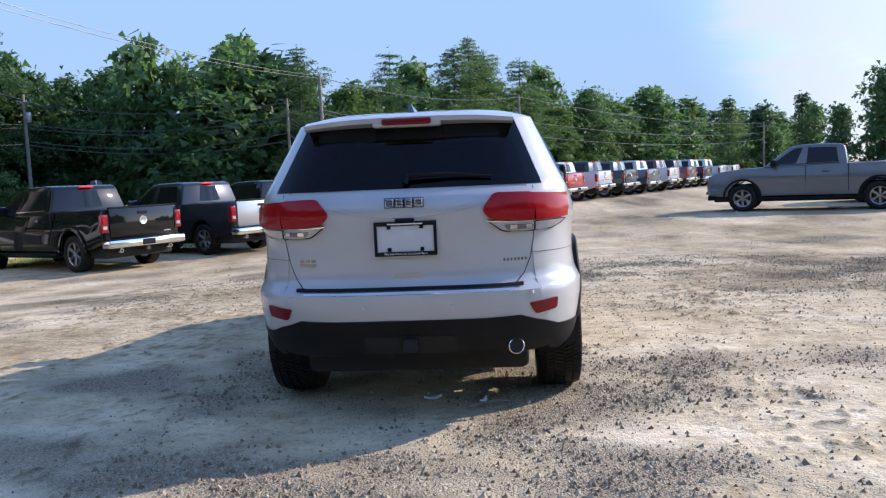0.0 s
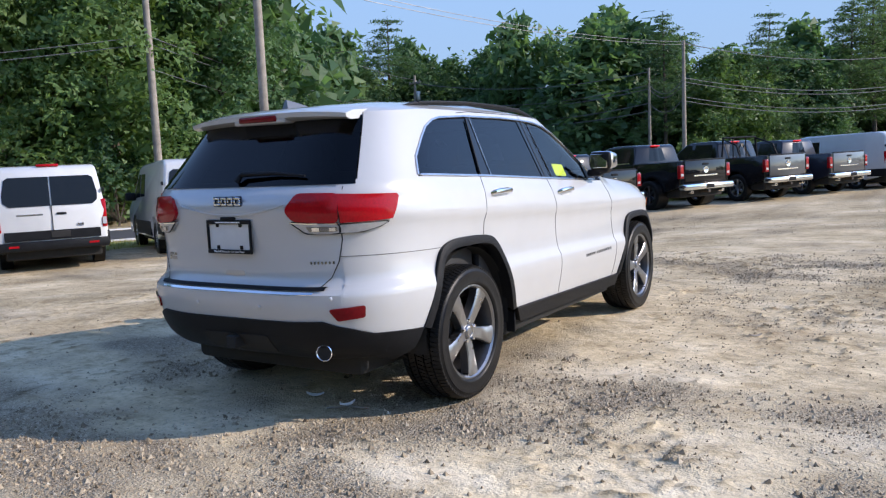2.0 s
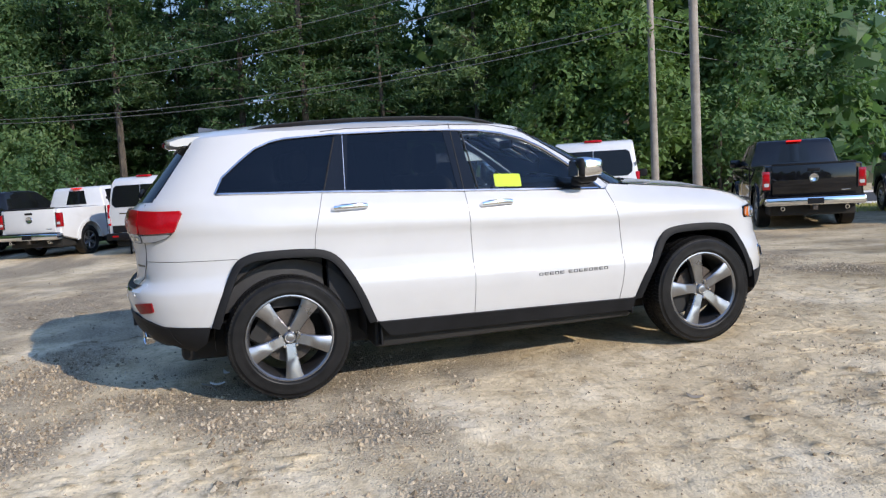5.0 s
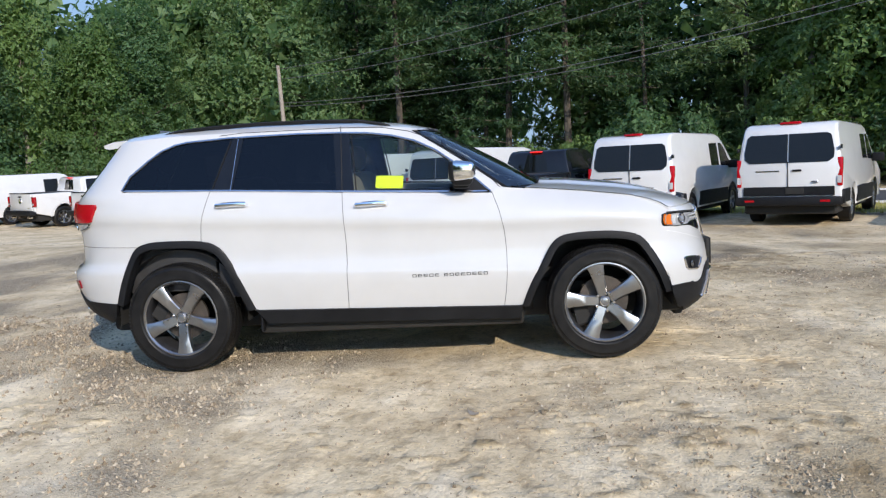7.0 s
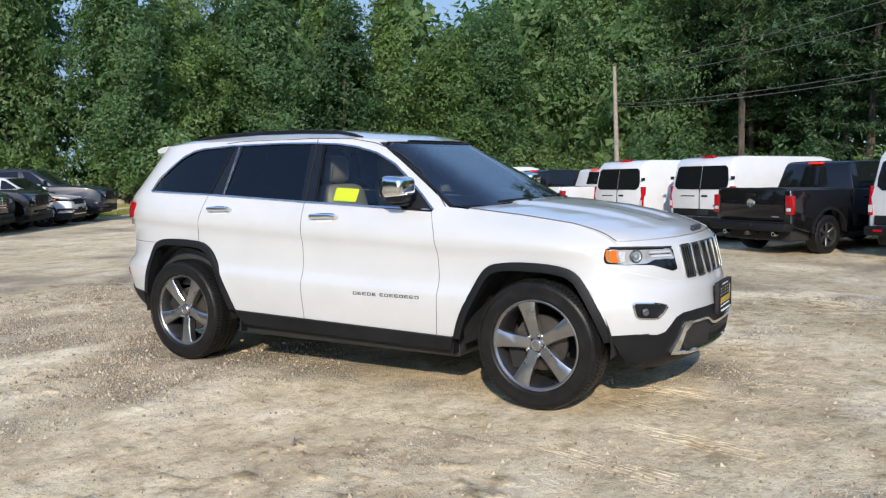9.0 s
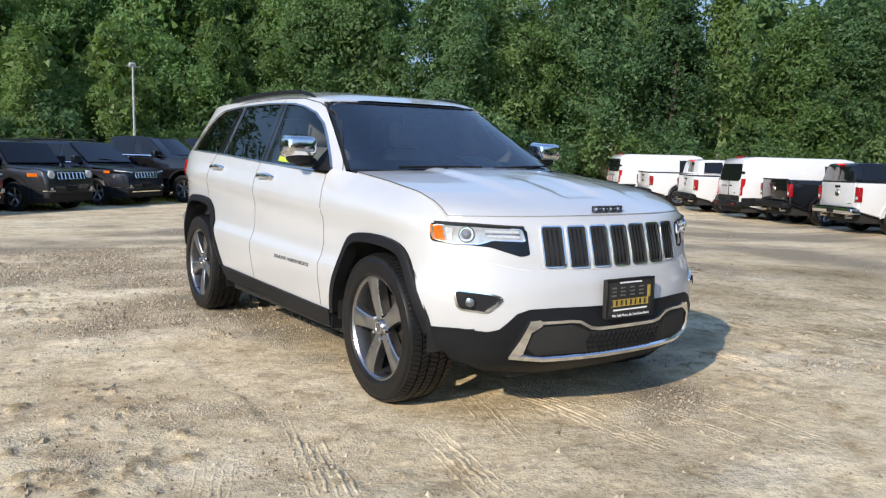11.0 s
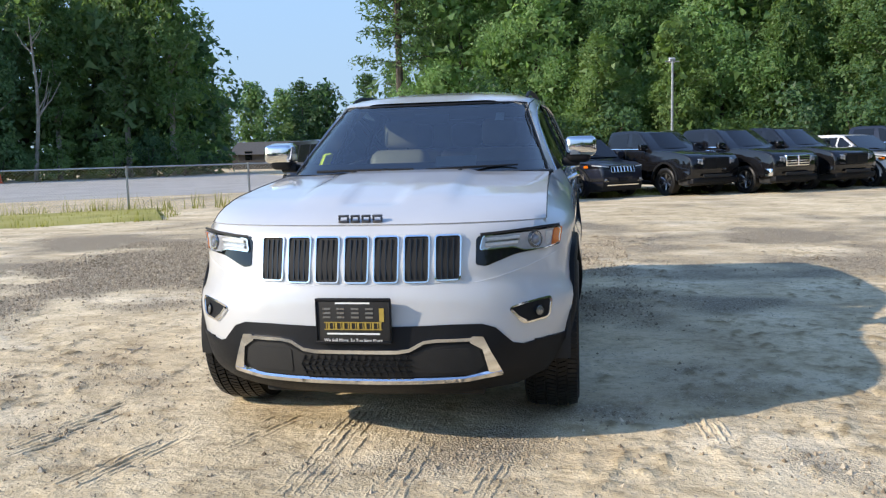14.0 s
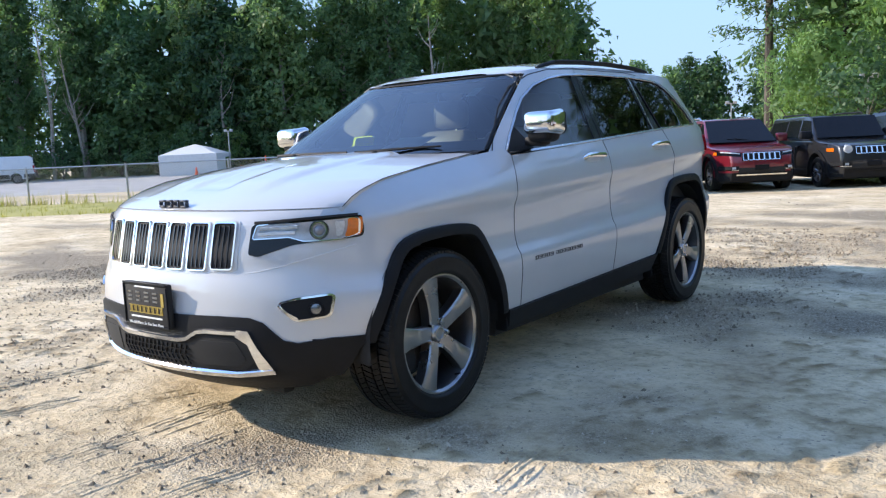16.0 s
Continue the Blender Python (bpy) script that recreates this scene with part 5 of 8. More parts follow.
    for i in range(slots):
        xc = (i - (slots - 1) / 2) * .118
        ring = [(xc - .05, gz + .01), (xc + .05, gz + .01), (xc + .05, gz + .165), (xc - .05, gz + .165)]
        frame_bm = bmesh.new()
        for (xa, z0), (xb, z1) in zip(ring, ring[1:] + ring[:1]):
            tube([(xa, skin_y(xa, z0) + .008, z0), (xb, skin_y(xb, z1) + .008, z1)], .012, 6, frame_bm)
        part("grille_frame", frame_bm, M["chrome"] if chrome else paint, g)
    return t


def off_roader(label, paint, nose_at, heading, group, size=1.0):
    """A boxy four-door with separate fenders, upright screen and slotted face."""
    h = radians(heading)
    face, rear = 2.12, -2.20
    off = (face + .24) * size
    t = thing("off_roader", label, "car", group, at=place_on(nose_at[0] - math.cos(h) * off, nose_at[1] - math.sin(h) * off, heading) @ Matrix.Scale(size, 4))
    ya, yb, r = -1.42, 1.52, .42
    part("tub", hull([(rear, .60), (rear, 1.22), (.78, 1.22), (.86, 1.10), (.90, .58), (.86, .50), (-.92, .50), (-1.0, .86), (-1.84, .86), (-1.92, .58)], .80, 1.0, lean=.06, soft=.03), paint, t)
    rings = []
    for y, w, z in ((.74, .76, 1.235), (1.1, .73, 1.235), (1.7, .68, 1.21), (2.02, .65, 1.175), (2.10, .63, 1.14)):
        rings.append([(-w, y, .72), (-w, y, z - .10), (-w + .05, y, z - .025), (-w * .62, y, z - .012), (-w * .52, y, z + .018), (w * .52, y, z + .018), (w * .62, y, z - .012), (w - .05, y, z - .025), (w, y, z - .10), (w, y, .72)])
    part("hood", from_rings(rings), paint, t)
    part("chassis", box((-.62, rear + .15, .32), (.62, face - .05, .72), .03, 1), M["underbody"], t)
    part("hard_top", hull([(rear + .01, 1.20), (rear + .05, 1.80), (rear + .16, 1.85), (.26, 1.85), (.40, 1.81), (.76, 1.20)], .79, 1.22, lean=.20, soft=.04), paint, t)
    for s in (-1, 1):
        for a, b, c, d in ((-.12, .62, .37, -.10), (-.98, -.20, -.18, -.96), (-2.06, -1.10, -1.08, -1.98)):
            part("side_window", side_glass(rounded([(a, 1.27), (b, 1.27), (c, 1.74), (d, 1.74)], .05), .79, 1.22, .20, s), M["glass_dark"], t)
        for y in (-.16, -1.04):
            part("door_seam", box((min(s * .79, s * .806), y - .008, .56), (max(s * .79, s * .806), y + .008, 1.22)), M["underbody"], t)
            part("door_handle", box((min(s * .79, s * .835), y + .06, 1.06), (max(s * .79, s * .835), y + .20, 1.10), .01, 1), M["plastic"], t)
            part("door_hinge", box((min(s * .79, s * .83), y + .80, .98), (max(s * .79, s * .83), y + .90, 1.03), .01, 1), paint, t)
        for path, x0 in (([(2.10, .84), (2.02, .98), (1.86, 1.05), (1.24, 1.06), (1.06, .98), (.94, .60)], .60), ([(-.90, .56), (-1.06, .92), (-1.22, 1.02), (-1.70, 1.02), (-1.86, .92), (-1.96, .60)], .76)):
            rr = []
            for y, z in path:
                rr.append([(s * x0, y, z), (s * .93, y, z - .02), (s * .955, y, z - .05), (s * .94, y, z - .09), (s * x0, y, z - .06)])
            part("fender_flare", from_rings(rr), paint, t)
        part("side_step", tube([(s * .84, -.95, .44), (s * .90, -.85, .42), (s * .90, .75, .42), (s * .84, .88, .44)], .045, 8), M["plastic"], t)
        lamp = moved(lathe([(-.05, .10), (.02, .108), (.03, .10), (.02, .088), (.0, .001)], 24, closed=False), Matrix.Translation((s * .52, face, 1.0)) @ pose(0, 0, 0, 0, 0, 90))
        hl = part("head_lamp", lamp, M["lamp_silver"], t)
        part("lamp_lens", moved(lathe([(.0, .084), (.025, .07), (.035, .03), (.037, .001)], 20, closed=False), Matrix.Translation((s * .52, face, 1.0)) @ pose(0, 0, 0, 0, 0, 90)), M["lamp_bowl"], hl)
        part("turn_lamp", box((min(s * .74, s * .90), 2.02, .905), (max(s * .74, s * .90), 2.09, .95), .01, 1), M["lens_clear"], t)
        part("side_marker", box((min(s * .90, s * .962), 1.90, .965), (max(s * .90, s * .962), 2.0, 1.0), .008, 1), M["amber"], t)
        fog = frame_ring(s * .70, .62, .17, .065, face + .245)
        fg = part("fog_trim", fog, M["chrome"], t)
        part("fog_lens", moved(lathe([(0, .05), (.01, .045), (.014, .001)], 16, closed=False), Matrix.Translation((s * .72, face + .235, .62)) @ pose(0, 0, 0, 0, 0, 90)), M["lens_clear"], fg)
        part("tail_lamp", box((min(s * .62, s * .78), rear - .03, .90), (max(s * .62, s * .78), rear + .05, 1.12), .02), M["tail_red"], t)
        part("tow_hook", tube([(s * .34, face + .16, .74), (s * .34, face + .27, .76), (s * .34, face + .27, .70)], .018, 6), M["underbody"], t)
        for y in (ya, yb):
            add_wheel(t, s * .80, y, r, .27, M["alloy"], 5)
        part("mirror", box((min(s * .82, s * 1.02), .44, 1.28), (max(s * .82, s * 1.02), .55, 1.47), .03), M["plastic"], t)
    part("windshield", cross_glass(.755, 1.27, .44, 1.77, .68, .62, 1, .014), M["glass_dark"], t)
    g = part("grille", box((-.64, face - .06, .74), (.64, face, 1.155), .04), paint, t)
    for i in range(7):
        x = (i - 3) * .108
        out = rounded([(x - .034, .83), (x + .034, .83), (x + .034, 1.10), (x - .034, 1.10)], .02)
        slot = part("grille_slot", slab(sorted_face([(a, face + .002, b) for a, b in out], (0, 1, 0)), .01), M["underbody"], g)
        part("slot_frame", closed_band([(a, b) for a, b in out], face + .003, .010), M["silver"], slot)
    part("front_bumper", box((-.92, face - .05, .50), (.92, face + .24, .73), .05), M["plastic"], t)
    part("skid_plate", box((-.45, face - .1, .40), (.45, face + .15, .52), .04), M["plastic"], t)
    part("spare_wheel", wheel_meshes(r, .26, M["alloy"], 5)[0], None, t).matrix_basis = pose(.12, rear - .16, .95, 0, 0, -90)
    part("hood_badge", box((-.09, face - .02, 1.165), (.09, face, 1.19), .004, 1), M["badge"], t)
    return t


def closed_band(outline, y, w, d=.012):
    """A thin raised loop along an outline in x and z."""
    cx, cz = sum(p[0] for p in outline) / len(outline), sum(p[1] for p in outline) / len(outline)
    rings = []
    for x, z in outline + outline[:1]:
        l = math.hypot(x - cx, z - cz)
        ix, iz = x - (x - cx) / l * w, z - (z - cz) / l * w
        rings.append([(x, y, z), (x, y + d, z), (ix, y + d, iz), (ix, y, iz)])
    return from_rings(rings, cap=False)


def frame_ring(x, z, w, h, y):
    return closed_band(rounded([(x - w, z - h), (x + w, z - h), (x + w, z + h), (x - w, z + h)], .03), y, .022, .014)


def rounded(pts, r, n=4):
    """A closed outline with its corners rounded."""
    out = []
    m = len(pts)
    for i in range(m):
        p, a, b = Vector(pts[i]), Vector(pts[i - 1]), Vector(pts[(i + 1) % m])
        k = min(r, (a - p).length * .45, (b - p).length * .45)
        s, e = p + (a - p).normalized() * k, p + (b - p).normalized() * k
        for j in range(n + 1):
            t = j / n
            q = s * (1 - t) ** 2 + p * 2 * t * (1 - t) + e * t * t
            out.append((q.x, q.y))
    return out


# ---- the row with its tails to the lot ----
ROW = "vehicles parked in the long row"


VAN = "white cargo van with dark rear windows and black bumper"
cargo_van(VAN, (-9.6, 6.12), 150, ROW, size=.95)
cargo_van(VAN, (-10.65, 3.30), 150, ROW, size=0.93)
pickup("black pickup truck with black wheels and closed tailgate", M["black"], (-10.95, .55), 150, ROW, size=0.9, bumper="plastic", rim="alloy_dark", front="plastic")
cargo_van(VAN, (-13.33, -.98), 150, ROW, size=0.91)
cargo_van(VAN, (-14.40, -3.25), 150, ROW, size=0.9)
pickup("white pickup truck with chrome rear bumper", M["van_white"], (-15.9, -5.9), 150, ROW, size=0.89)
pickup("black pickup truck with a plain black tailgate", M["black"], (-17.15, -8.45), 149, ROW, size=0.89, bumper="plastic", front="plastic")
cargo_van(VAN, (-17.9, -10.5), 149, ROW, size=0.89)
pickup("white pickup truck with dark bumper", M["van_white"], (-19.2, -13.2), 149, ROW, size=0.89, bumper="plastic")
pickup("white pickup truck with dark bumper", M["van_white"], (-20.25, -16.05), 149, ROW, size=0.89, bumper="plastic")
cargo_van("white cargo van with dark rear windows beside the grass", (-21.7, -19.05), 150, ROW, size=0.89)
pickup("black pickup truck with chrome rear bumper and twin exhausts", M["black"], (-6.89, 9.37), 150, ROW, size=0.925)
pickup("dark grey pickup truck with a bright silver tailgate", M["granite"], (-5.31, 12.26), 150, ROW, size=0.91, gate=M["silver"])
pickup("black pickup truck with chrome bumper", M["black"], (-4.25, 15.1), 150, ROW, size=0.9)
pickup("black heavy pickup truck with twin rear wheels", M["black"], (-2.60, 17.9), 150, ROW, size=0.96, tall=1.08, duals=True)
pickup("black heavy pickup truck with a headache rack", M["black"], (-.90, 20.8), 150, ROW, size=0.96, tall=1.08, rack=True, gate=M["grey"])
pickup("dark pickup truck with grey tailgate and chrome bumper", M["navy"], (.50, 23.5), 150, ROW, size=0.93, tall=1.05, gate=M["grey"])
cargo_van("white cargo van between pickups", (1.95, 25.9), 150, ROW, size=0.92)
pickup("bright red heavy pickup truck with a rack behind the cab", M["red"], (3.46, 28.4), 150, ROW, size=0.92, tall=1.08, rack=True)
pickup("white heavy pickup truck with a dark cab cap", M["van_white"], (5.03, 31.06), 150, ROW, size=0.92, tall=1.08)
pickup("dark grey pickup truck with chrome bumper", M["granite"], (6.6, 33.7), 150, ROW, size=0.92, tall=1.05)
pickup("grey pickup truck in the distant row", M["grey"], (8.16, 36.4), 150, ROW, size=0.92)
pickup("white pickup truck in the distant row", M["van_white"], (9.8, 39.2), 150, ROW, size=0.92, tall=1.05)
pickup("dark red pickup truck in the distant row", M["dark_red"], (11.4, 42.0), 150, ROW, size=0.92, tall=1.05)
pickup("navy blue pickup truck in the distant row", M["navy"], (13.0, 44.95), 150, ROW, size=0.92)
pickup("silver pickup truck in the distant row", M["silver"], (14.7, 47.8), 150, ROW, size=0.92)
pickup("white pickup truck in the distant row", M["van_white"], (16.3, 50.66), 150, ROW, size=0.92)
# ---- the grey truck across the lot ----
pickup("cement grey pickup truck with black wheel-arch flares, side on", M["cement"], (6.3, 16.9), 157, "trucks across the lot", size=.89, bumper="plastic", front="plastic", anchor="nose", lit=False)
pickup("cement grey pickup truck with a dark cab, side on", M["granite"], (10.4, 19.2), 157, "trucks across the lot", size=.92, bumper="plastic", front="plastic", anchor="nose", lit=False)
# ---- the row that faces the lot ----
FACE = "vehicles that face the lot"
off_roader("dark granite boxy four-wheel drive with seven-slot grille", M["granite"], (3.46, -11.5), 128, FACE, size=0.9)
suv("crimson sport utility with silver roof rails and chrome grille", M["crimson"], (1.74, -12.60), 126, FACE, size=0.9, rails="chrome")
suv("dark grey boxy small sport utility with round lamps", M["granite"], (-.10, -13.75), 126, FACE, size=0.88, L=4.3, boxy=.7, round_lamps=True, belt=1.12, hood=1.08, rails="plastic")
suv("navy sport utility with chrome grille and roof rails", M["navy"], (-2.02, -15.30), 126, FACE, size=0.88, L=4.8, W=.96, H=1.76, r=.38, rails="plastic", hood=1.06, belt=1.14)
pickup("black pickup truck with bright alloy wheels, nose to the lot", M["black"], (-4.37, -15.86), 126, FACE, size=0.89, anchor="nose", front="plastic")
pickup("black pickup truck with a broad chrome grille, nose to the lot", M["black"], (-6.44, -16.35), 126, FACE, size=0.89, anchor="nose")
pickup("black pickup truck with five-spoke wheels, nose to the lot", M["black"], (-8.16, -17.35), 126, FACE, size=0.89, anchor="nose", front="plastic")
suv("pearl white crossover with a black grille", M["van_white"], (-10.0, -18.4), 126, FACE, size=0.89, L=4.65, H=1.66, slots=0)
pickup("dark blue pickup truck at the row's end", M["navy"], (-11.9, -19.5), 127, FACE, size=0.89, anchor="nose", front="plastic")

# ---- the white sport utility: its skin as smooth functions ----
HALF = [(.20, .84), (.30, .890), (.40, .914), (.50, .934), (.60, .950), (.665, .951), (.685, .947), (.725, .923), (.80, .911), (.90, .908), (.965, .912), (.995, .927), (1.05, .921), (1.12, .902), (1.18, .872), (1.24, .842), (1.62, .672), (1.75, .61)]
NOSE = [(.20, 2.08), (.26, 2.20), (.31, 2.27), (.36, 2.30), (.46, 2.315), (.55, 2.310), (.62, 2.300), (.70, 2.290), (.75, 2.270), (.82, 2.262), (.94, 2.225), (.965, 2.212), (.985, 2.185), (1.1, 1.95), (1.3, 1.7)]
TAIL = [(.34, -2.20), (.40, -2.31), (.46, -2.37), (.52, -2.395), (.58, -2.41), (.66, -2.430), (.72, -2.432), (.74, -2.42), (.755, -2.375), (.80, -2.358), (.95, -2.362), (1.06, -2.375), (1.15, -2.388), (1.20, -2.375), (1.25, -2.315), (1.45, -2.15), (1.60, -2.03), (1.70, -1.95)]
SCREEN = [(1.10, 1.24), (1.17, 1.12), (1.30, .90), (1.45, .63), (1.60, .345), (1.70, .10)]
HOOD_EDGE = [(.70, 1.20), (.98, 1.168), (1.36, 1.127), (1.66, 1.086), (1.80, 1.050), (1.87, 1.022), (1.93, .985), (2.3, .95)]
BELT = [(-2.05, 1.29), (-1.84, 1.282), (-1.09, 1.248), (-.30, 1.203), (.74, 1.150), (1.1, 1.14)]
EAVES = [(-2.06, 1.625), (-1.5, 1.655), (-.5, 1.655), (.1, 1.635), (.36, 1.605)]


def eased(x, rows):
    """The table read with rounded corners."""
    d = 0.012
    return (table(x - d, rows) + 2 * table(x, rows) + table(x + d, rows)) / 4


def sheared(y, z):
    """The body lines climb a little towards the tail."""
    return z + .052 * (max(-2.0, min(.9, y)) + .3) * max(0.0, min(1.0, (z - .3) / .75))


def super_end(t, n):
    return max(0.0, 1 - max(0.0, min(1.0, t)) ** n) ** (1 / n)


def nose_fall(r):
    """How far the nose falls back, 0 to 1, at the share r of its half width: a long bow, then a tight corner."""
    return .31 * r ** 2.4 + .69 * (1 - super_end(r, 7.0))


NOSE_FALL = [nose_fall(k / 1500) for k in range(1501)]


def nose_share(d):
    """The share of the half width at which the nose has fallen back by d."""
    d = max(0.0, min(1.0, d))
    i = max(1, min(1500, bisect_in(NOSE_FALL, d)))
    a, b = NOSE_FALL[i - 1], NOSE_FALL[i]
    return (i - 1 + (d - a) / max(1e-9, b - a)) / 1500


def bisect_in(rows, d):
    lo, hi = 0, len(rows) - 1
    while lo < hi:
        mid = (lo + hi) // 2
        if rows[mid] < d:
            lo = mid + 1
        else:
            hi = mid
    return lo


def lower_x(y, z):
    a = eased(sheared(y, z), HALF)
    if y > 1.2:
        a *= nose_share(1 - (y - 1.2) / (eased(z, NOSE) - 1.2))
    elif y < -1.3:
        a *= super_end((y + 1.3) / (eased(z, TAIL) + 1.3), 3.7 + .9 * smooth_step(z, 1.18, 1.27))
    if y > .75:
        ze = table(y, HOOD_EDGE)
        q = max(0.0, min(1.0, (z - (ze - .17)) / .17)) ** 2.4
        a -= max(0.0, a - .785) * q * min(1, (y - .75) / .25)
    return a


SOFT = [(.20, .85), (.40, .918), (.55, .942), (.65, .946), (.80, .926), (.92, .921), (1.05, .920)]


def flare_x(y, z):
    """The half width that the arch mouldings follow, without the body's creases."""
    s = sheared(y, z)
    wide = sum(table(s + d, SOFT) for d in (-.06, -.03, 0, .03, .06)) / 5
    return lower_x(y, z) / eased(s, HALF) * wide


def upper_x(y, z):
    a = eased(sheared(y, z), HALF)
    if y > -.4:
        a *= super_end((y + .4) / (eased(z, SCREEN) + .4), 5.0)
    elif y < -1.3:
        a *= super_end((y + 1.3) / (eased(z, TAIL) + 1.3), 4.6)
    return a


def front_y(x, z):
    a = eased(sheared(2.0, z), HALF)
    return 1.2 + (eased(z, NOSE) - 1.2) * (1 - nose_fall(min(1.0, abs(x) / a)))


def rear_y(x, z):
    a = eased(sheared(-2.0, z), HALF)
    n = 3.7 + .9 * smooth_step(z, 1.18, 1.27)
    return -1.3 + (eased(z, TAIL) + 1.3) * super_end(abs(x) / a, n)


def screen_y(x, z):
    a = eased(sheared(.7, z), HALF)
    return -.4 + (eased(z, SCREEN) + .4) * super_end(abs(x) / a, 5.0)


def skin(raw, outward):
    """A map (u, v, off) -> point, off metres out from the raw surface."""
    def f(u, v, off=0.0):
        p = raw(u, v)
        if not off:
            return p
        e = .004
        n = (raw(u + e, v) - raw(u - e, v)).cross(raw(u, v + e) - raw(u, v - e))
        n.normalize()
        return p + n * (off if n.dot(Vector(outward)) > 0 else -off)
    return f


LOW = {s: skin(lambda y, z, s=s: Vector((s * lower_x(y, z), y, z)), (s, 0, 0)) for s in (-1, 1)}
MOULD = {s: skin(lambda y, z, s=s: Vector((s * flare_x(y, z), y, z)), (s, 0, 0)) for s in (-1, 1)}
UPP = {s: skin(lambda y, z, s=s: Vector((s * upper_x(y, z), y, z)), (s, 0, 0)) for s in (-1, 1)}
FRONT = skin(lambda x, z: Vector((x, front_y(x, z), z)), (0, 1, 0))
REAR = skin(lambda x, z: Vector((x, rear_y(x, z), z)), (0, -1, 0))
WIND = skin(lambda x, z: Vector((x, screen_y(x, z), z)), (0, 1, 1))


def clip_half(poly, axis, value, keep_less):
    out = []
    for i, p in enumerate(poly):
        q = poly[(i + 1) % len(poly)]
        a, b = p[axis] - value, q[axis] - value
        if not keep_less:
            a, b = -a, -b
        if a <= 0:
            out.append(p)
        if (a < 0 < b) or (b < 0 < a):
            t = a / (a - b)
            out.append((p[0] + (q[0] - p[0]) * t, p[1] + (q[1] - p[1]) * t))
    return out


def patch(f, poly, res=.04, off=0.0, depth=.012, out=None):
    """A piece of a skin inside a 2D outline, with an edge turned in by depth."""
    us, vs = [p[0] for p in poly], [p[1] for p in poly]
    bm = bmesh.new()
    known = {}

    def vert(p):
        k = (round(p[0], 5), round(p[1], 5))
        if k not in known:
            known[k] = bm.verts.new(f(k[0], k[1], off))
        return known[k]
    i0, i1 = math.floor(min(us) / res), math.ceil(max(us) / res)
    j0, j1 = math.floor(min(vs) / res), math.ceil(max(vs) / res)
    for i in range(i0, i1):
        col = clip_half(clip_half(poly, 0, i * res, False), 0, (i + 1) * res, True)
        if len(col) < 3:
            continue
        for j in range(j0, j1):
            cell = clip_half(clip_half(col, 1, j * res, False), 1, (j + 1) * res, True)
            ring = []
            for p in cell:
                v = vert(p)
                if not ring or (v is not ring[-1] and v is not ring[0]):
                    ring.append(v)
            if len(ring) > 2 and len(set(ring)) == len(ring):
                try:
                    bm.faces.new(ring)
                except ValueError:
                    pass
    c = f(sum(us) / len(us), sum(vs) / len(vs), 0.02) - f(sum(us) / len(us), sum(vs) / len(vs), 0)
    for face in bm.faces:
        face.normal_update()
        if face.normal.dot(c) < 0:
            face.normal_flip()
    if depth:
        rim = [e for e in bm.edges if len(e.link_faces) == 1]
        low = {}
        inv = {v: k for k, v in known.items()}
        for e in rim:
            pair = []
            for v in e.verts:
                if v not in low:
                    k = inv[v]
                    low[v] = bm.verts.new(f(k[0], k[1], off - depth))
                pair.append(v)
            a, b = pair
            try:
                bm.faces.new((a, b, low[b], low[a]))
            except ValueError:
                pass
        bm.normal_update()
    if out is not None:
        return join(out, bm)
    return bm


def ribbon(f, pts, width, proud=.004, base=0.0, closed=False, out=None):
    """A raised strip along a line on a skin; width may vary along it."""
    n = len(pts)
    rings = []
    for i in range(n):
        a = pts[(i - 1) % n] if closed or i else pts[0]
        b = pts[(i + 1) % n] if closed or i < n - 1 else pts[-1]
        d = Vector((b[0] - a[0], b[1] - a[1]))
        d.normalize()
        w = (width[i] if isinstance(width, (list, tuple)) else width) / 2
        px, pz = -d.y * w, d.x * w
        u, v = pts[i]
        rings.append([f(u - px, v - pz, base), f(u - px * .7, v - pz * .7, base + proud), f(u + px * .7, v + pz * .7, base + proud), f(u + px, v + pz, base)])
    if closed:
        rings.append(rings[0])
    bm = from_rings(rings, closed=False, cap=False)
    return bm if out is None else join(out, bm)


def refine(pts, step):
    out = []
    for a, b in zip(pts, pts[1:]):
        n = max(1, int(math.hypot(b[0] - a[0], b[1] - a[1]) / step))
        out += [(a[0] + (b[0] - a[0]) * k / n, a[1] + (b[1] - a[1]) * k / n) for k in range(n)]
    return out + [pts[-1]]


ARCH_R = [(-1.925, .50), (-1.88, .62), (-1.83, .74), (-1.765, .865), (-1.70, .91), (-1.58, .93), (-1.28, .92), (-1.15, .87), (-1.06, .75), (-.99, .61), (-.92, .43)]
ARCH_F = [(.92, .38), (.98, .53), (1.07, .69), (1.13, .79), (1.19, .84), (1.29, .86), (1.44, .865), (1.60, .855), (1.715, .82), (1.79, .73), (1.86, .61), (1.91, .49), (1.925, .44)]
DLO_TOP = [(-1.79, 1.385), (-1.67, 1.485), (-1.58, 1.55), (-1.48, 1.59), (-1.39, 1.606), (-1.1, 1.62), (-.61, 1.622), (-.33, 1.614), (-.10, 1.600), (.06, 1.575), (.22, 1.53), (.37, 1.455), (.48, 1.375), (.63, 1.255)]
DLO_BACK, DLO_FRONT = (-1.84, 1.290), (.74, 1.157)
DOOR_FRONT = [(.752, 1.150), (.795, 1.03), (.822, .90), (.832, .76), (.830, .62), (.818, .49), (.800, .385)]
DOOR_MID = [(-.272, 1.200), (-.263, 1.04), (-.258, .88), (-.256, .72), (-.259, .56), (-.266, .405)]
DOOR_BACK = [(-1.20, 1.255), (-1.245, 1.10), (-1.268, 1.0), (-1.275, .922)]


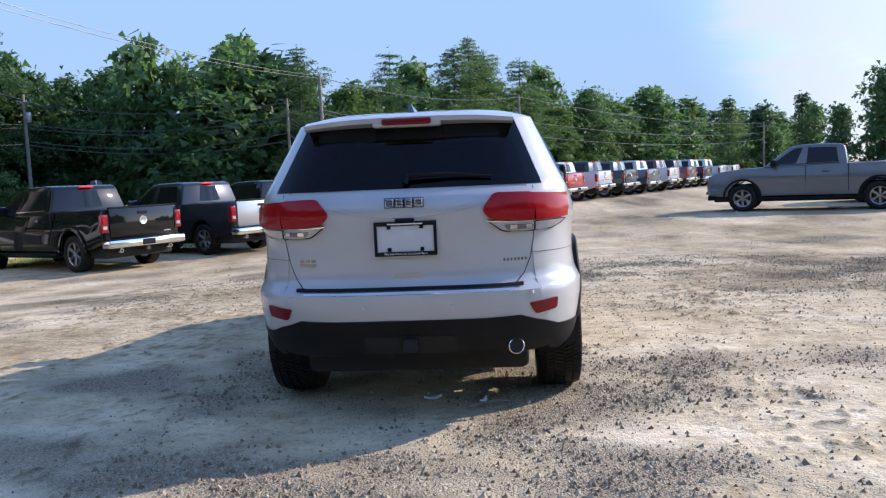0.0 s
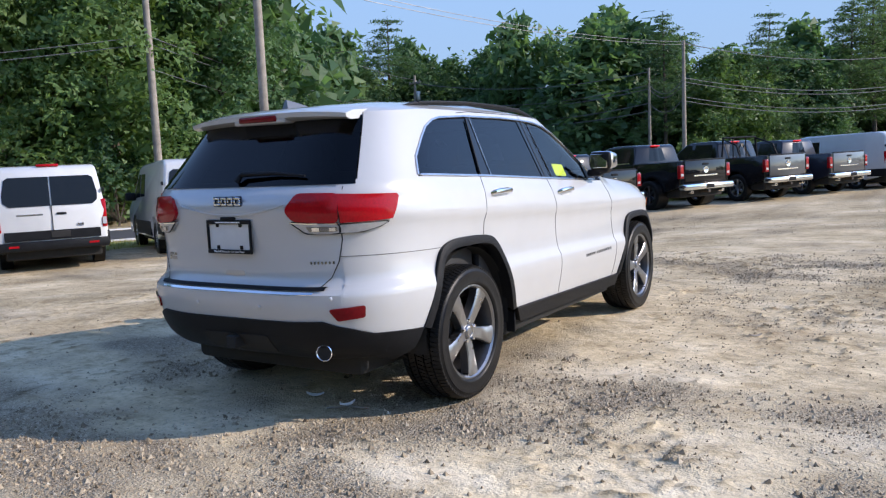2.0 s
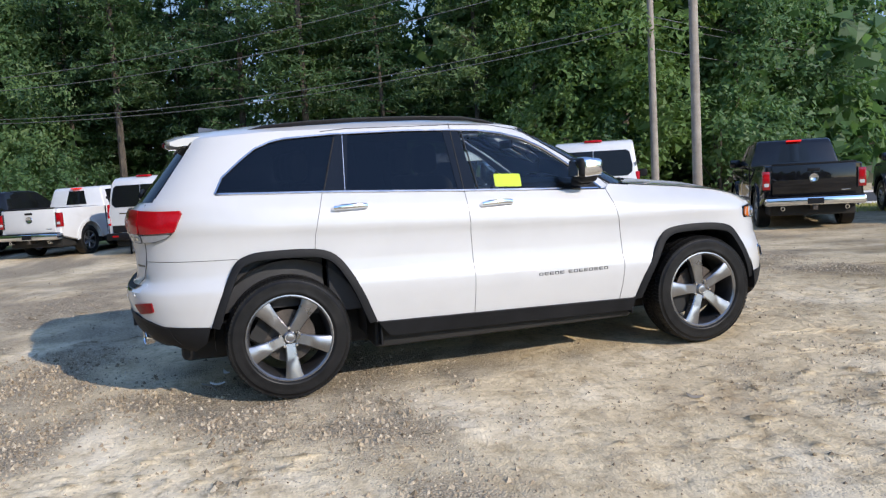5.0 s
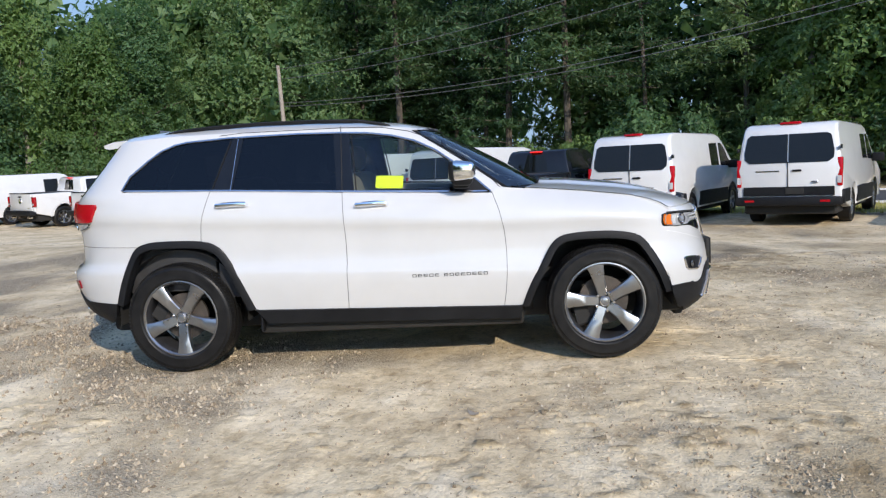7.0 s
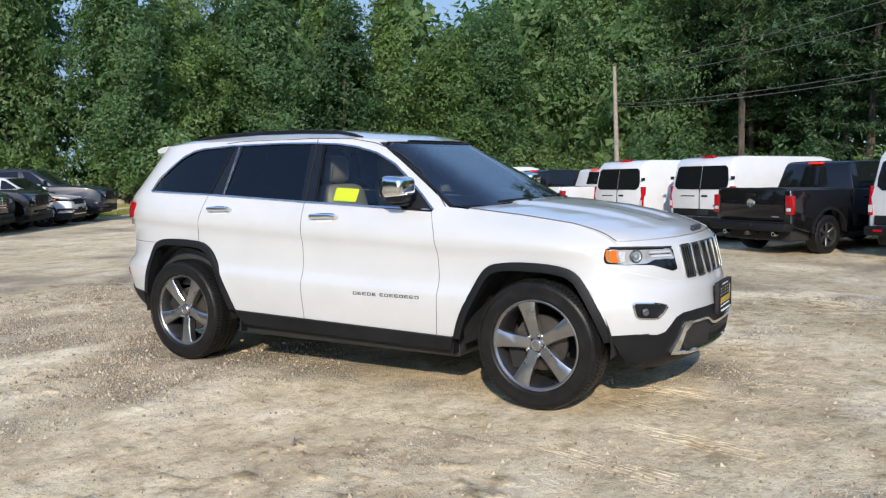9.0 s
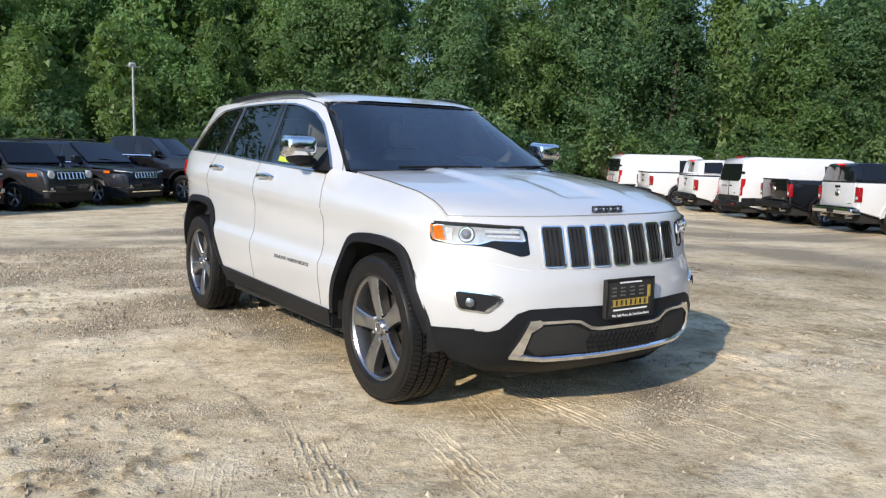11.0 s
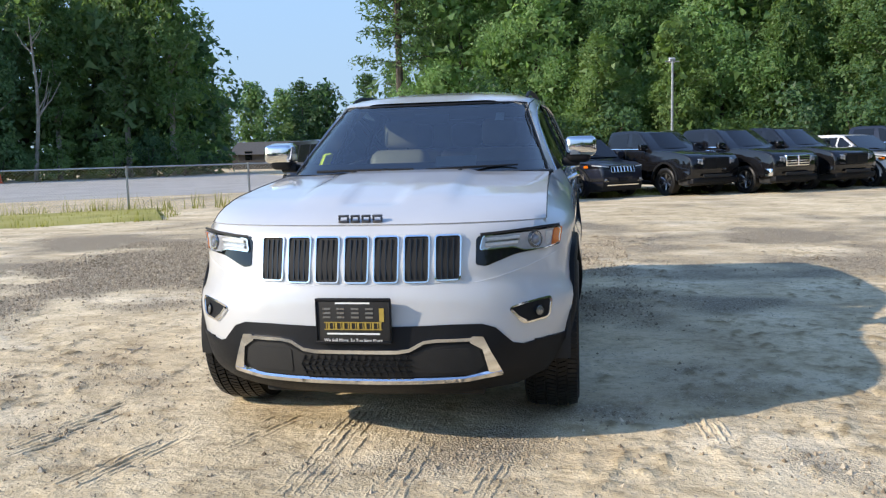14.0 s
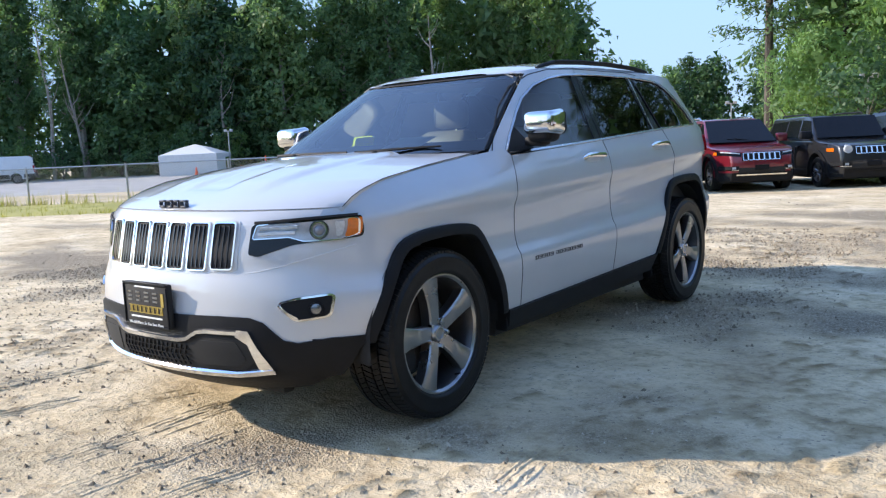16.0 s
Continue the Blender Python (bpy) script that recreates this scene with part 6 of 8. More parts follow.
def rear_rim(z, k):
    """Where the skin has drawn in to k of its half width, at the tail."""
    return -1.3 + (eased(z, TAIL) + 1.3) * super_end(k, 3.7 + .9 * smooth_step(z, 1.18, 1.27))


def front_rim(z, k):
    return 1.2 + (eased(z, NOSE) - 1.2) * (1 - nose_fall(k))


def inward(path, c, d):
    return [(y + (c[0] - y) / math.hypot(c[0] - y, c[1] - z) * d, z + (c[1] - z) / math.hypot(c[0] - y, c[1] - z) * d) for y, z in path]


def hero_wheel(parent, x, y):
    R, w = .387, .265
    h = w / 2
    prof = [(-h * .78, .262), (-h * .96, .278), (-h * .985, .288), (-h * .97, .294), (-h * .995, .325), (-h * .985, .345), (-h * .95, .348), (-h * .92, .360), (-h * .86, .370)]
    prof += [(-.10, R - .012), (.10, R - .012)]
    prof += [(h * .86, .370), (h * .92, .360), (h * .95, .348), (h * .985, .345), (h * .995, .325), (h * .97, .294), (h * .985, .288), (h * .96, .278), (h * .78, .262)]
    tyre = lathe(prof, 96)
    wh = part("wheel", tyre, M["rubber"], parent)
    verts, faces = [], []
    for k in range(92):
        for x0, x1, slant, tall in ((-.122, -.080, .02, .004), (-.070, -.032, -.035, .0), (-.022, .022, .03, .0), (.032, .070, -.035, .0), (.080, .122, .02, .004)):
            a0 = 2 * math.pi * (k + .25 * (x0 < 0)) / 92
            c = len(verts)
            for rr in (R - .016, R - .002):
                for bx, da in ((x0, 0), (x1, slant), (x1, slant + .054), (x0, .054)):
                    drop = .013 if abs(bx) > .1 else 0
                    verts.append((bx, (rr - drop) * math.cos(a0 + da), (rr - drop) * math.sin(a0 + da)))
            faces += [(c + 4, c + 5, c + 6, c + 7), (c, c + 1, c + 5, c + 4), (c + 1, c + 2, c + 6, c + 5), (c + 2, c + 3, c + 7, c + 6), (c + 3, c, c + 4, c + 7)]
    part("tread", mesh_of("tread", verts, faces, M["rubber"]), None, wh)
    wh.matrix_basis = pose(x, y, R - .004, 13 if y > 0 else -34, 0, 0 if x > 0 else 180)
    barrel = lathe([(h * .76, .268), (h * .86, .270), (h * .88, .262), (h * .80, .252), (h * .30, .240), (-h * .7, .236), (-h * .8, .266)], 48, closed=False)
    part("rim", barrel, M["alloy_dark"], wh)
    lip = lathe([(h * .80, .252), (h * .885, .262), (h * .875, .270), (h * .78, .268)], 48)
    part("rim_lip", lip, M["alloy"], wh)
    for k in range(5):
        a = 2 * math.pi * k / 5
        rows = [(.040, .034, .088), (.075, .034, .094), (.12, .036, .101), (.17, .041, .107), (.22, .049, .111), (.257, .060, .110)]
        top, low = [], []
        rings = []
        for r, hw, xf in rows:
            rings.append([(xf - .058, -hw * .92, r), (xf - .007, -hw, r), (xf, -hw * .80, r), (xf, hw * .80, r), (xf - .007, hw, r), (xf - .058, hw * .92, r)])
        sp = moved(from_rings(rings), Matrix.Rotation(a, 4, "X"))
        part("spoke", sp, M["alloy"], wh)
        nut = lathe([(.086, .001), (.103, .001), (.103, .009), (.08, .011)], 6, closed=False)
        part("lug_nut", moved(nut, Matrix.Translation((0, .062 * math.sin(a + .63), .062 * math.cos(a + .63)))), M["chrome"], wh)
    part("centre_cap", lathe([(.05, .044), (.088, .040), (.098, .032), (.101, .026), (.101, .001)], 24, closed=False), M["alloy"], wh)
    part("cap_ring", lathe([(.097, .031), (.104, .031), (.104, .027), (.097, .027)], 24), M["chrome"], wh)
    part("brake_disc", lathe([(.02, .001), (.02, .165), (.0, .165), (.0, .001)], 32, closed=False), M["steel_dark"], wh)
    cal = box((.0, -.13, -.12), (.035, -.20, .05), .012)
    part("brake_caliper", cal, M["underbody"], wh)
    part("valve_stem", tube([(h * .7, .06, -.235), (h * .95, .06, -.228)], .004, 6), M["rubber"], wh)


def text_mesh(words, size, depth=.001):
    c = bpy.data.curves.new("writing", "FONT")
    c.body, c.size, c.extrude, c.align_x, c.resolution_u = words, size, depth, "CENTER", 2
    ob = bpy.data.objects.new("writing", c)
    scene.collection.objects.link(ob)
    me = bpy.data.meshes.new_from_object(ob.evaluated_get(bpy.context.evaluated_depsgraph_get()))
    bpy.data.objects.remove(ob)
    me.name = "writing"
    return me


def word_blocks(f, u0, u1, v0, v1, count, base, proud, out=None, gap=.25, lean=0.0):
    """A row of plain blocks where a maker's word stands."""
    bm = bmesh.new()
    w = (u1 - u0) / count
    for i in range(count):
        a, b = u0 + w * (i + gap / 2), u0 + w * (i + 1 - gap / 2)
        patch(f, [(a, v0), (b, v0), (b + lean, v1), (a + lean, v1)], .06, base + proud, proud, bm)
    return bm


def name_strokes(f, u0, u1, v0, v1, first):
    """Two words of small plain letter shapes where a model name stands: one mesh for each."""
    w = (u1 - u0) / 13.6
    out = []
    for i in range(13):
        a = u0 + w * (i + (.6 if i >= first else 0))
        b = a + w * .72
        m = (v0 + v1) / 2
        rows = [(a, b, v0, v0 + .0034), (a, b, v1 - .0034, v1), (a, a + .0045, v0, v1)]
        rows.append((a, b, m - .0015, m + .0015) if i % 3 else (b - .0045, b, v0, v1))
        bm = bmesh.new()
        for p, q, c, d in rows:
            patch(f, [(p, c), (q, c), (q, d), (p, d)], .06, .003, .003, bm)
        out.append(bm)
    return out


def build_hero():
    t = thing("white_suv", "white sport utility with black cladding and five-spoke alloy wheels", "car")
    W, B = M["white"], M["plastic"]
    KR, KF = .72, .80
    for s in (-1, 1):
        low, upp = LOW[s], UPP[s]
        sill = lambda y: table(y, [(-.93, .42), (.94, .38)])
        belt_pts = lambda a, b: [(y, table(y, BELT)) for y in levels(a, b, .1)]
        # doors, fender, quarter panel
        fd = belt_pts(-.272, .752)[:-1] + DOOR_FRONT + [(y, sill(y)) for y in levels(.78, -.268, .2)] + DOOR_MID[::-1][1:-1]
        door = part("front_door", patch(low, fd, .024), W, t)
        rd = belt_pts(-1.20, -.272)[:-1] + DOOR_MID + [(y, sill(y)) for y in levels(-.3, -.92, .2)] + inward(ARCH_R[::-1][:4], (-1.45, .4), .02) + DOOR_BACK[::-1][:-1]
        rdoor = part("rear_door", patch(low, rd, .024), W, t)
        zs = levels(.50, 1.285)
        q = [(rear_rim(z, KR), z) for z in zs] + belt_pts(-1.98, -1.20)[:-1] + DOOR_BACK + inward(ARCH_R[:7][::-1], (-1.45, .4), .02)
        part("rear_quarter_panel", patch(low, q, .024), W, t)
        zf = levels(.46, .985)
        edge = [(y, table(y, HOOD_EDGE) - .004) for y in levels(.80, 1.925, .05)]
        ff = DOOR_FRONT[::-1] + [(.78, table(.78, BELT) + .03)] + edge + [(front_rim(z, KF), z) for z in zf[::-1]] + inward(ARCH_F[::-1], (1.4575, .4), .02)
        part("front_fender", patch(low, ff, .03), W, t)
        # seams
        for path, f in ((DOOR_FRONT, low), (DOOR_MID, low), (DOOR_BACK, low)):
            part("door_gap", ribbon(f, refine(path, .03), .004, .0022), M["seam"], t)
        part("fuel_seam", ribbon(low, refine([(-2.27, .905), (-1.74, .895)], .03), .003, .0025), M["lamp_bowl"], t)
        # pillars and roof frame above the belt
        zu = levels(1.16, 1.605, .03)
        wind_edge = [(screen_y(.915 * eased(sheared(.7, z), HALF), z), z) for z in zu]
        zr = levels(1.625, 1.285, .03)
        back_edge = [(rear_rim(z, .822), z) for z in zr]
        eaves = [(y, table(y, EAVES)) for y in levels(.30, -1.93, .08)]
        frame_poly = [DLO_FRONT, (.80, 1.145), (.95, 1.15)] + wind_edge + eaves + back_edge + [(-1.98, 1.278), (-1.84, 1.275), DLO_BACK] + DLO_TOP
        part("roof_pillar", patch(upp, frame_poly, .03, depth=.02), W, t)
        # glass
        top = lambda a, b: [p for p in DLO_TOP if a < p[0] < b]
        bottom = lambda a, b: [(y, table(y, BELT) + .006) for y in levels(a, b, .15)]
        part("quarter_window", patch(upp, [DLO_BACK] + top(-1.80, -1.06) + [(-1.055, 1.618)] + bottom(-1.19, -1.80), .05, -.006, .004), M["glass_privacy"], t)
        part("door_window", patch(upp, [(-.99, 1.62)] + top(-.99, -.34) + [(-.335, 1.613)] + bottom(-.305, -1.05), .05, -.006, .004), M["glass_privacy"], rdoor)
        part("door_window", patch(upp, [(-.245, 1.608)] + top(-.24, .7) + [DLO_FRONT] + bottom(.70, -.20), .05, -.006, .004), M["glass_side"], door)
        part("pillar_cover", patch(upp, [(-1.062, 1.62), (-.985, 1.622), (-1.045, 1.25), (-1.195, 1.258)], .05, -.002, .01), M["glass_dark"], t)
        part("pillar_cover", patch(upp, [(-.345, 1.614), (-.235, 1.61), (-.19, 1.205), (-.312, 1.212)], .05, -.002, .01), M["glass_dark"], t)
        part("door_gap", ribbon(upp, refine([(-.295, 1.655), (-.29, 1.60), (-.272, 1.20)], .05), .006, .001), M["underbody"], t)
        part("window_divider", ribbon(upp, refine([(-1.022, 1.61), (-1.056, 1.255)], .05), .006, .004), M["trim_chrome"], t)
        part("window_divider", ribbon(upp, refine([(-1.075, 1.60), (-1.19, 1.258)], .05), .010, .005), B, t)
        part("window_divider", ribbon(upp, refine([(-.215, 1.59), (-.175, 1.21)], .05), .010, .005), B, t)
        loop = [DLO_BACK] + DLO_TOP + [DLO_FRONT] + [(y, table(y, BELT) + .008) for y in levels(.70, -1.80, .1)]
        part("chrome_trim", ribbon(upp, loop, .014, .007, closed=True), M["trim_chrome"], t)
        part("door_gap", ribbon(upp, refine([(-1.16, 1.640), (-1.0, 1.652), (-.30, 1.648), (0, 1.634), (.18, 1.60), (.36, 1.53), (.55, 1.41), (.72, 1.27), (.82, 1.165)], .05), .005, .001), M["underbody"], t)
        part("mirror_sail", patch(upp, [(.50, 1.175), (.735, 1.162), (.63, 1.25), (.565, 1.30)], .05, .002, .01), B, t)
        # sill and flares
        part("sill", patch(low, [(-.92, .43)] + [(y, sill(y) + .004) for y in levels(-.9, .9, .2)] + [(.925, .39), (.90, .30), (-.84, .325)], .05, .016, .06), B, t)
        for path, c in ((ARCH_R, (-1.45, .36)), (ARCH_F, (1.4575, .36))):
            fine = [(p.x, p.y) for p in curve([(*p, 0) for p in path], 3)]
            inner = inward(fine, c, .050)
            rings = []
            for o, i in zip(fine, inner):
                mould = MOULD[s]
                rings.append([mould(*o, -.02), mould(*o, .007), mould((o[0] * .7 + i[0] * .3), (o[1] * .7 + i[1] * .3), .014), mould(*i, .012), mould(*i, -.06)])
            part("wheel_arch_flare", from_rings(rings, closed=False, cap=False), B, t)
            liner = from_rings([[(s * .52, c[0] + .465 * math.cos(a), .40 + .465 * math.sin(a)), (s * .90, c[0] + .465 * math.cos(a), .40 + .465 * math.sin(a))] for a in levels(-.12, math.pi + .12, .12)], closed=False, cap=False)
            part("wheel_well", liner, M["underbody"], t)
            part("well_wall", box((min(s * .50, s * .54), c[0] - .47, .30), (max(s * .50, s * .54), c[0] + .47, .9)), M["underbody"], t)
        part("mud_flap", box((min(s * .74, s * .90), -.90, .26), (max(s * .74, s * .90), -.885, .40), .004, 1), B, t)
        part("mud_flap", box((min(s * .74, s * .90), .90, .27), (max(s * .74, s * .90), .915, .40), .004, 1), B, t)
        # handles
        for y, z, host in ((-.07, 1.108, door), (-1.04, 1.152, rdoor)):
            cup = patch(low, rounded([(y - .075, z - .028), (y + .075, z - .028), (y + .075, z + .026), (y - .075, z + .026)], .026), .03, -.004 + .006, .004)
            part("handle_cup", cup, M["van_white"], host)
            hb = tube([low(y - .108, z, -.004), low(y - .100, z, .024), low(y - .055, z, .033), low(y + .055, z, .033), low(y + .100, z, .024), low(y + .108, z, -.004)], [.012, .014, .015, .015, .014, .012], 8)
            for v in hb.verts:
                v.co.z = z + (v.co.z - z) * 1.15
            part("door_handle", hb, M["chrome"], host, "bright chrome handle")
        for letter in name_strokes(low, .19, .71, .610, .630, 5 if s > 0 else 8):
            part("name_letter", letter, M["alloy_dark"], door)
        # mirror
        mz, my = 1.295, .545
        arm = box((min(s * .84, s * .95), my - .05, mz - .105), (max(s * .84, s * .95), my + .06, mz - .05), .02)
        mir = part("door_mirror", arm, B, t)
        lo_ = box((min(s * .87, s * 1.012), my - .055, mz - .085), (max(s * .87, s * 1.012), my + .085, mz + .02), .035, 3)
        part("mirror_base", lo_, B, mir)
        cap = box((min(s * .86, s * 1.045), my - .052, mz - .05), (max(s * .86, s * 1.045), my + .105, mz + .085), .034, 4)
        part("mirror_shell", box((min(s * .866, s * 1.040), my - .070, mz - .050), (max(s * .866, s * 1.040), my + .0, mz + .080), .03, 3), B, mir)
        for v in cap.verts:
            if v.co.y > my + .03:
                v.co.z = mz + (v.co.z - mz) * .86
        part("mirror_cap", cap, M["chrome"], mir, "polished chrome cap")
        part("mirror_glass", moved(box((-.066, -.004, -.052), (.066, .004, .052), .003, 1), Matrix.Translation((s * .950, my - .070, mz + .012)) @ pose(0, 0, 0, -5, 0, s * 4)), M["chrome"], mir)
        # lamps at the tail
        red_in = rounded([(s * .395, 1.140), (s * .455, 1.214), (s * .661, 1.214), (s * .661, 1.078), (s * .44, 1.088)], .028, 5)
        clear_in = rounded([(s * .420, 1.086), (s * .661, 1.074), (s * .661, 1.022), (s * .50, 1.026)], .018)
        tl = part("tail_lamp", patch(REAR, red_in, .03, .020, .03), M["tail_red"], t)
        part("reverse_lamp", patch(REAR, clear_in, .03, .017, .03), M["lamp_silver"], tl)
        part("lamp_outline", ribbon(REAR, clear_in, .007, .004, .015, closed=True), M["plastic"], tl)
        part("lamp_cell", patch(REAR, rounded([(s * .505, 1.062), (s * .650, 1.060), (s * .650, 1.034), (s * .52, 1.034)], .006), .03, .019, .004), M["lamp_bowl"], tl)
        red_out = [(rear_rim(z, .722), z) for z in levels(1.078, 1.212, .03)] + [(-2.045, 1.206), (-2.035, 1.19), (-2.085, 1.085)]
        clear_out = [(rear_rim(z, .722), z) for z in levels(1.024, 1.070, .02)] + [(-2.10, 1.074), (-2.13, 1.05), (-2.20, 1.026)]
        tl2 = part("tail_lamp", patch(low, red_out, .025, .018, .03), M["tail_red"], t)
        part("turn_lamp", patch(low, clear_out, .025, .015, .03), M["lamp_silver"], tl2)
        part("lamp_outline", ribbon(low, clear_out, .006, .003, .014, closed=True), M["plastic"], tl2)
        part("lamp_bar", ribbon(REAR, [(s * .42, 1.083), (s * .52, 1.077), (s * .655, 1.075)], .008, .004, .017), M["chrome"], tl)
        part("lamp_cell", patch(REAR, [(s * .535, 1.038), (s * .570, 1.038), (s * .570, 1.058), (s * .535, 1.058)], .03, .022, .004), M["chrome"], tl)
        part("lamp_cell", patch(REAR, [(s * .615, 1.038), (s * .642, 1.038), (s * .642, 1.058), (s * .615, 1.058)], .03, .022, .004), M["chrome"], tl)
        part("rear_reflector", patch(REAR, rounded([(s * .625, .650), (s * .775, .665), (s * .765, .605), (s * .655, .590)], .012), .03, .010, .02), M["dark_lens"], t)
        part("parking_sensor", lathe_on(REAR, s * .64, .705, .010), M["van_white"], t)
        part("parking_sensor", lathe_on(REAR, s * .23, .655, .010), M["van_white"], t)
        # lamps at the nose
        hl = rounded([(s * .857, .955), (s * .525, .938), (s * .505, .925), (s * .505, .815), (s * .545, .806), (s * .67, .850), (s * .852, .868)], .012)
        lamp = part("head_lamp", patch(FRONT, hl, .025, .003, .02), M["glass_dark"], t)
        inner = rounded([(s * .850, .946), (s * .530, .930), (s * .518, .874), (s * .655, .880), (s * .700, .862), (s * .790, .862), (s * .842, .878)], .012)
        part("lamp_reflector", patch(FRONT, inner, .025, .006, .006), M["lamp_silver"], lamp)
        part("lamp_bezel", ribbon(FRONT, inner, .006, .005, .006, closed=True), M["chrome"], lamp)
        ball = bmesh.new()
        bmesh.ops.create_uvsphere(ball, u_segments=20, v_segments=12, radius=.022)
        part("projector_lens", moved(ball, Matrix.Translation(FRONT(s * .745, .904, .003))), M["lens_grey"], lamp)
        part("projector_ring", ring_on(FRONT, s * .745, .905, .034, .006, .013), M["chrome"], lamp)
        part("projector_well", ring_on(FRONT, s * .745, .905, .040, .006, .008), M["lamp_bowl"], lamp)
        part("light_strip", ribbon(FRONT, [(s * .545, .916), (s * .680, .922)], .014, .006, .008), M["lens_clear"], lamp)
        part("light_strip", ribbon(FRONT, [(s * .540, .893), (s * .672, .898)], .014, .006, .008), M["lens_clear"], lamp)
        part("lamp_divider", ribbon(FRONT, [(s * .540, .905), (s * .680, .910)], .005, .004, .007), M["lamp_bowl"], lamp)
        part("lamp_brow", ribbon(FRONT, [(s * .520, .940), (s * .60, .944), (s * .72, .951), (s * .845, .957)], .010, .006, .006), M["underbody"], lamp)
        part("lamp_wing", patch(FRONT, rounded([(s * .790, .936), (s * .816, .938), (s * .806, .878), (s * .792, .876)], .006), .02, .009, .006), M["lens_clear"], lamp)
        part("turn_lamp", patch(FRONT, rounded([(s * .824, .944), (s * .857, .947), (s * .846, .878), (s * .812, .872)], .006), .02, .011, .012), M["amber"], lamp, "orange side marker lens")
        fog = rounded([(s * .638, .622), (s * .700, .640), (s * .816, .652), (s * .806, .566), (s * .700, .552)], .022, 5)
        fl = part("fog_lamp", patch(FRONT, fog, .025, .004, .01), B, t)
        part("fog_trim", ribbon(FRONT, fog, .011, .007, closed=True), M["chrome"], fl)
        part("fog_brow", ribbon(FRONT, [(s * .646, .617), (s * .672, .586), (s * .708, .561)], .014, .010, .004), M["chrome"], fl)
        part("fog_lens", lathe_on(FRONT, s * .765, .598, .022), M["lamp_bowl"], fl)
        part("fog_ring", ring_on(FRONT, s * .765, .598, .028, .005, .008), M["plastic"], fl)
        # roof rail
        xr = lambda y: s * .60
        rail = tube([(xr(0), -1.62, 1.662), (xr(0), -1.50, 1.688), (xr(0), -1.30, 1.700), (xr(0), -.9, 1.709), (xr(0), -.5, 1.703), (xr(0), -.15, 1.686), (xr(0), -.02, 1.662), (xr(0), .05, 1.640)], [.010, .013, .014, .014, .014, .013, .012, .010], 8)
        rl = part("roof_rail", rail, M["plastic"], t)
        part("rail_trim", tube([(s * .608, -1.45, 1.697), (s * .608, -1.25, 1.709), (s * .608, -.9, 1.717), (s * .608, -.5, 1.711), (s * .608, -.17, 1.695)], .008, 6), M["plastic"], rl)

    # ---- nose ----
    zf = levels(.44, .985)
    half = lambda z, k: k * eased(sheared(2.0, z), HALF)
    nose = [(half(z, KF + .005), z) for z in zf] + [(-half(z, KF + .005), z) for z in zf[::-1]]
    part("front_bumper", patch(FRONT, nose, .03, depth=.0), W, t)
    for s in (-1, 1):
        part("bumper_crease", ribbon(FRONT, [(s * x, .742 + .10 * ((x - .5) / .35) ** 1.4) for x in levels(.50, .84, .04)], .005, .0015), M["van_white"], t)
    cut = [(.885, .47), (.80, .475), (.70, .462), (.655, .475), (.585, .548), (.53, .568), (.40, .572), (0, .566)]
    cut = cut + [(-x, z) for x, z in cut[::-1][1:]]
    low_edge = [(-.80, .33), (-.66, .262), (-.40, .238), (.40, .238), (.66, .262), (.80, .33)]
    lb = part("lower_bumper", patch(FRONT, cut + low_edge, .03, .008, .03), B, t)
    for s in (-1, 1):
        side_low = [(front_rim(z, .80), z) for z in levels(.30, .475, .03)] + [(1.925, .455), (1.935, .40), (1.97, .31)]
        part("bumper_side", patch(LOW[s], side_low, .03, .006, .03), B, lb)
        side_trim = [(s * .605, .350), (s * .548, .362), (s * .526, .462), (s * .476, .493), (s * .485, .520), (s * .530, .516)]
        part("chrome_trim", patch(FRONT, side_trim, .03, .020, .02), M["chrome"], lb)
    top_line = [(.49, .506), (.34, .508), (.29, .502), (.23, .470), (.18, .464), (-.18, .464), (-.23, .470), (-.29, .502), (-.34, .508), (-.49, .506)]
    part("chrome_trim", ribbon(FRONT, refine(top_line, .05), .020, .012, .008), M["chrome"], lb)
    part("chrome_trim", ribbon(FRONT, refine([(.60, .352), (.45, .334), (-.45, .334), (-.60, .352)], .05), .026, .014, .008), M["chrome"], lb)
    intake = [(.51, .485), (.33, .490), (.23, .45), (-.23, .45), (-.33, .490), (-.51, .485), (-.535, .39), (-.49, .352), (.49, .352), (.535, .39)]
    # Flat panel without an opening; its black stands for the recess's shade.
    it = part("lower_intake", patch(FRONT, intake, .03, .010, .006), M["underbody"], lb)
    mesh_bm = bmesh.new()
    for i in range(16):
        x = -.225 + i * .03
        ribbon(FRONT, [(x, .36), (x + .02, .405), (x, .445)], .006, .006, .010, out=mesh_bm)
    for z in (.375, .40, .425):
        ribbon(FRONT, [(x, z) for x in levels(-.24, .24, .06)], .005, .006, .010, out=mesh_bm)
    part("intake_mesh", mesh_bm, B, it)
    for s in (-1, 1):
        # Blanks in the same black, shade by colour and not by depth.
        part("intake_blank", patch(FRONT, rounded([(s * .29, .47), (s * .475, .468), (s * .505, .40), (s * .47, .368), (s * .29, .368)], .015), .03, .013, .006), M["underbody"], it)
    # grille of seven slots
    gr = part("grille", patch(FRONT, rounded([(-.462, .752), (-.25, .738), (.25, .738), (.462, .752), (.455, .952), (-.455, .952)], .02), .03, .002, .004), W, t)
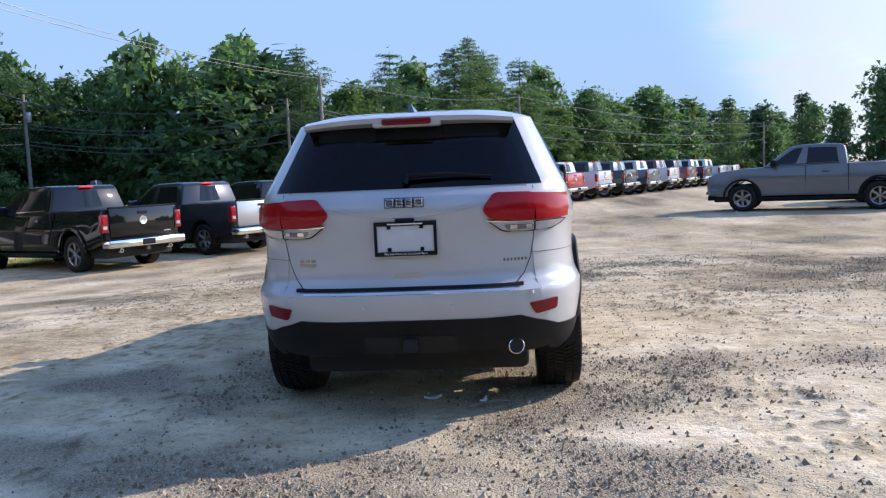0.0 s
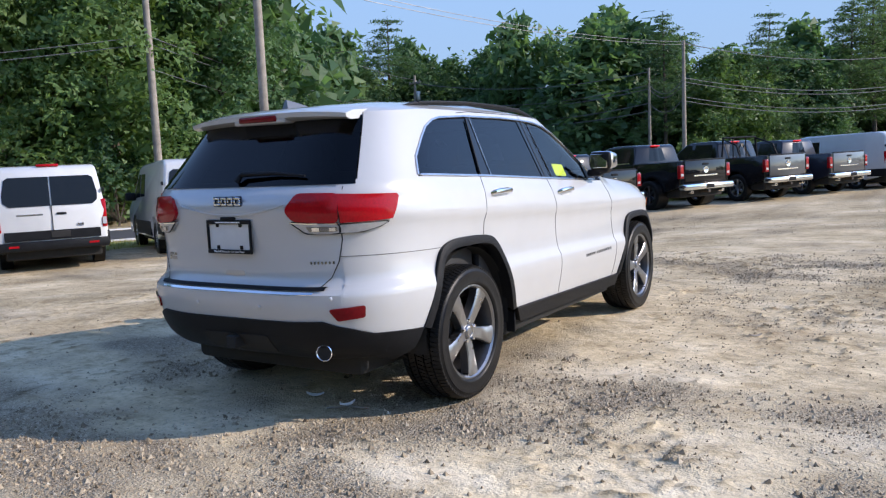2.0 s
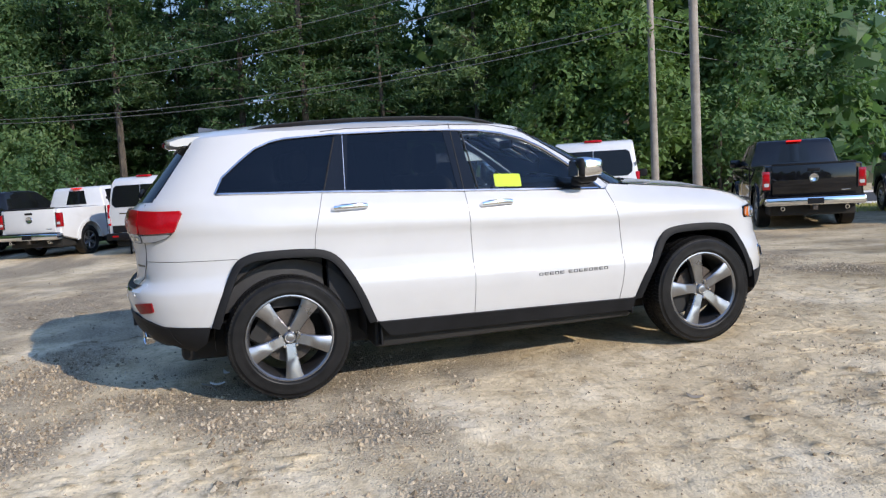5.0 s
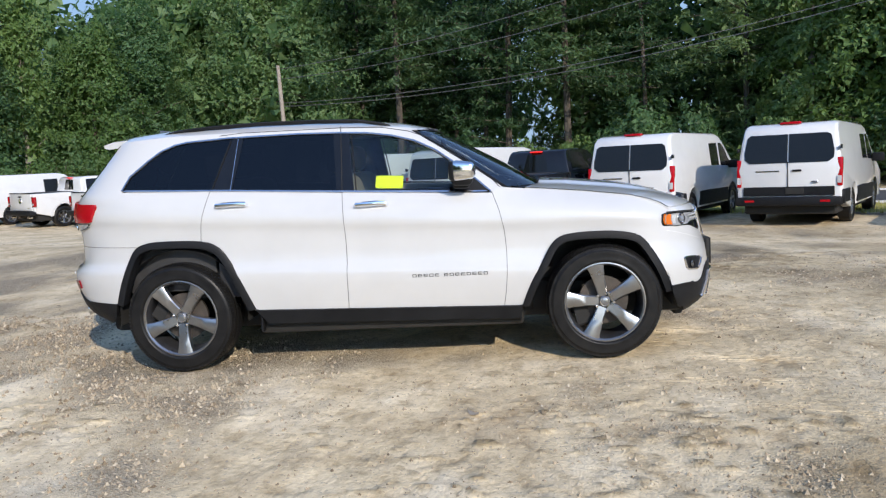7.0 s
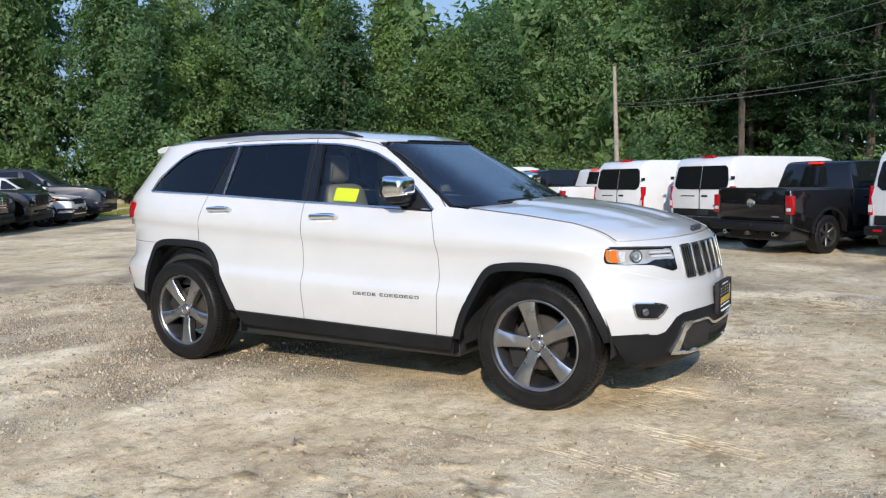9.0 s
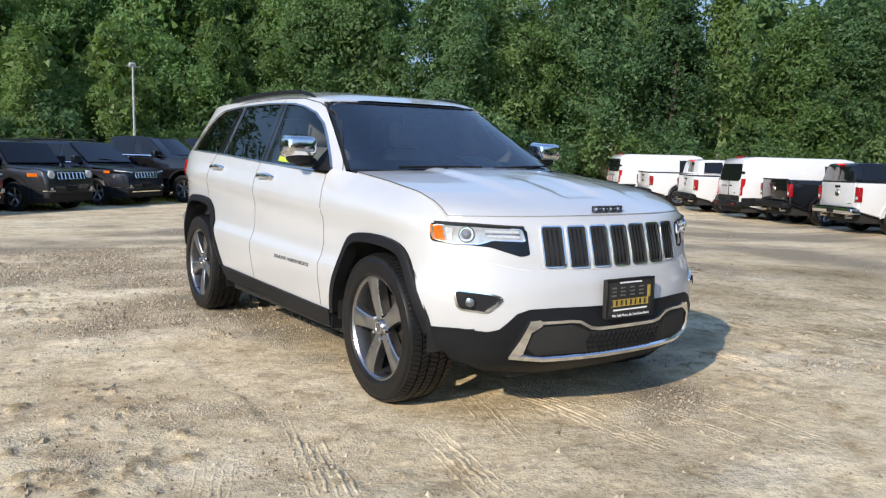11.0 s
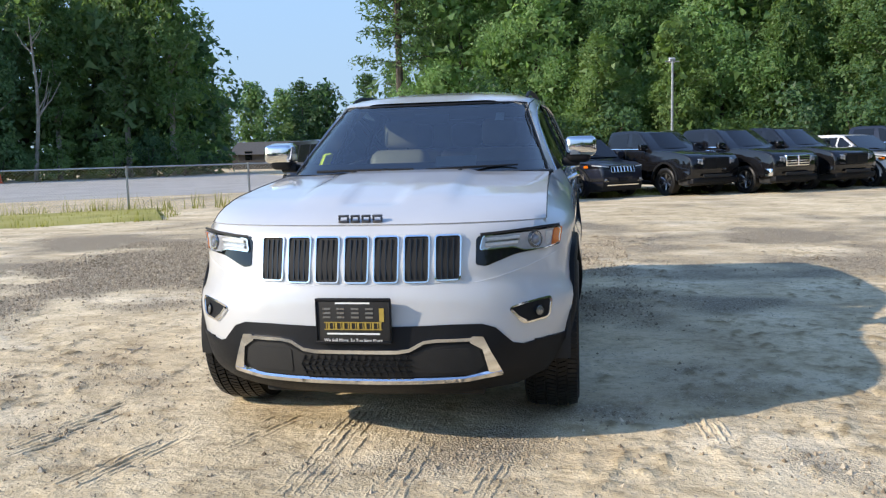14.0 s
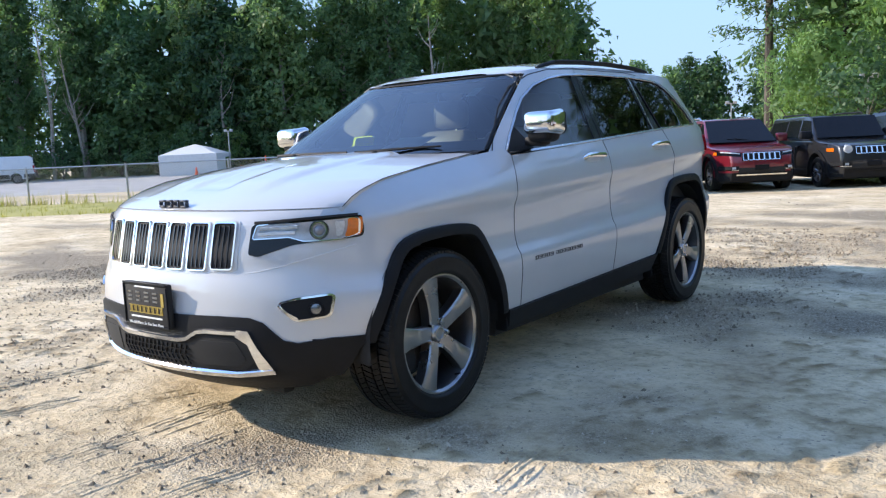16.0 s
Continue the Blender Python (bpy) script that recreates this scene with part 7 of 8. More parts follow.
    for i in range(7):
        c = (i - 3) * .1295
        dz = .006 if abs(i - 3) == 3 else 0
        outline = rounded([(c - .051, .750 + dz), (c + .051, .750 + dz), (c + .053, .942), (c - .053, .942)], .016)
        sl = part("grille_slot", patch(FRONT, outline, .03, .004, .004), M["underbody"], gr)
        part("slot_frame", ribbon(FRONT, outline, .009, .008, .003, closed=True), M["chrome"], sl)
        for k in (-1, 0, 1):
            part("grille_bar", ribbon(FRONT, [(c + k * .024, .765), (c + k * .024, .93)], .006, .006, .004), M["black"], sl)
    # front plate
    py = front_y(0, .6) + .010
    pl = part("front_plate", box((-.162, py, .505), (.162, py + .028, .695), .008), M["underbody"], t)
    part("plate_frame", frame_box(-.163, .163, .503, .697, py + .026, .012, .008, 1), B, pl)
    for i in range(3):
        for j in range(4):
            part("plate_mark", box((-.088 + j * .062, py + .0285, .648 - i * .018), (-.055 + j * .062, py + .030, .656 - i * .018)), M["alloy"], pl)
    for z in (.562, .592):
        part("plate_rule", box((-.124, py + .0285, z), (.126, py + .0305, z + .004)), M["gold"], pl)
    for i in range(8):
        a = -.122 + i * .032
        part("plate_bar", box((a, py + .0285, .562), (a + .008, py + .031, .596)), M["gold"], pl)
        part("plate_bar", box((a + .013, py + .0285, .562), (a + .016, py + .031, .596)), M["gold"], pl)
    part("plate_rule", box((-.075, py + .0285, .673), (.075, py + .030, .680)), M["paper"], pl)
    part("plate_rule", box((-.115, py + .0285, .542), (.115, py + .030, .549)), M["paper"], pl)
    part("plate_emblem", box((-.135, py + .0285, .598), (-.115, py + .031, .655)), M["gold"], pl)
    words = text_mesh("We Sell More, So You Save More", .0185)
    words.materials.append(M["paper"])
    w1 = part("plate_writing", words, None, pl)
    w1.matrix_basis = Matrix.Translation((0, py + .034, .513)) @ pose(0, 0, 0, 90, 0, 180)

    # ---- hood ----
    zc = [(1.10, 1.186), (1.3, 1.176), (1.66, 1.132), (1.9, 1.088), (2.08, 1.034), (2.15, 1.008), (2.19, .986)]
    xe = .795

    def hood_point(k, u):
        x = k * (xe - .02 * u)
        y_front = front_y(x, .985) - .004
        y_cowl = 1.105 - .13 * k * k
        y = y_front + (y_cowl - y_front) * u
        yc = front_y(0, .985) - .004
        yc = yc + (1.105 - yc) * u
        ye = 1.926 + (.975 - 1.926) * u
        m = abs(k) ** 2.4
        z = eased(yc, zc) * (1 - m) + (table(ye, HOOD_EDGE) + .003) * m
        b = smooth_step(abs(k), .52, .42) * smooth_step(u, .02, .45)
        z += .016 * b
        d = smooth_step(abs(k), .20, .12) * smooth_step(u, .16, .22) * smooth_step(u, .75, .3)
        z -= .012 * d
        return Vector((x, y, z))
    rings = []
    us, ks = levels(0, 1, .03), levels(-1, 1, .035)
    bm = bmesh.new()
    grid = [[bm.verts.new(hood_point(k, u)) for k in ks] for u in us]
    for a, b in zip(grid, grid[1:]):
        for i in range(len(ks) - 1):
            bm.faces.new((a[i], a[i + 1], b[i + 1], b[i]))
    border = [r[0] for r in grid] + grid[-1][1:] + [r[-1] for r in grid[::-1]][1:] + grid[0][::-1][1:-1]
    lowv = [bm.verts.new(v.co + Vector((0, 0, -.02))) for v in border]
    for i in range(len(border)):
        j = (i + 1) % len(border)
        bm.faces.new((border[i], border[j], lowv[j], lowv[i]))
    bmesh.ops.recalc_face_normals(bm, faces=bm.faces[:])
    hood = part("hood", bm, W, t, smooth=50)
    for s in (-1, 1):
        gap = [hood_point(s, u) + Vector((s * .003, 0, .0005)) for u in us]
        part("hood_gap", tube(gap, .0018, 5), M["underbody"], t)
        part("washer_jet", box((s * .30 - .012, 1.16, 1.19), (s * .30 + .012, 1.18, 1.205), .003, 1), B, hood)
    part("hood_gap", tube([hood_point(k, 0) + Vector((0, .002, -.001)) for k in ks], .0006, 5), M["underbody"], t)
    HD = skin(lambda x, y: hood_at(hood_point, x, y, xe), (0, 0, 1))
    badge = part("hood_badge", box((-.10, 2.146, .992), (.10, 2.158, 1.0), .002, 1), M["alloy_dark"], hood)
    for a, b in ((-.098, -.055), (-.046, -.006), (.003, .043), (.052, .098)):
        part("badge_shape", frame_box(a, b, 1.000, 1.034, 2.150, .010, .022, 1), M["alloy_dark"], badge)
    # cowl and windshield
    part("cowl", from_rings([[(k * .80, 1.125 - .15 * k * k, 1.150), (k * .80, 1.11 - .15 * k * k, 1.176), (k * .79, 1.03 - .14 * k * k, 1.184), (k * .79, .98 - .14 * k * k, 1.16)] for k in levels(-1, 1, .1)], closed=False, cap=False), B, t)
    zw = levels(1.185, 1.600, .03)
    hw = lambda z: .905 * eased(sheared(.7, z), HALF)
    part("windshield", patch(WIND, [(hw(z), z) for z in zw] + [(-hw(z), z) for z in zw[::-1]], .04, -.003, .003), M["glass_clear"], t)
    for s in (-1, 1):
        part("windshield_seal", ribbon(WIND, [(s * hw(z), z) for z in zw], .009, .003), B, t)
    part("windshield_seal", ribbon(WIND, [(x, 1.601) for x in levels(-.60, .60, .1)], .008, .003), B, t)
    part("windshield_band", ribbon(WIND, [(x, 1.588) for x in levels(-.58, .58, .1)], .022, .0, -.006), M["glass_dark"], t)
    for a, b in (((.55, 1.186), (-.02, 1.196)), ((-.10, 1.184), (-.60, 1.206))):
        part("wiper", tube([WIND(*a, .016), WIND((a[0] + b[0]) / 2, (a[1] + b[1]) / 2 + .003, .012), WIND(*b, .010)], [.009, .007, .005], 6), B, t)
    part("inspection_sticker", patch(WIND, [(-.485, 1.49), (-.43, 1.49), (-.43, 1.54), (-.485, 1.54)], .05, -.009, .001), M["paper"], t)

    # ---- roof ----
    centre = [(-2.08, 1.670), (-1.9, 1.690), (-1.6, 1.716), (-1.2, 1.736), (-.8, 1.742), (-.3, 1.716), (.1, 1.672), (.36, 1.612)]
    bm = bmesh.new()
    grid = []
    ks = levels(-1, 1, .05)
    for u in levels(0, 1, .025):
        row = []
        for k in ks:
            yf, yb = screen_y(k * .60, 1.606), -2.015 + .06 * abs(k) ** 3
            y = yf + (yb - yf) * u
            ye = .30 + (-1.95 - .30) * u
            x1 = upper_x(max(-2.0, min(.33, ye)), table(ye, EAVES)) if abs(k) > 0 else .6
            m = abs(k) ** 4.0
            z = eased(y, centre) * (1 - m) + (table(ye, EAVES)) * m
            yy = y * (1 - m) + ye * m
            row.append(bm.verts.new((k * (x1 if u < .93 else x1), yy, z)))
        grid.append(row)
    for a, b in zip(grid, grid[1:]):
        for i in range(len(ks) - 1):
            bm.faces.new((a[i], a[i + 1], b[i + 1], b[i]))
    bmesh.ops.recalc_face_normals(bm, faces=bm.faces[:])
    if sum(f.normal.z for f in bm.faces) < 0:
        bmesh.ops.reverse_faces(bm, faces=bm.faces[:])
    roof = part("roof", bm, W, t, smooth=60)
    # spoiler
    rings = []
    for k in levels(-1, 1, .1):
        x = k * .575
        b = .05 * abs(k) ** 2.5
        rings.append([(x, -1.90 + b, 1.688 - .035 * abs(k) ** 3), (x, -2.06 + b, 1.672 - .03 * abs(k) ** 3), (x, -2.125 + b, 1.648 - .025 * abs(k) ** 3), (x, -2.120 + b, 1.622 - .020 * abs(k) ** 3), (x, -2.085 + b, 1.610 - .018 * abs(k) ** 3), (x, -1.99 + b, 1.60), (x, -1.93 + b, 1.595)])
    sp = part("spoiler", from_rings(rings), W, t)
    part("brake_lamp", box((-.135, -2.136, 1.606), (.135, -2.06, 1.640), .010, 2), M["dark_lens"], sp)
    part("lamp_housing", box((-.19, -2.118, 1.594), (.19, -1.99, 1.640), .015), W, sp)
    fin = from_rings([[(-.022, -1.90, 1.688), (.022, -1.90, 1.688), (.022, -1.72, 1.706), (-.022, -1.72, 1.706)], [(-.006, -1.89, 1.738), (.006, -1.89, 1.738), (.008, -1.82, 1.728), (-.008, -1.82, 1.728)]])
    part("antenna_fin", fin, M["grey"], t)

    # ---- tail ----
    zg = levels(1.262, 1.615, .03)
    gw = lambda z: .815 * eased(sheared(-2.0, z), HALF)
    glass = [(gw(z), z) for z in zg] + [(-gw(z), z) for z in zg[::-1]]
    gate = [(-.665, 1.252), (-.662, .99), (-.64, .88), (-.605, .80), (-.565, .757), (-.50, .748), (.50, .748), (.565, .757), (.605, .80), (.64, .88), (.662, .99), (.665, 1.252)]
    tg = part("tailgate", patch(REAR, gate, .03, 0, .012), W, t)
    part("rear_window", patch(REAR, glass, .04, .002, .012), M["glass_rear"], tg)
    part("window_band", ribbon(REAR, [(x, 1.570) for x in levels(-.50, .50, .05)], .085, .0005, .003), M["glass_dark"], tg)
    zk = levels(.742, 1.285)
    part("rear_corner", patch(REAR, [(half_rear(z, KR + .01), z) for z in zk] + [(-half_rear(z, KR + .01), z) for z in zk[::-1]], .04, -.004, 0), W, t)
    part("gate_gap", ribbon(REAR, refine(gate[:], .05), .005, .0012), M["underbody"], t)
    part("gate_crease", ribbon(REAR, [(x, 1.118 + .06 * (x / .4) ** 2) for x in levels(-.38, .38, .04)], .012, .005), W, tg)
    part("gate_pull", patch(REAR, rounded([(-.075, .800), (.075, .800), (.065, .828), (-.065, .828)], .01), .04, .003, .004), M["silver"], tg)
    part("gate_camera", box((-.05, -2.40, 1.096), (.05, -2.375, 1.112), .004, 1), B, tg)
    zb = levels(.50, .745)
    rb = [(half_rear(z, KR + .01), z) for z in zb] + [(-half_rear(z, KR + .01), z) for z in zb[::-1]]
    bp = part("rear_bumper", patch(REAR, rb, .03, 0, 0), W, t)
    for s in (-1, 1):
        corner = [(rear_rim(z, KR), z) for z in levels(1.255, 1.285, .02)]
    step = from_rings([[(x, rear_y(x, .735) + .003, .742), (x, rear_y(x, .735) + .02, .758), (x, rear_y(x, .80) + .01, .757)] for x in levels(-.60, .60, .06)], closed=False, cap=False)
    part("bumper_step", step, B, bp)
    part("bumper_bright", ribbon(REAR, [(x, .728) for x in levels(-.55, .55, .05)], .014, .004), M["chrome"], bp)
    lower_cut = [(-.80, .505), (-.71, .545), (-.655, .560), (-.58, .588), (-.40, .583), (.40, .583), (.58, .588), (.655, .560), (.71, .545), (.80, .505)]
    rlb = part("rear_lower_bumper", patch(REAR, lower_cut + [(.78, .40), (.60, .372), (-.60, .372), (-.78, .40)], .03, .010, .03), B, t)
    for s in (-1, 1):
        sl = [(rear_rim(z, .80), z) for z in levels(.37, .515, .03)] + [(-1.93, .500), (-1.96, .40), (-2.03, .345)]
        part("bumper_side", patch(LOW[s], sl, .03, .008, .03), B, rlb)
    part("hitch_panel", patch(REAR, rounded([(-.24, .40), (.24, .40), (.24, .50), (-.24, .50)], .02), .04, .014, .01), M["underbody"], rlb)
    hitch = box((-.035, -2.43, .415), (.035, -2.30, .485), .006, 1)
    part("tow_receiver", hitch, M["underbody"], rlb)
    en = REAR(.545, .435, .01) - REAR(.545, .435)
    en.z = 0
    seat_at = Matrix.Translation(REAR(.545, .435, .023)) @ en.normalized().to_track_quat("X", "Z").to_matrix().to_4x4()
    ex = part("exhaust_tip", moved(lathe([(-.04, .043), (.010, .044), (.014, .040), (.010, .036), (.002, .035)], 28, closed=False), seat_at), M["chrome"], t)
    part("exhaust_bore", moved(lathe([(.006, .001), (.006, .0365)], 20, closed=False), seat_at), M["underbody"], ex)
    py = rear_y(0, 1.0) - .012
    pl = part("rear_plate", box((-.152, py - .004, .930), (.152, py + .008, 1.084), .004, 1), M["blank_plate"], tg)
    part("plate_frame", frame_box(-.163, .163, .918, 1.096, py - .002, .022, .012, -1), B, pl)
    for x, z in ((-.085, 1.068), (.085, 1.068), (-.085, .952), (.085, .952)):
        part("plate_screw", box((x - .010, py - .012, z - .010), (x + .010, py - .002, z + .010), .003, 1), B, pl)
    part("frame_bar", box((-.09, py - .0165, 1.080), (.09, py - .014, 1.087)), M["paper"], pl)
    words = text_mesh("We Sell More, So You Save More", .0165)
    words.materials.append(M["paper"])
    w2 = part("plate_writing", words, None, pl)
    w2.matrix_basis = Matrix.Translation((0, py - .0155, .9245)) @ pose(0, 0, 0, 90, 0, 0)
    yb = rear_y(0, 1.19)
    gb = part("gate_badge", box((-.098, yb - .004, 1.176), (.098, yb + .004, 1.180), .001, 1), M["navy"], tg, "row of four chrome shapes with dark outlines")
    for a, b in ((-.098, -.052), (-.044, -.004), (.004, .044), (.052, .098)):
        part("badge_outline", frame_box(a - .005, b + .005, 1.165, 1.219, yb + .002, .022, .010, -1), M["navy"], gb)
        part("badge_shape", frame_box(a, b, 1.170, 1.214, yb - .008, .013, .008, -1), M["badge"], gb)
    part("trim_letters", word_blocks(REAR, .495, .625, .868, .882, 7, 0, .003, gap=.5), M["lamp_bowl"], tg)
    sticker = word_blocks(REAR, -.585, -.485, .892, .908, 3, 0, .002)
    patch(REAR, [(-.580, .868), (-.488, .868), (-.488, .886), (-.580, .886)], .05, .002, .002, sticker)
    part("dealer_mark", sticker, M["alloy"], tg)
    part("rear_wiper", tube([REAR(.0, 1.275, .02), REAR(.02, 1.31, .03), REAR(.24, 1.315, .022), REAR(.45, 1.300, .016)], [.018, .014, .010, .006], 8), B, tg)

    # ---- below and inside ----
    part("underbody", box((-.62, -2.12, .245), (.62, 2.05, .50), .04), M["underbody"], t)
    part("air_dam", box((-.52, 1.99, .20), (.52, 2.06, .34), .02), M["underbody"], t)
    part("floor_pan", box((-.84, -.93, .235), (.84, .93, .46), .03), M["underbody"], t)
    part("fuel_tank", box((-.70, -2.18, .36), (.70, -1.93, .52), .04), M["underbody"], t)
    for y in (-1.47, 1.472):
        part("axle", tube([(-.8, y, .37), (.8, y, .37)], .05, 8), M["underbody"], t)
        for s in (-1, 1):
            hero_wheel(t, s * .805, y)
    part("cabin_floor", box((-.80, -1.9, .50), (.80, 1.0, .56)), M["trim_dark"], t)
    for s in (-1, 1):
        part("door_card", box((min(s * .77, s * .83), -1.20, .5), (max(s * .77, s * .83), .80, 1.14), .02), M["trim_dark"], t)
        part("cargo_trim", box((min(s * .70, s * .80), -2.05, .5), (max(s * .70, s * .80), -1.22, 1.22), .02), M["trim_dark"], t)
    part("parcel_shelf", box((-.70, -2.20, 1.12), (.70, -1.50, 1.15), .01), M["trim_dark"], t)
    part("firewall", box((-.76, .93, .5), (.76, .98, 1.13)), M["trim_dark"], t)
    part("dashboard", from_rings([[(k * .74, .93 - .05 * k * k, 1.170), (k * .74, .74 - .02 * k * k, 1.236), (k * .74, .58, 1.205), (k * .74, .56, 1.0), (k * .74, .66, .80), (k * .74, .95, .80)] for k in levels(-1, 1, .1)]), M["trim_dark"], t)
    st = lathe([(-.015, .175), (0, .19), (.015, .175), (0, .16)], 28)
    join(st, box((-.015, -.17, -.02), (.015, .17, .02), .008, 1))
    join(st, box((-.015, -.03, -.17), (.015, .03, .0), .008, 1))
    part("steering_wheel", moved(st, Matrix.Translation((-.37, .42, 1.04)) @ pose(0, 0, 0, 20, 0, 90)), M["trim_dark"], t)
    for x in (-.37, .37):
        seat(t, x, -.12)
    seat(t, -.42, -1.02)
    seat(t, .0, -1.02)
    seat(t, .42, -1.02)
    part("inner_mirror", box((-.12, .36, 1.475), (.12, .385, 1.54), .012), M["trim_dark"], t)
    part("headliner", box((-.54, -1.80, 1.600), (.54, -.02, 1.612)), M["leather"], t)
    part("dash_paper", moved(box((-.12, -.10, 0), (.12, .10, .003)), Matrix.Translation((-.22, .79, 1.240)) @ pose(0, 0, 0, -16, 0, 6)), M["paper"], t, "white sheet of paper on the dashboard")
    note = part("window_note", patch(UPP[1], rounded([(-.045, 1.225), (.145, 1.215), (.15, 1.30), (-.04, 1.31)], .01), .05, -.014, .003), M["sticker"], t, "bright yellow-green paper stuck inside the window")
    return t


def half_rear(z, k):
    return k * eased(sheared(-2.0, z), HALF)


def hood_at(hp, x, y, xe):
    k = x / xe
    u = (front_y(x, .985) - y) / max(.1, front_y(x, .985) - 1.05)
    return hp(k, max(0, min(1, u)))


def lathe_on(f, u, v, r):
    bm = lathe([(.0, r), (.004, r), (.006, r * .8), (.007, .001)], 20, closed=False)
    n = (f(u, v, .01) - f(u, v, 0)).normalized()
    return moved(bm, Matrix.Translation(f(u, v, .004)) @ n.to_track_quat("X", "Z").to_matrix().to_4x4())


def ring_on(f, u, v, r, w, h):
    bm = lathe([(0, r), (h, r - w * .3), (h, r - w), (0, r - w)], 28)
    n = (f(u, v, .01) - f(u, v, 0)).normalized()
    return moved(bm, Matrix.Translation(f(u, v, .004)) @ n.to_track_quat("X", "Z").to_matrix().to_4x4())


def frame_box(x0, x1, z0, z1, y, w, d, face):
    bm = bmesh.new()
    a, b = (y, y + d) if face > 0 else (y - d, y)
    box((x0, a, z0), (x1, b, z0 + w), .003, 1, bm)
    box((x0, a, z1 - w), (x1, b, z1), .003, 1, bm)
    box((x0, a, z0 + w), (x0 + w * .7, b, z1 - w), .003, 1, bm)
    box((x1 - w * .7, a, z0 + w), (x1, b, z1 - w), .003, 1, bm)
    return bm


def seat(t, x, y):
    cushion = box((x - .25, y - .05, .60), (x + .25, y + .50, .82), .07, 3)
    part("seat_cushion", cushion, M["leather"], t, "cream leather")
    backr = box((x - .24, y - .16, .72), (x + .24, y + .02, 1.32), .07, 3)
    for v in backr.verts:
        v.co.y -= (v.co.z - .72) * .28
        v.co.x = x + (v.co.x - x) * (1 - .25 * max(0, v.co.z - .95))
    part("seat_back", backr, M["leather"], t, "cream leather")
    head = box((x - .13, y - .34, 1.33), (x + .13, y - .21, 1.53), .05, 3)
    part("head_rest", head, M["leather"], t, "cream leather")
    part("head_rest_post", tube([(x - .05, y - .27, 1.25), (x - .05, y - .27, 1.36)], .008, 6), M["chrome"], t)


build_hero()

# ---- poles, wires, fence and the rest of the surroundings ----
def utility_pole(x, y, top, r=0.15, arm=0.0, can=False, lean=(0, 0), label="weathered wooden utility pole with wires"):
    z = ground_z(x, y)
    t = thing("utility_pole", label, "utility pole", "poles along the road", at=Matrix.Translation((x, y, z)))
    h = top - z
    part("pole", tube([(0, 0, -.3), (lean[0] * .5, lean[1] * .5, h * .5), (lean[0], lean[1], h)], [r * 1.15, r, r * .75], 12), M["pole_wood"], t)
    if arm:
        a = box((-arm, -.06, h - .75), (arm, .06, h - .62), .01, 1)
        part("crossarm", moved(a, Matrix.Translation((lean[0], lean[1], 0)) @ pose(0, 0, 0, 0, 0, -30)), M["pole_wood"], t)
        for k in (-.9, -.35, .35, .9):
            p = pose(0, 0, 0, 0, 0, -30) @ Vector((arm * k, 0, h - .62))
            part("insulator", tube([p + Vector((lean[0], lean[1], 0)), p + Vector((lean[0], lean[1], .14))], .035, 8), M["galvanised"], t)
    if can:
        part("transformer", moved(lathe([(-.42, .001), (-.42, .19), (-.36, .22), (.36, .22), (.42, .19), (.42, .001)], 18, closed=False), Matrix.Translation((.32, 0, h - 1.9)) @ pose(0, 0, 0, 0, 90, 0)), M["galvanised"], t)
        part("bracket", box((.05, -.04, h - 1.95), (.2, .04, h - 1.85)), M["galvanised"], t)
    return t


POLES = {"a": (-41.4, -12.4, 7.2), "b": (-24.2, 16.6, 11.0), "c": (-12.0, 10.3, 10.6), "d": (-38.7, 57.5, 9.4), "e": (-13.6, 55.8, 9.5), "f": (-16.6, 57.0, 7.9), "g": (2.0, 74.4, 8.9), "h": (38.9, 118, 7.2)}
utility_pole(*POLES["a"], r=.14, lean=(0, -.2))
utility_pole(*POLES["b"], r=.15, lean=(0, 0))
utility_pole(*POLES["c"], r=.11, label="thick brown wooden utility pole on the verge")
utility_pole(*POLES["d"], r=.15, arm=1.1, can=True)
utility_pole(*POLES["e"], r=.15)
utility_pole(*POLES["f"], r=.11)
utility_pole(*POLES["g"], r=.14)
utility_pole(*POLES["h"], r=.14, arm=1.0)


def wire(a, za, b, zb, sag, r=0.014):
    p, q = Vector((POLES[a][0], POLES[a][1], za)), Vector((POLES[b][0], POLES[b][1], zb))
    pts = [p.lerp(q, k / 14) - Vector((0, 0, sag * 4 * (k / 14) * (1 - k / 14))) for k in range(15)]
    solid("overhead_wire", tube(pts, r, 5), M["cable"], "thin sagging overhead cable between poles", "cable", "overhead wires")


for a, b, pairs in (("a", "b", ((7.0, 10.6), (6.4, 9.4), (5.0, 6.9), (4.8, 6.6))),
                    ("b", "d", ((10.2, 9.0), (6.9, 7.0), (6.6, 6.7), (5.6, 5.4))),
                    ("b", "e", ((10.8, 9.4), (10.5, 9.2))),
                    ("d", "f", ((8.7, 7.6), (7.0, 6.6), (6.7, 6.3), (5.6, 5.2), (5.3, 4.6))),
                    ("f", "e", ((6.6, 6.8), (6.3, 6.5), (5.2, 5.4))),
                    ("e", "g", ((9.3, 8.7), (6.8, 6.4), (6.5, 6.1), (5.4, 5.0), (5.1, 4.7))),
                    ("g", "h", ((8.7, 7.0), (6.4, 5.6), (5.0, 4.6)))):
    for za, zb in pairs:
        wire(a, za, b, zb, 0.9, 0.018 if a in "ab" else 0.03)


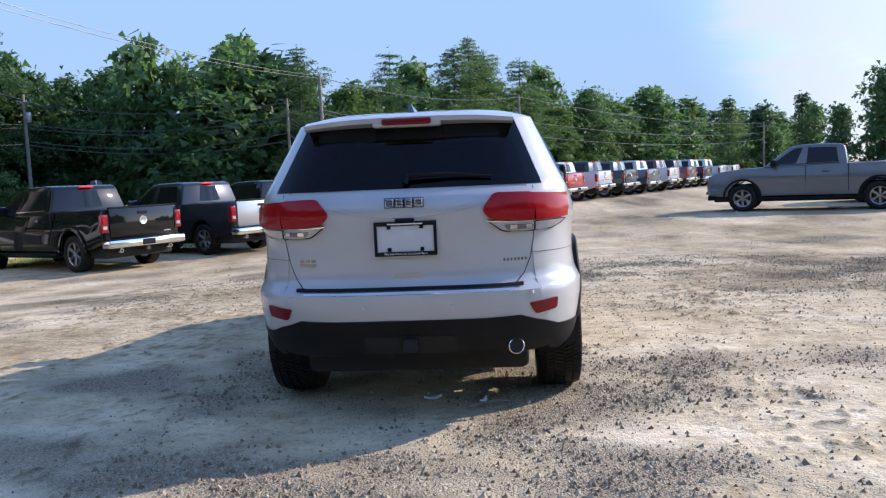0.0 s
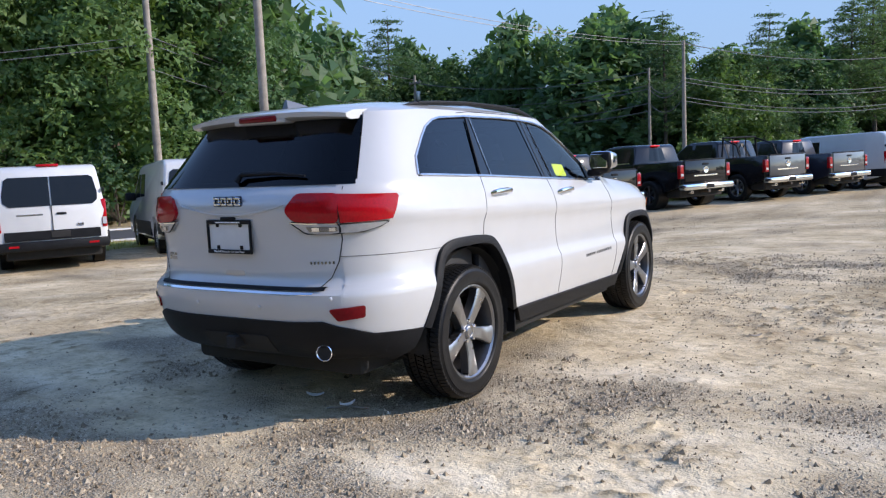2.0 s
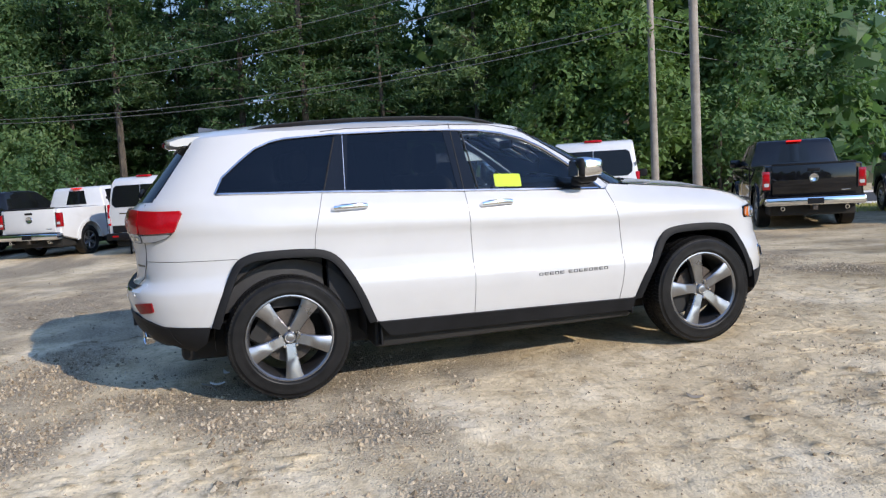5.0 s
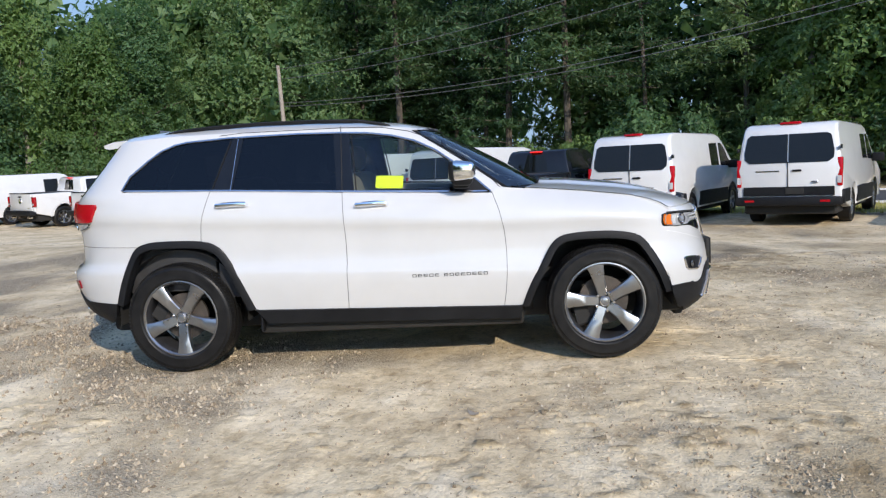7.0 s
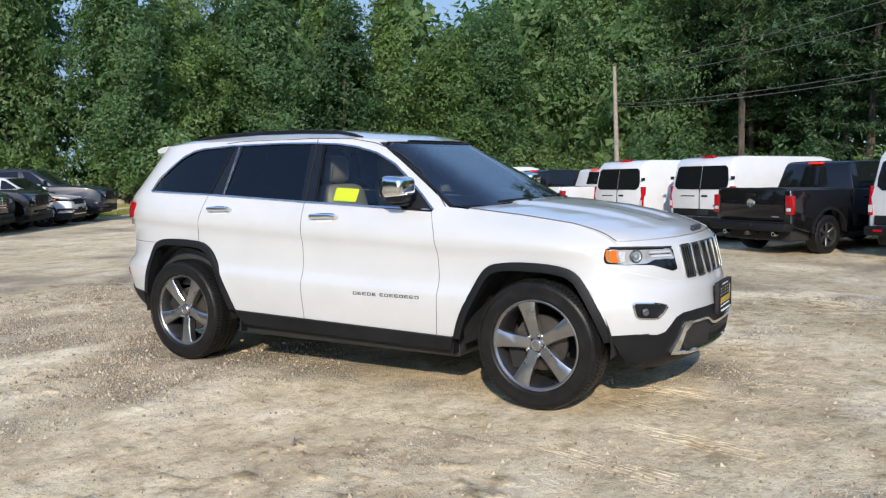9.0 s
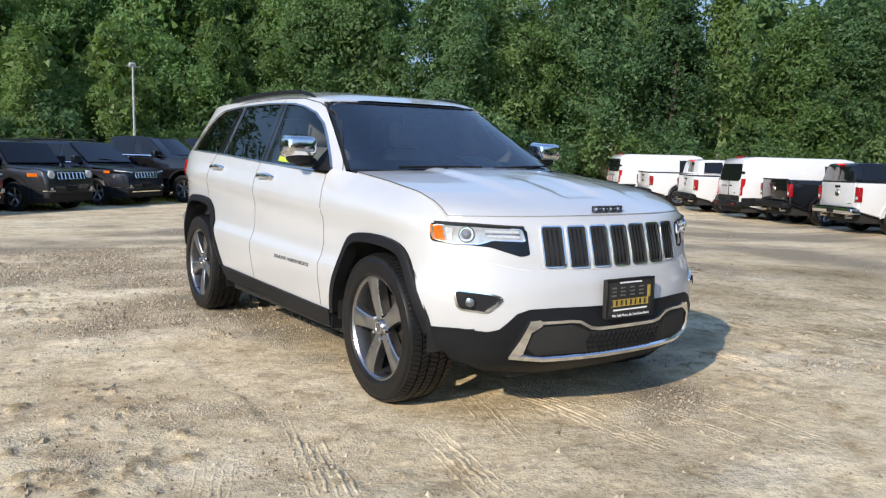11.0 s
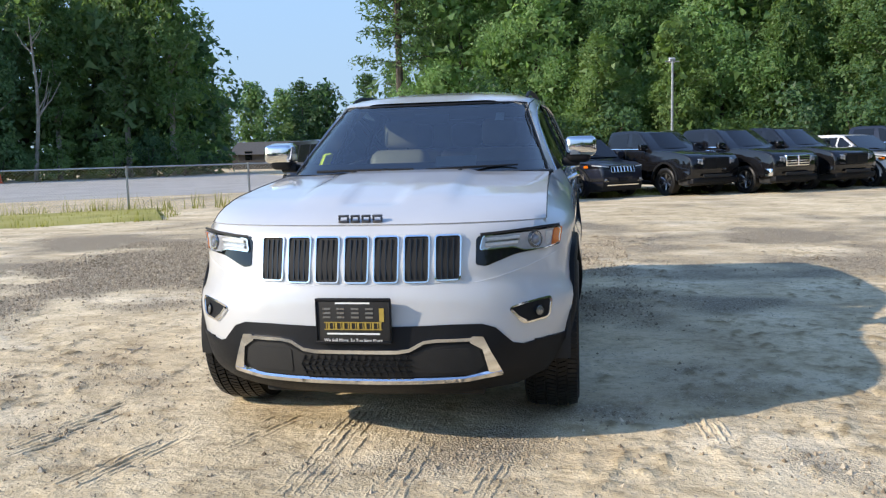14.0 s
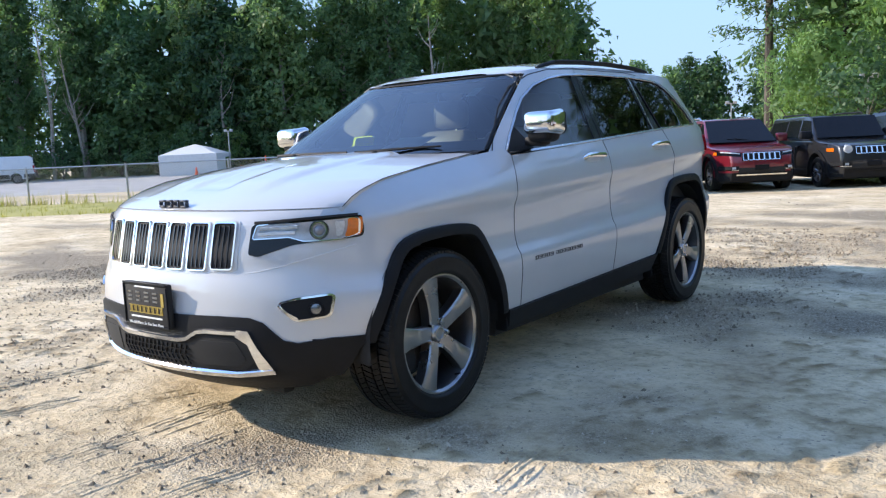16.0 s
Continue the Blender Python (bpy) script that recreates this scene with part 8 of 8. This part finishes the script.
def fence():
    t = thing("chain_link_fence", "low galvanised chain-link fence with thin posts", "fence")
    o = Vector((6.5, -15.8, 0))
    top = 1.12
    ends = [o + FD * k for k in np.arange(-1.5, 60, 3.05)]
    zs = [ground_z(p.x, p.y) for p in ends]
    for p, z in zip(ends, zs):
        part("post", tube([(p.x, p.y, z - .2), (p.x, p.y, z + top + .04)], .03, 8), M["galvanised"], t)
    for (p, z), (q, w) in zip(zip(ends, zs), zip(ends[1:], zs[1:])):
        part("top_rail", tube([(p.x, p.y, z + top), (q.x, q.y, w + top)], .019, 6), M["galvanised"], t)
        verts, faces = [], []
        n = 36
        for s in (1, -1):
            for i in range(-13, n):
                a, b = i, i + 13
                a2, b2 = max(0, a), min(n, b)
                if b2 <= a2:
                    continue
                pts = []
                for k in (a2, b2):
                    f = (k - a) / 13
                    g = k / n
                    h = .04 + (top - .06) * (f if s > 0 else 1 - f)
                    pts.append(p.lerp(q, g) + Vector((0, 0, z + (w - z) * g + h)))
                d = (pts[1] - pts[0]).normalized()
                u = d.cross(FO).normalized() * .0035
                v = FO * .0035 * s
                c = len(verts)
                for e in pts:
                    verts += [e + u, e - u * .5 + v, e - u * .5 - v]
                faces += [(c, c + 1, c + 4, c + 3), (c + 1, c + 2, c + 5, c + 4), (c + 2, c, c + 3, c + 5)]
        me = mesh_of("wire_mesh", verts, faces, M["galvanised"])
        part("wire_mesh", me, None, t)


fence()


def cone(x, y, h):
    z = ground_z(x, y) + .05
    r = .19 if h < .9 else .13
    t = thing("traffic_cone", "tall orange delineator post on a base" if h > .9 else "small orange traffic cone on gravel", "traffic cone", "cones on the pale lot", at=Matrix.Translation((x, y, z)))
    body = lathe([(.03, r * .8), (h * .9, r * .25), (h, r * .2), (h, .001)], 14, closed=False)
    part("body", moved(body, pose(0, 0, 0, 0, -90, 0)), M["cone"], t)
    part("base", box((-r, -r, 0), (r, r, .035), .01, 1), M["cone"] if h < .9 else M["rubber"], t)


for x, y in ((28.9, -22.8), (28.8, -25.0), (31.9, -30.2), (35.0, -35.5)):
    cone(x, y, 1.15)
for x, y in ((31.9, -23.6), (28.5, -27.4), (30.1, -31.0), (37.9, -32.0), (32.2, -21.0), (31.7, -23.7), (38.6, -42.7), (39.4, -44.6), (40.1, -46.4), (42.0, -45.0)):
    cone(x, y, .70)


def canopy_tent(x, y):
    z = ground_z(x, y)
    t = thing("canopy_tent", "white pop-up canopy tent with side walls", "tent", at=pose(x, y, z, 0, 0, 38))
    w, e, p = 2.2, 1.62, 2.40
    roof = bmesh.new()
    rings = [[(-w, -w, e), (w, -w, e), (w, w, e), (-w, w, e)], [(-w * .45, -w * .45, 2.12), (w * .45, -w * .45, 2.12), (w * .45, w * .45, 2.12), (-w * .45, w * .45, 2.12)], [(-.05, -.05, p), (.05, -.05, p), (.05, .05, p), (-.05, .05, p)]]
    part("roof", from_rings(rings), M["canvas"], t, smooth=0)
    for a in (-1, 1):
        part("valance", box((-w, a * w - .01, e - .28), (w, a * w + .01, e + .02)), M["canvas"], t)
        part("valance", box((a * w - .01, -w, e - .28), (a * w + .01, w, e + .02)), M["canvas"], t)
        for b in (-1, 1):
            part("leg", tube([(a * w * .97, b * w * .97, 0), (a * w * .97, b * w * .97, e)], .03, 6), M["galvanised"], t)
    part("side_wall", box((-w, w - .03, .05), (w, w - .01, e)), M["canvas"], t)
    part("side_wall", box((-w + .01, -w * .2, .05), (-w + .03, w, e)), M["canvas"], t)


canopy_tent(51.0, -34.5)
cargo_van("white cargo van parked far beyond the fence", (59.6, -26.1), 60, "vehicles beyond the fence")


def flood_light(x, y, top, twin=True):
    z = ground_z(x, y)
    t = thing("flood_light", "grey steel pole with twin flood lamps" if twin else "slim steel pole with one flood lamp", "street lamp", "flood lights", at=pose(x, y, z, 0, 0, 200))
    h = top - z
    part("pole", tube([(0, 0, -.2), (0, 0, h)], [.06, .045], 8), M["galvanised"], t)
    part("arm", tube([(-.3, 0, h), (.3, 0, h)], .025, 6), M["galvanised"], t)
    for s in (-1, 1) if twin else (0,):
        hd = part("lamp_head", moved(box((-.13, -.05, -.10), (.13, .05, .10), .02, 1), Matrix.Translation((s * .26, .05, h + .05)) @ pose(0, 0, 0, 25, 0, 0)), M["lens_clear"], t)


flood_light(-4.5, -27.2, 4.5, False)
flood_light(3.4, -33.0, 3.2)
flood_light(15.6, -53.6, 3.25)
flood_light(50.0, -37.0, 3.2)


def house(x, y, turn, w, d, h, rise, label):
    z = ground_z(x, y)
    t = thing("house", label, "house", "houses among the trees", at=pose(x, y, z, 0, 0, turn))
    part("wall", box((-w, -d, -.2), (w, d, h)), M["siding"], t)
    roof = from_rings([[(-w - .3, -d - .4, h - .05), (-w - .3, 0, h + rise), (-w - .3, d + .4, h - .05)], [(w + .3, -d - .4, h - .05), (w + .3, 0, h + rise), (w + .3, d + .4, h - .05)]])
    part("roof", roof, M["roofing"], t, smooth=0)
    for k in (-.5, .1, .6):
        wn = part("window", box((w * k - .5, -d - .03, 1.0), (w * k + .5, -d + .03, 2.2), .02, 1), M["siding"], t)
        part("pane", box((w * k - .42, -d - .04, 1.08), (w * k + .42, -d - .02, 2.12)), M["glass_dark"], wn)


house(37, -91, 190, 4.0, 4, 1.8, 1.5, "low brown house with a dark gable roof")
house(-20, 76, 60, 5, 4, 3.0, 2.6, "pale house gable half hidden by trees")


def sign(x, y):
    z = ground_z(x, y)
    t = thing("road_sign", "back of an octagonal road sign on a post", "road sign", at=pose(x, y, z, 0, 0, 30))
    part("post", tube([(0, 0, -.2), (0, 0, 2.5)], .03, 6), M["galvanised"], t)
    plate = moved(lathe([(-.01, .001), (-.01, .38), (.01, .38), (.01, .001)], 8, closed=False), Matrix.Translation((0, -.04, 2.2)) @ pose(0, 0, 0, 0, 22.5, 90))
    part("plate", plate, M["alloy_dark"], t)


sign(-24.8, 41.7)


def boulder(rng, x, y, s):
    bm = bmesh.new()
    bmesh.ops.create_icosphere(bm, subdivisions=2, radius=s)
    k = rng.uniform(0, 50)
    for v in bm.verts:
        v.co *= 1 + .35 * noise.noise(v.co / s * 1.1 + Vector((k, k, k)))
        v.co.z *= .62
    solid("boulder", bm, M["rock"], "weathered tan boulder at the wood's edge", "boulder", "boulders along the edge", at=pose(x, y, ground_z(x, y) + s * .32, 0, 0, rng.uniform(0, 360)), smooth=30)


RK = random.Random(9)
k = -2.0
while k < 44:
    p = Vector((-13.5, -30.0, 0)) + CD * k + CO * (3.9 + RK.uniform(-.7, .7))
    boulder(RK, p.x, p.y, RK.choice((.13, .18, .24, .44)) * RK.uniform(.7, 1.3))
    k += RK.uniform(.3, 1.2)


def tufts(name, label, rng, spots, height, mat):
    verts, faces = [], []
    for x, y in spots:
        z = ground_z(x, y)
        for _ in range(rng.randrange(5, 10)):
            a, h = rng.uniform(0, 6.3), height * rng.uniform(.4, 1.2)
            b = Vector((x + rng.gauss(0, .09), y + rng.gauss(0, .09), z - .02))
            tip = b + Vector((math.cos(a) * h * .35, math.sin(a) * h * .35, h))
            w = Vector((-math.sin(a), math.cos(a), 0)) * .012
            c = len(verts)
            verts += [b - w, b + w, tip]
            faces.append((c, c + 1, c + 2))
    ob = new(name, mesh_of(name, verts, faces, mat))
    tagged(ob, label, "grass", kind="stuff")


GR = random.Random(4)
tufts("fence_grass", "dry yellow-green grass and weeds along the fence", GR, [tuple((Vector((6.5, -15.8, 0)) + FD * GR.uniform(3.6, 52) + FO * GR.uniform(-4.0, .3)).xy) for _ in range(2600)], .16, M["grass"])
tufts("fence_weeds", "tall straw weeds at the fence foot", GR, [tuple((Vector((6.5, -15.8, 0)) + FD * GR.uniform(2, 40) + FO * GR.uniform(-.5, .2)).xy) for _ in range(260)], .5, M["grass"])
tufts("row_grass", "ragged grass before the parked row", GR, [tuple((Vector((2.2, -14.7, 0)) + VD * GR.uniform(1.5, 30) + VO * GR.uniform(-.8, 1.2)).xy) for _ in range(2000)], .15, M["grass"])
tufts("corner_grass", "thin grass before the boulders", GR, [tuple((Vector((-13.5, -30, 0)) + CD * GR.uniform(0, 40) + CO * GR.uniform(.2, 3.4)).xy) for _ in range(2200)], .14, M["grass"])
tufts("verge_grass", "mown grass of the road verge", GR, [tuple((ROAD_DIR * GR.uniform(-6, 30) + ROAD_OUT * GR.uniform(14.6, 19.4)).xy) for _ in range(2400)], .14, M["grass"])


# ---- small things on the gravel ----
def stones(seed, count, x0, x1, y0, y1, lo, hi, name, label, bare=0.03):
    """Loose angular stones, thick where the gravel map is high."""
    rng = random.Random(seed)
    verts, faces = [], []
    placed = 0
    while placed < count:
        x, y = rng.uniform(x0, x1), rng.uniform(y0, y1)
        if rng.random() > bare + gravel_amount(x, y) ** 1.5:
            continue
        if abs(x) < .95 and abs(y) < 2.2 and rng.random() < .8:
            continue
        s = lo + (hi - lo) * rng.random() ** 4
        z = ground_z(x, y) + relief(x, y)
        c, a = len(verts), rng.uniform(0, 6.283)
        for k in range(4):
            r = s * rng.uniform(.65, 1.25)
            verts.append((x + r * math.cos(a + k * 1.571), y + r * math.sin(a + k * 1.571), z - s * .25))
        tip = s * .5
        verts.append((x + rng.uniform(-tip, tip), y + rng.uniform(-tip, tip), z + s * rng.uniform(.55, 1.10)))
        faces += [(c + k, c + (k + 1) % 4, c + 4) for k in range(4)]
        placed += 1
    ob = new(name, mesh_of(name, verts, faces, M["gravel"]))
    tagged(ob, label, "gravel", kind="stuff")


stones(1, 56000, -1.5, 6.0, -6.2, -.3, .0055, .023, "gravel", "loose tan gravel stones on sand", .02)
stones(2, 15000, 1.2, 6.2, -.3, 4.5, .0045, .018, "fine_gravel", "fine tan gravel scattered on packed sand", .05)
stones(3, 12000, -4.5, 4.5, 1.6, 5.6, .0050, .020, "loose_gravel", "small clods and stones on rutted sand", .06)
stones(4, 5000, -6, -1, -5.5, 3.0, .004, .015, "shaded_gravel", "loose stones beside the parked car", .05)
stones(8, 5000, -12, 14, -13, 18, .008, .024, "scattered_gravel", "loose stones scattered over the lot", .03)


def tyre_track(x0, y0, x1, y1, width, rng):
    """Broken ridges that a tread has pressed up out of the sand, side by side along its way."""
    a, b = Vector((x0, y0, 0)), Vector((x1, y1, 0))
    d = (b - a).normalized()
    n = Vector((-d.y, d.x, 0))
    bm = bmesh.new()
    L = (b - a).length
    lanes = max(4, int(width / .036))
    for lane in range(lanes):
        o = (lane - (lanes - 1) / 2) * .036
        k = rng.uniform(0, .05)
        while k < L:
            run = rng.uniform(.10, .34)
            if rng.random() < .80:
                tall = .0055 * rng.uniform(.5, 1.2) * min(1.0, .35 + 3 * min(k, L - k) / L)
                rows = []
                for j in range(7):
                    c = a + d * min(L, k + run * j / 6) + n * (o + .010 * noise.noise(Vector((k * 3 + j, lane, 2.2))))
                    z = ground_z(c.x, c.y) + relief(c.x, c.y)
                    top = tall * (1 if 0 < j < 6 else .3) * rng.uniform(.45, 1.25)
                    rows.append([bm.verts.new((p.x, p.y, z + e)) for p, e in ((c - n * .013, -.004), (c - n * .004, top), (c + n * .004, top * .9), (c + n * .012, -.004))])
                for p, q in zip(rows, rows[1:]):
                    for i in range(3):
                        bm.faces.new((p[i], p[i + 1], q[i + 1], q[i]))
            k += run + rng.uniform(.0, .03)
    bmesh.ops.recalc_face_normals(bm, faces=bm.faces[:])
    return bm


RT = random.Random(6)
TRACKS = ((.12, 1.45, .14, 2.75, .22), (-.22, 1.75, -.20, 2.85, .20), (-1.50, 1.40, -1.56, 2.02, .15), (1.34, 1.45, 1.66, 2.55, .24), (.92, 1.95, 1.10, 2.75, .18), (.42, 1.60, .68, 2.30, .18), (-.62, 2.1, -.52, 3.0, .14), (1.9, 1.9, 2.3, 2.9, .18), (3.6, -.9, 3.9, -.2, .22))
for x0, y0, x1, y1, w in TRACKS:
    ob = solid("tyre_track", tyre_track(x0, y0, x1, y1, w, RT), M["ground"], "ribbed tyre track pressed into sand", "tyre track", "tyre tracks before the car", kind="stuff", smooth=60)
    for key, amount in (("gravel", gravel_amount), ("churned_shade", churned_shade_amount)):
        ob.data.attributes.new(key, "FLOAT", "POINT").data.foreach_set("value", [amount(v.co.x, v.co.y) for v in ob.data.vertices])


def leaf_litter(x, y, size, turn, mat, label, name):
    bm = from_rings([[(k * size, -.35 * size * (1 - k * k) - .001, .008 + .01 * k * k), (k * size, 0, .018 + .012 * k * k), (k * size, .35 * size * (1 - k * k) + .001, .008 + .01 * k * k)] for k in levels(-1, 1, .25)], closed=False, cap=False)
    solid(name, bm, mat, label, "litter", at=pose(x, y, ground_z(x, y) + .004, 0, 0, turn))


leaf_litter(.05, -1.85, .055, 20, M["paper"], "pale dry leaf lying on the gravel", "dry_leaf")
leaf_litter(.35, -1.92, .05, 70, M["paper"], "pale crumpled scrap on the gravel", "paper_scrap")
leaf_litter(2.05, .62, .05, 40, M["rock"], "brown dry leaf on the gravel", "dry_leaf")
solid("twig", tube([(.28, -2.02, .012), (.40, -1.96, .02), (.50, -1.93, .012)], .006, 5), M["pale_bark"], "pale thin twig on the gravel", "twig")
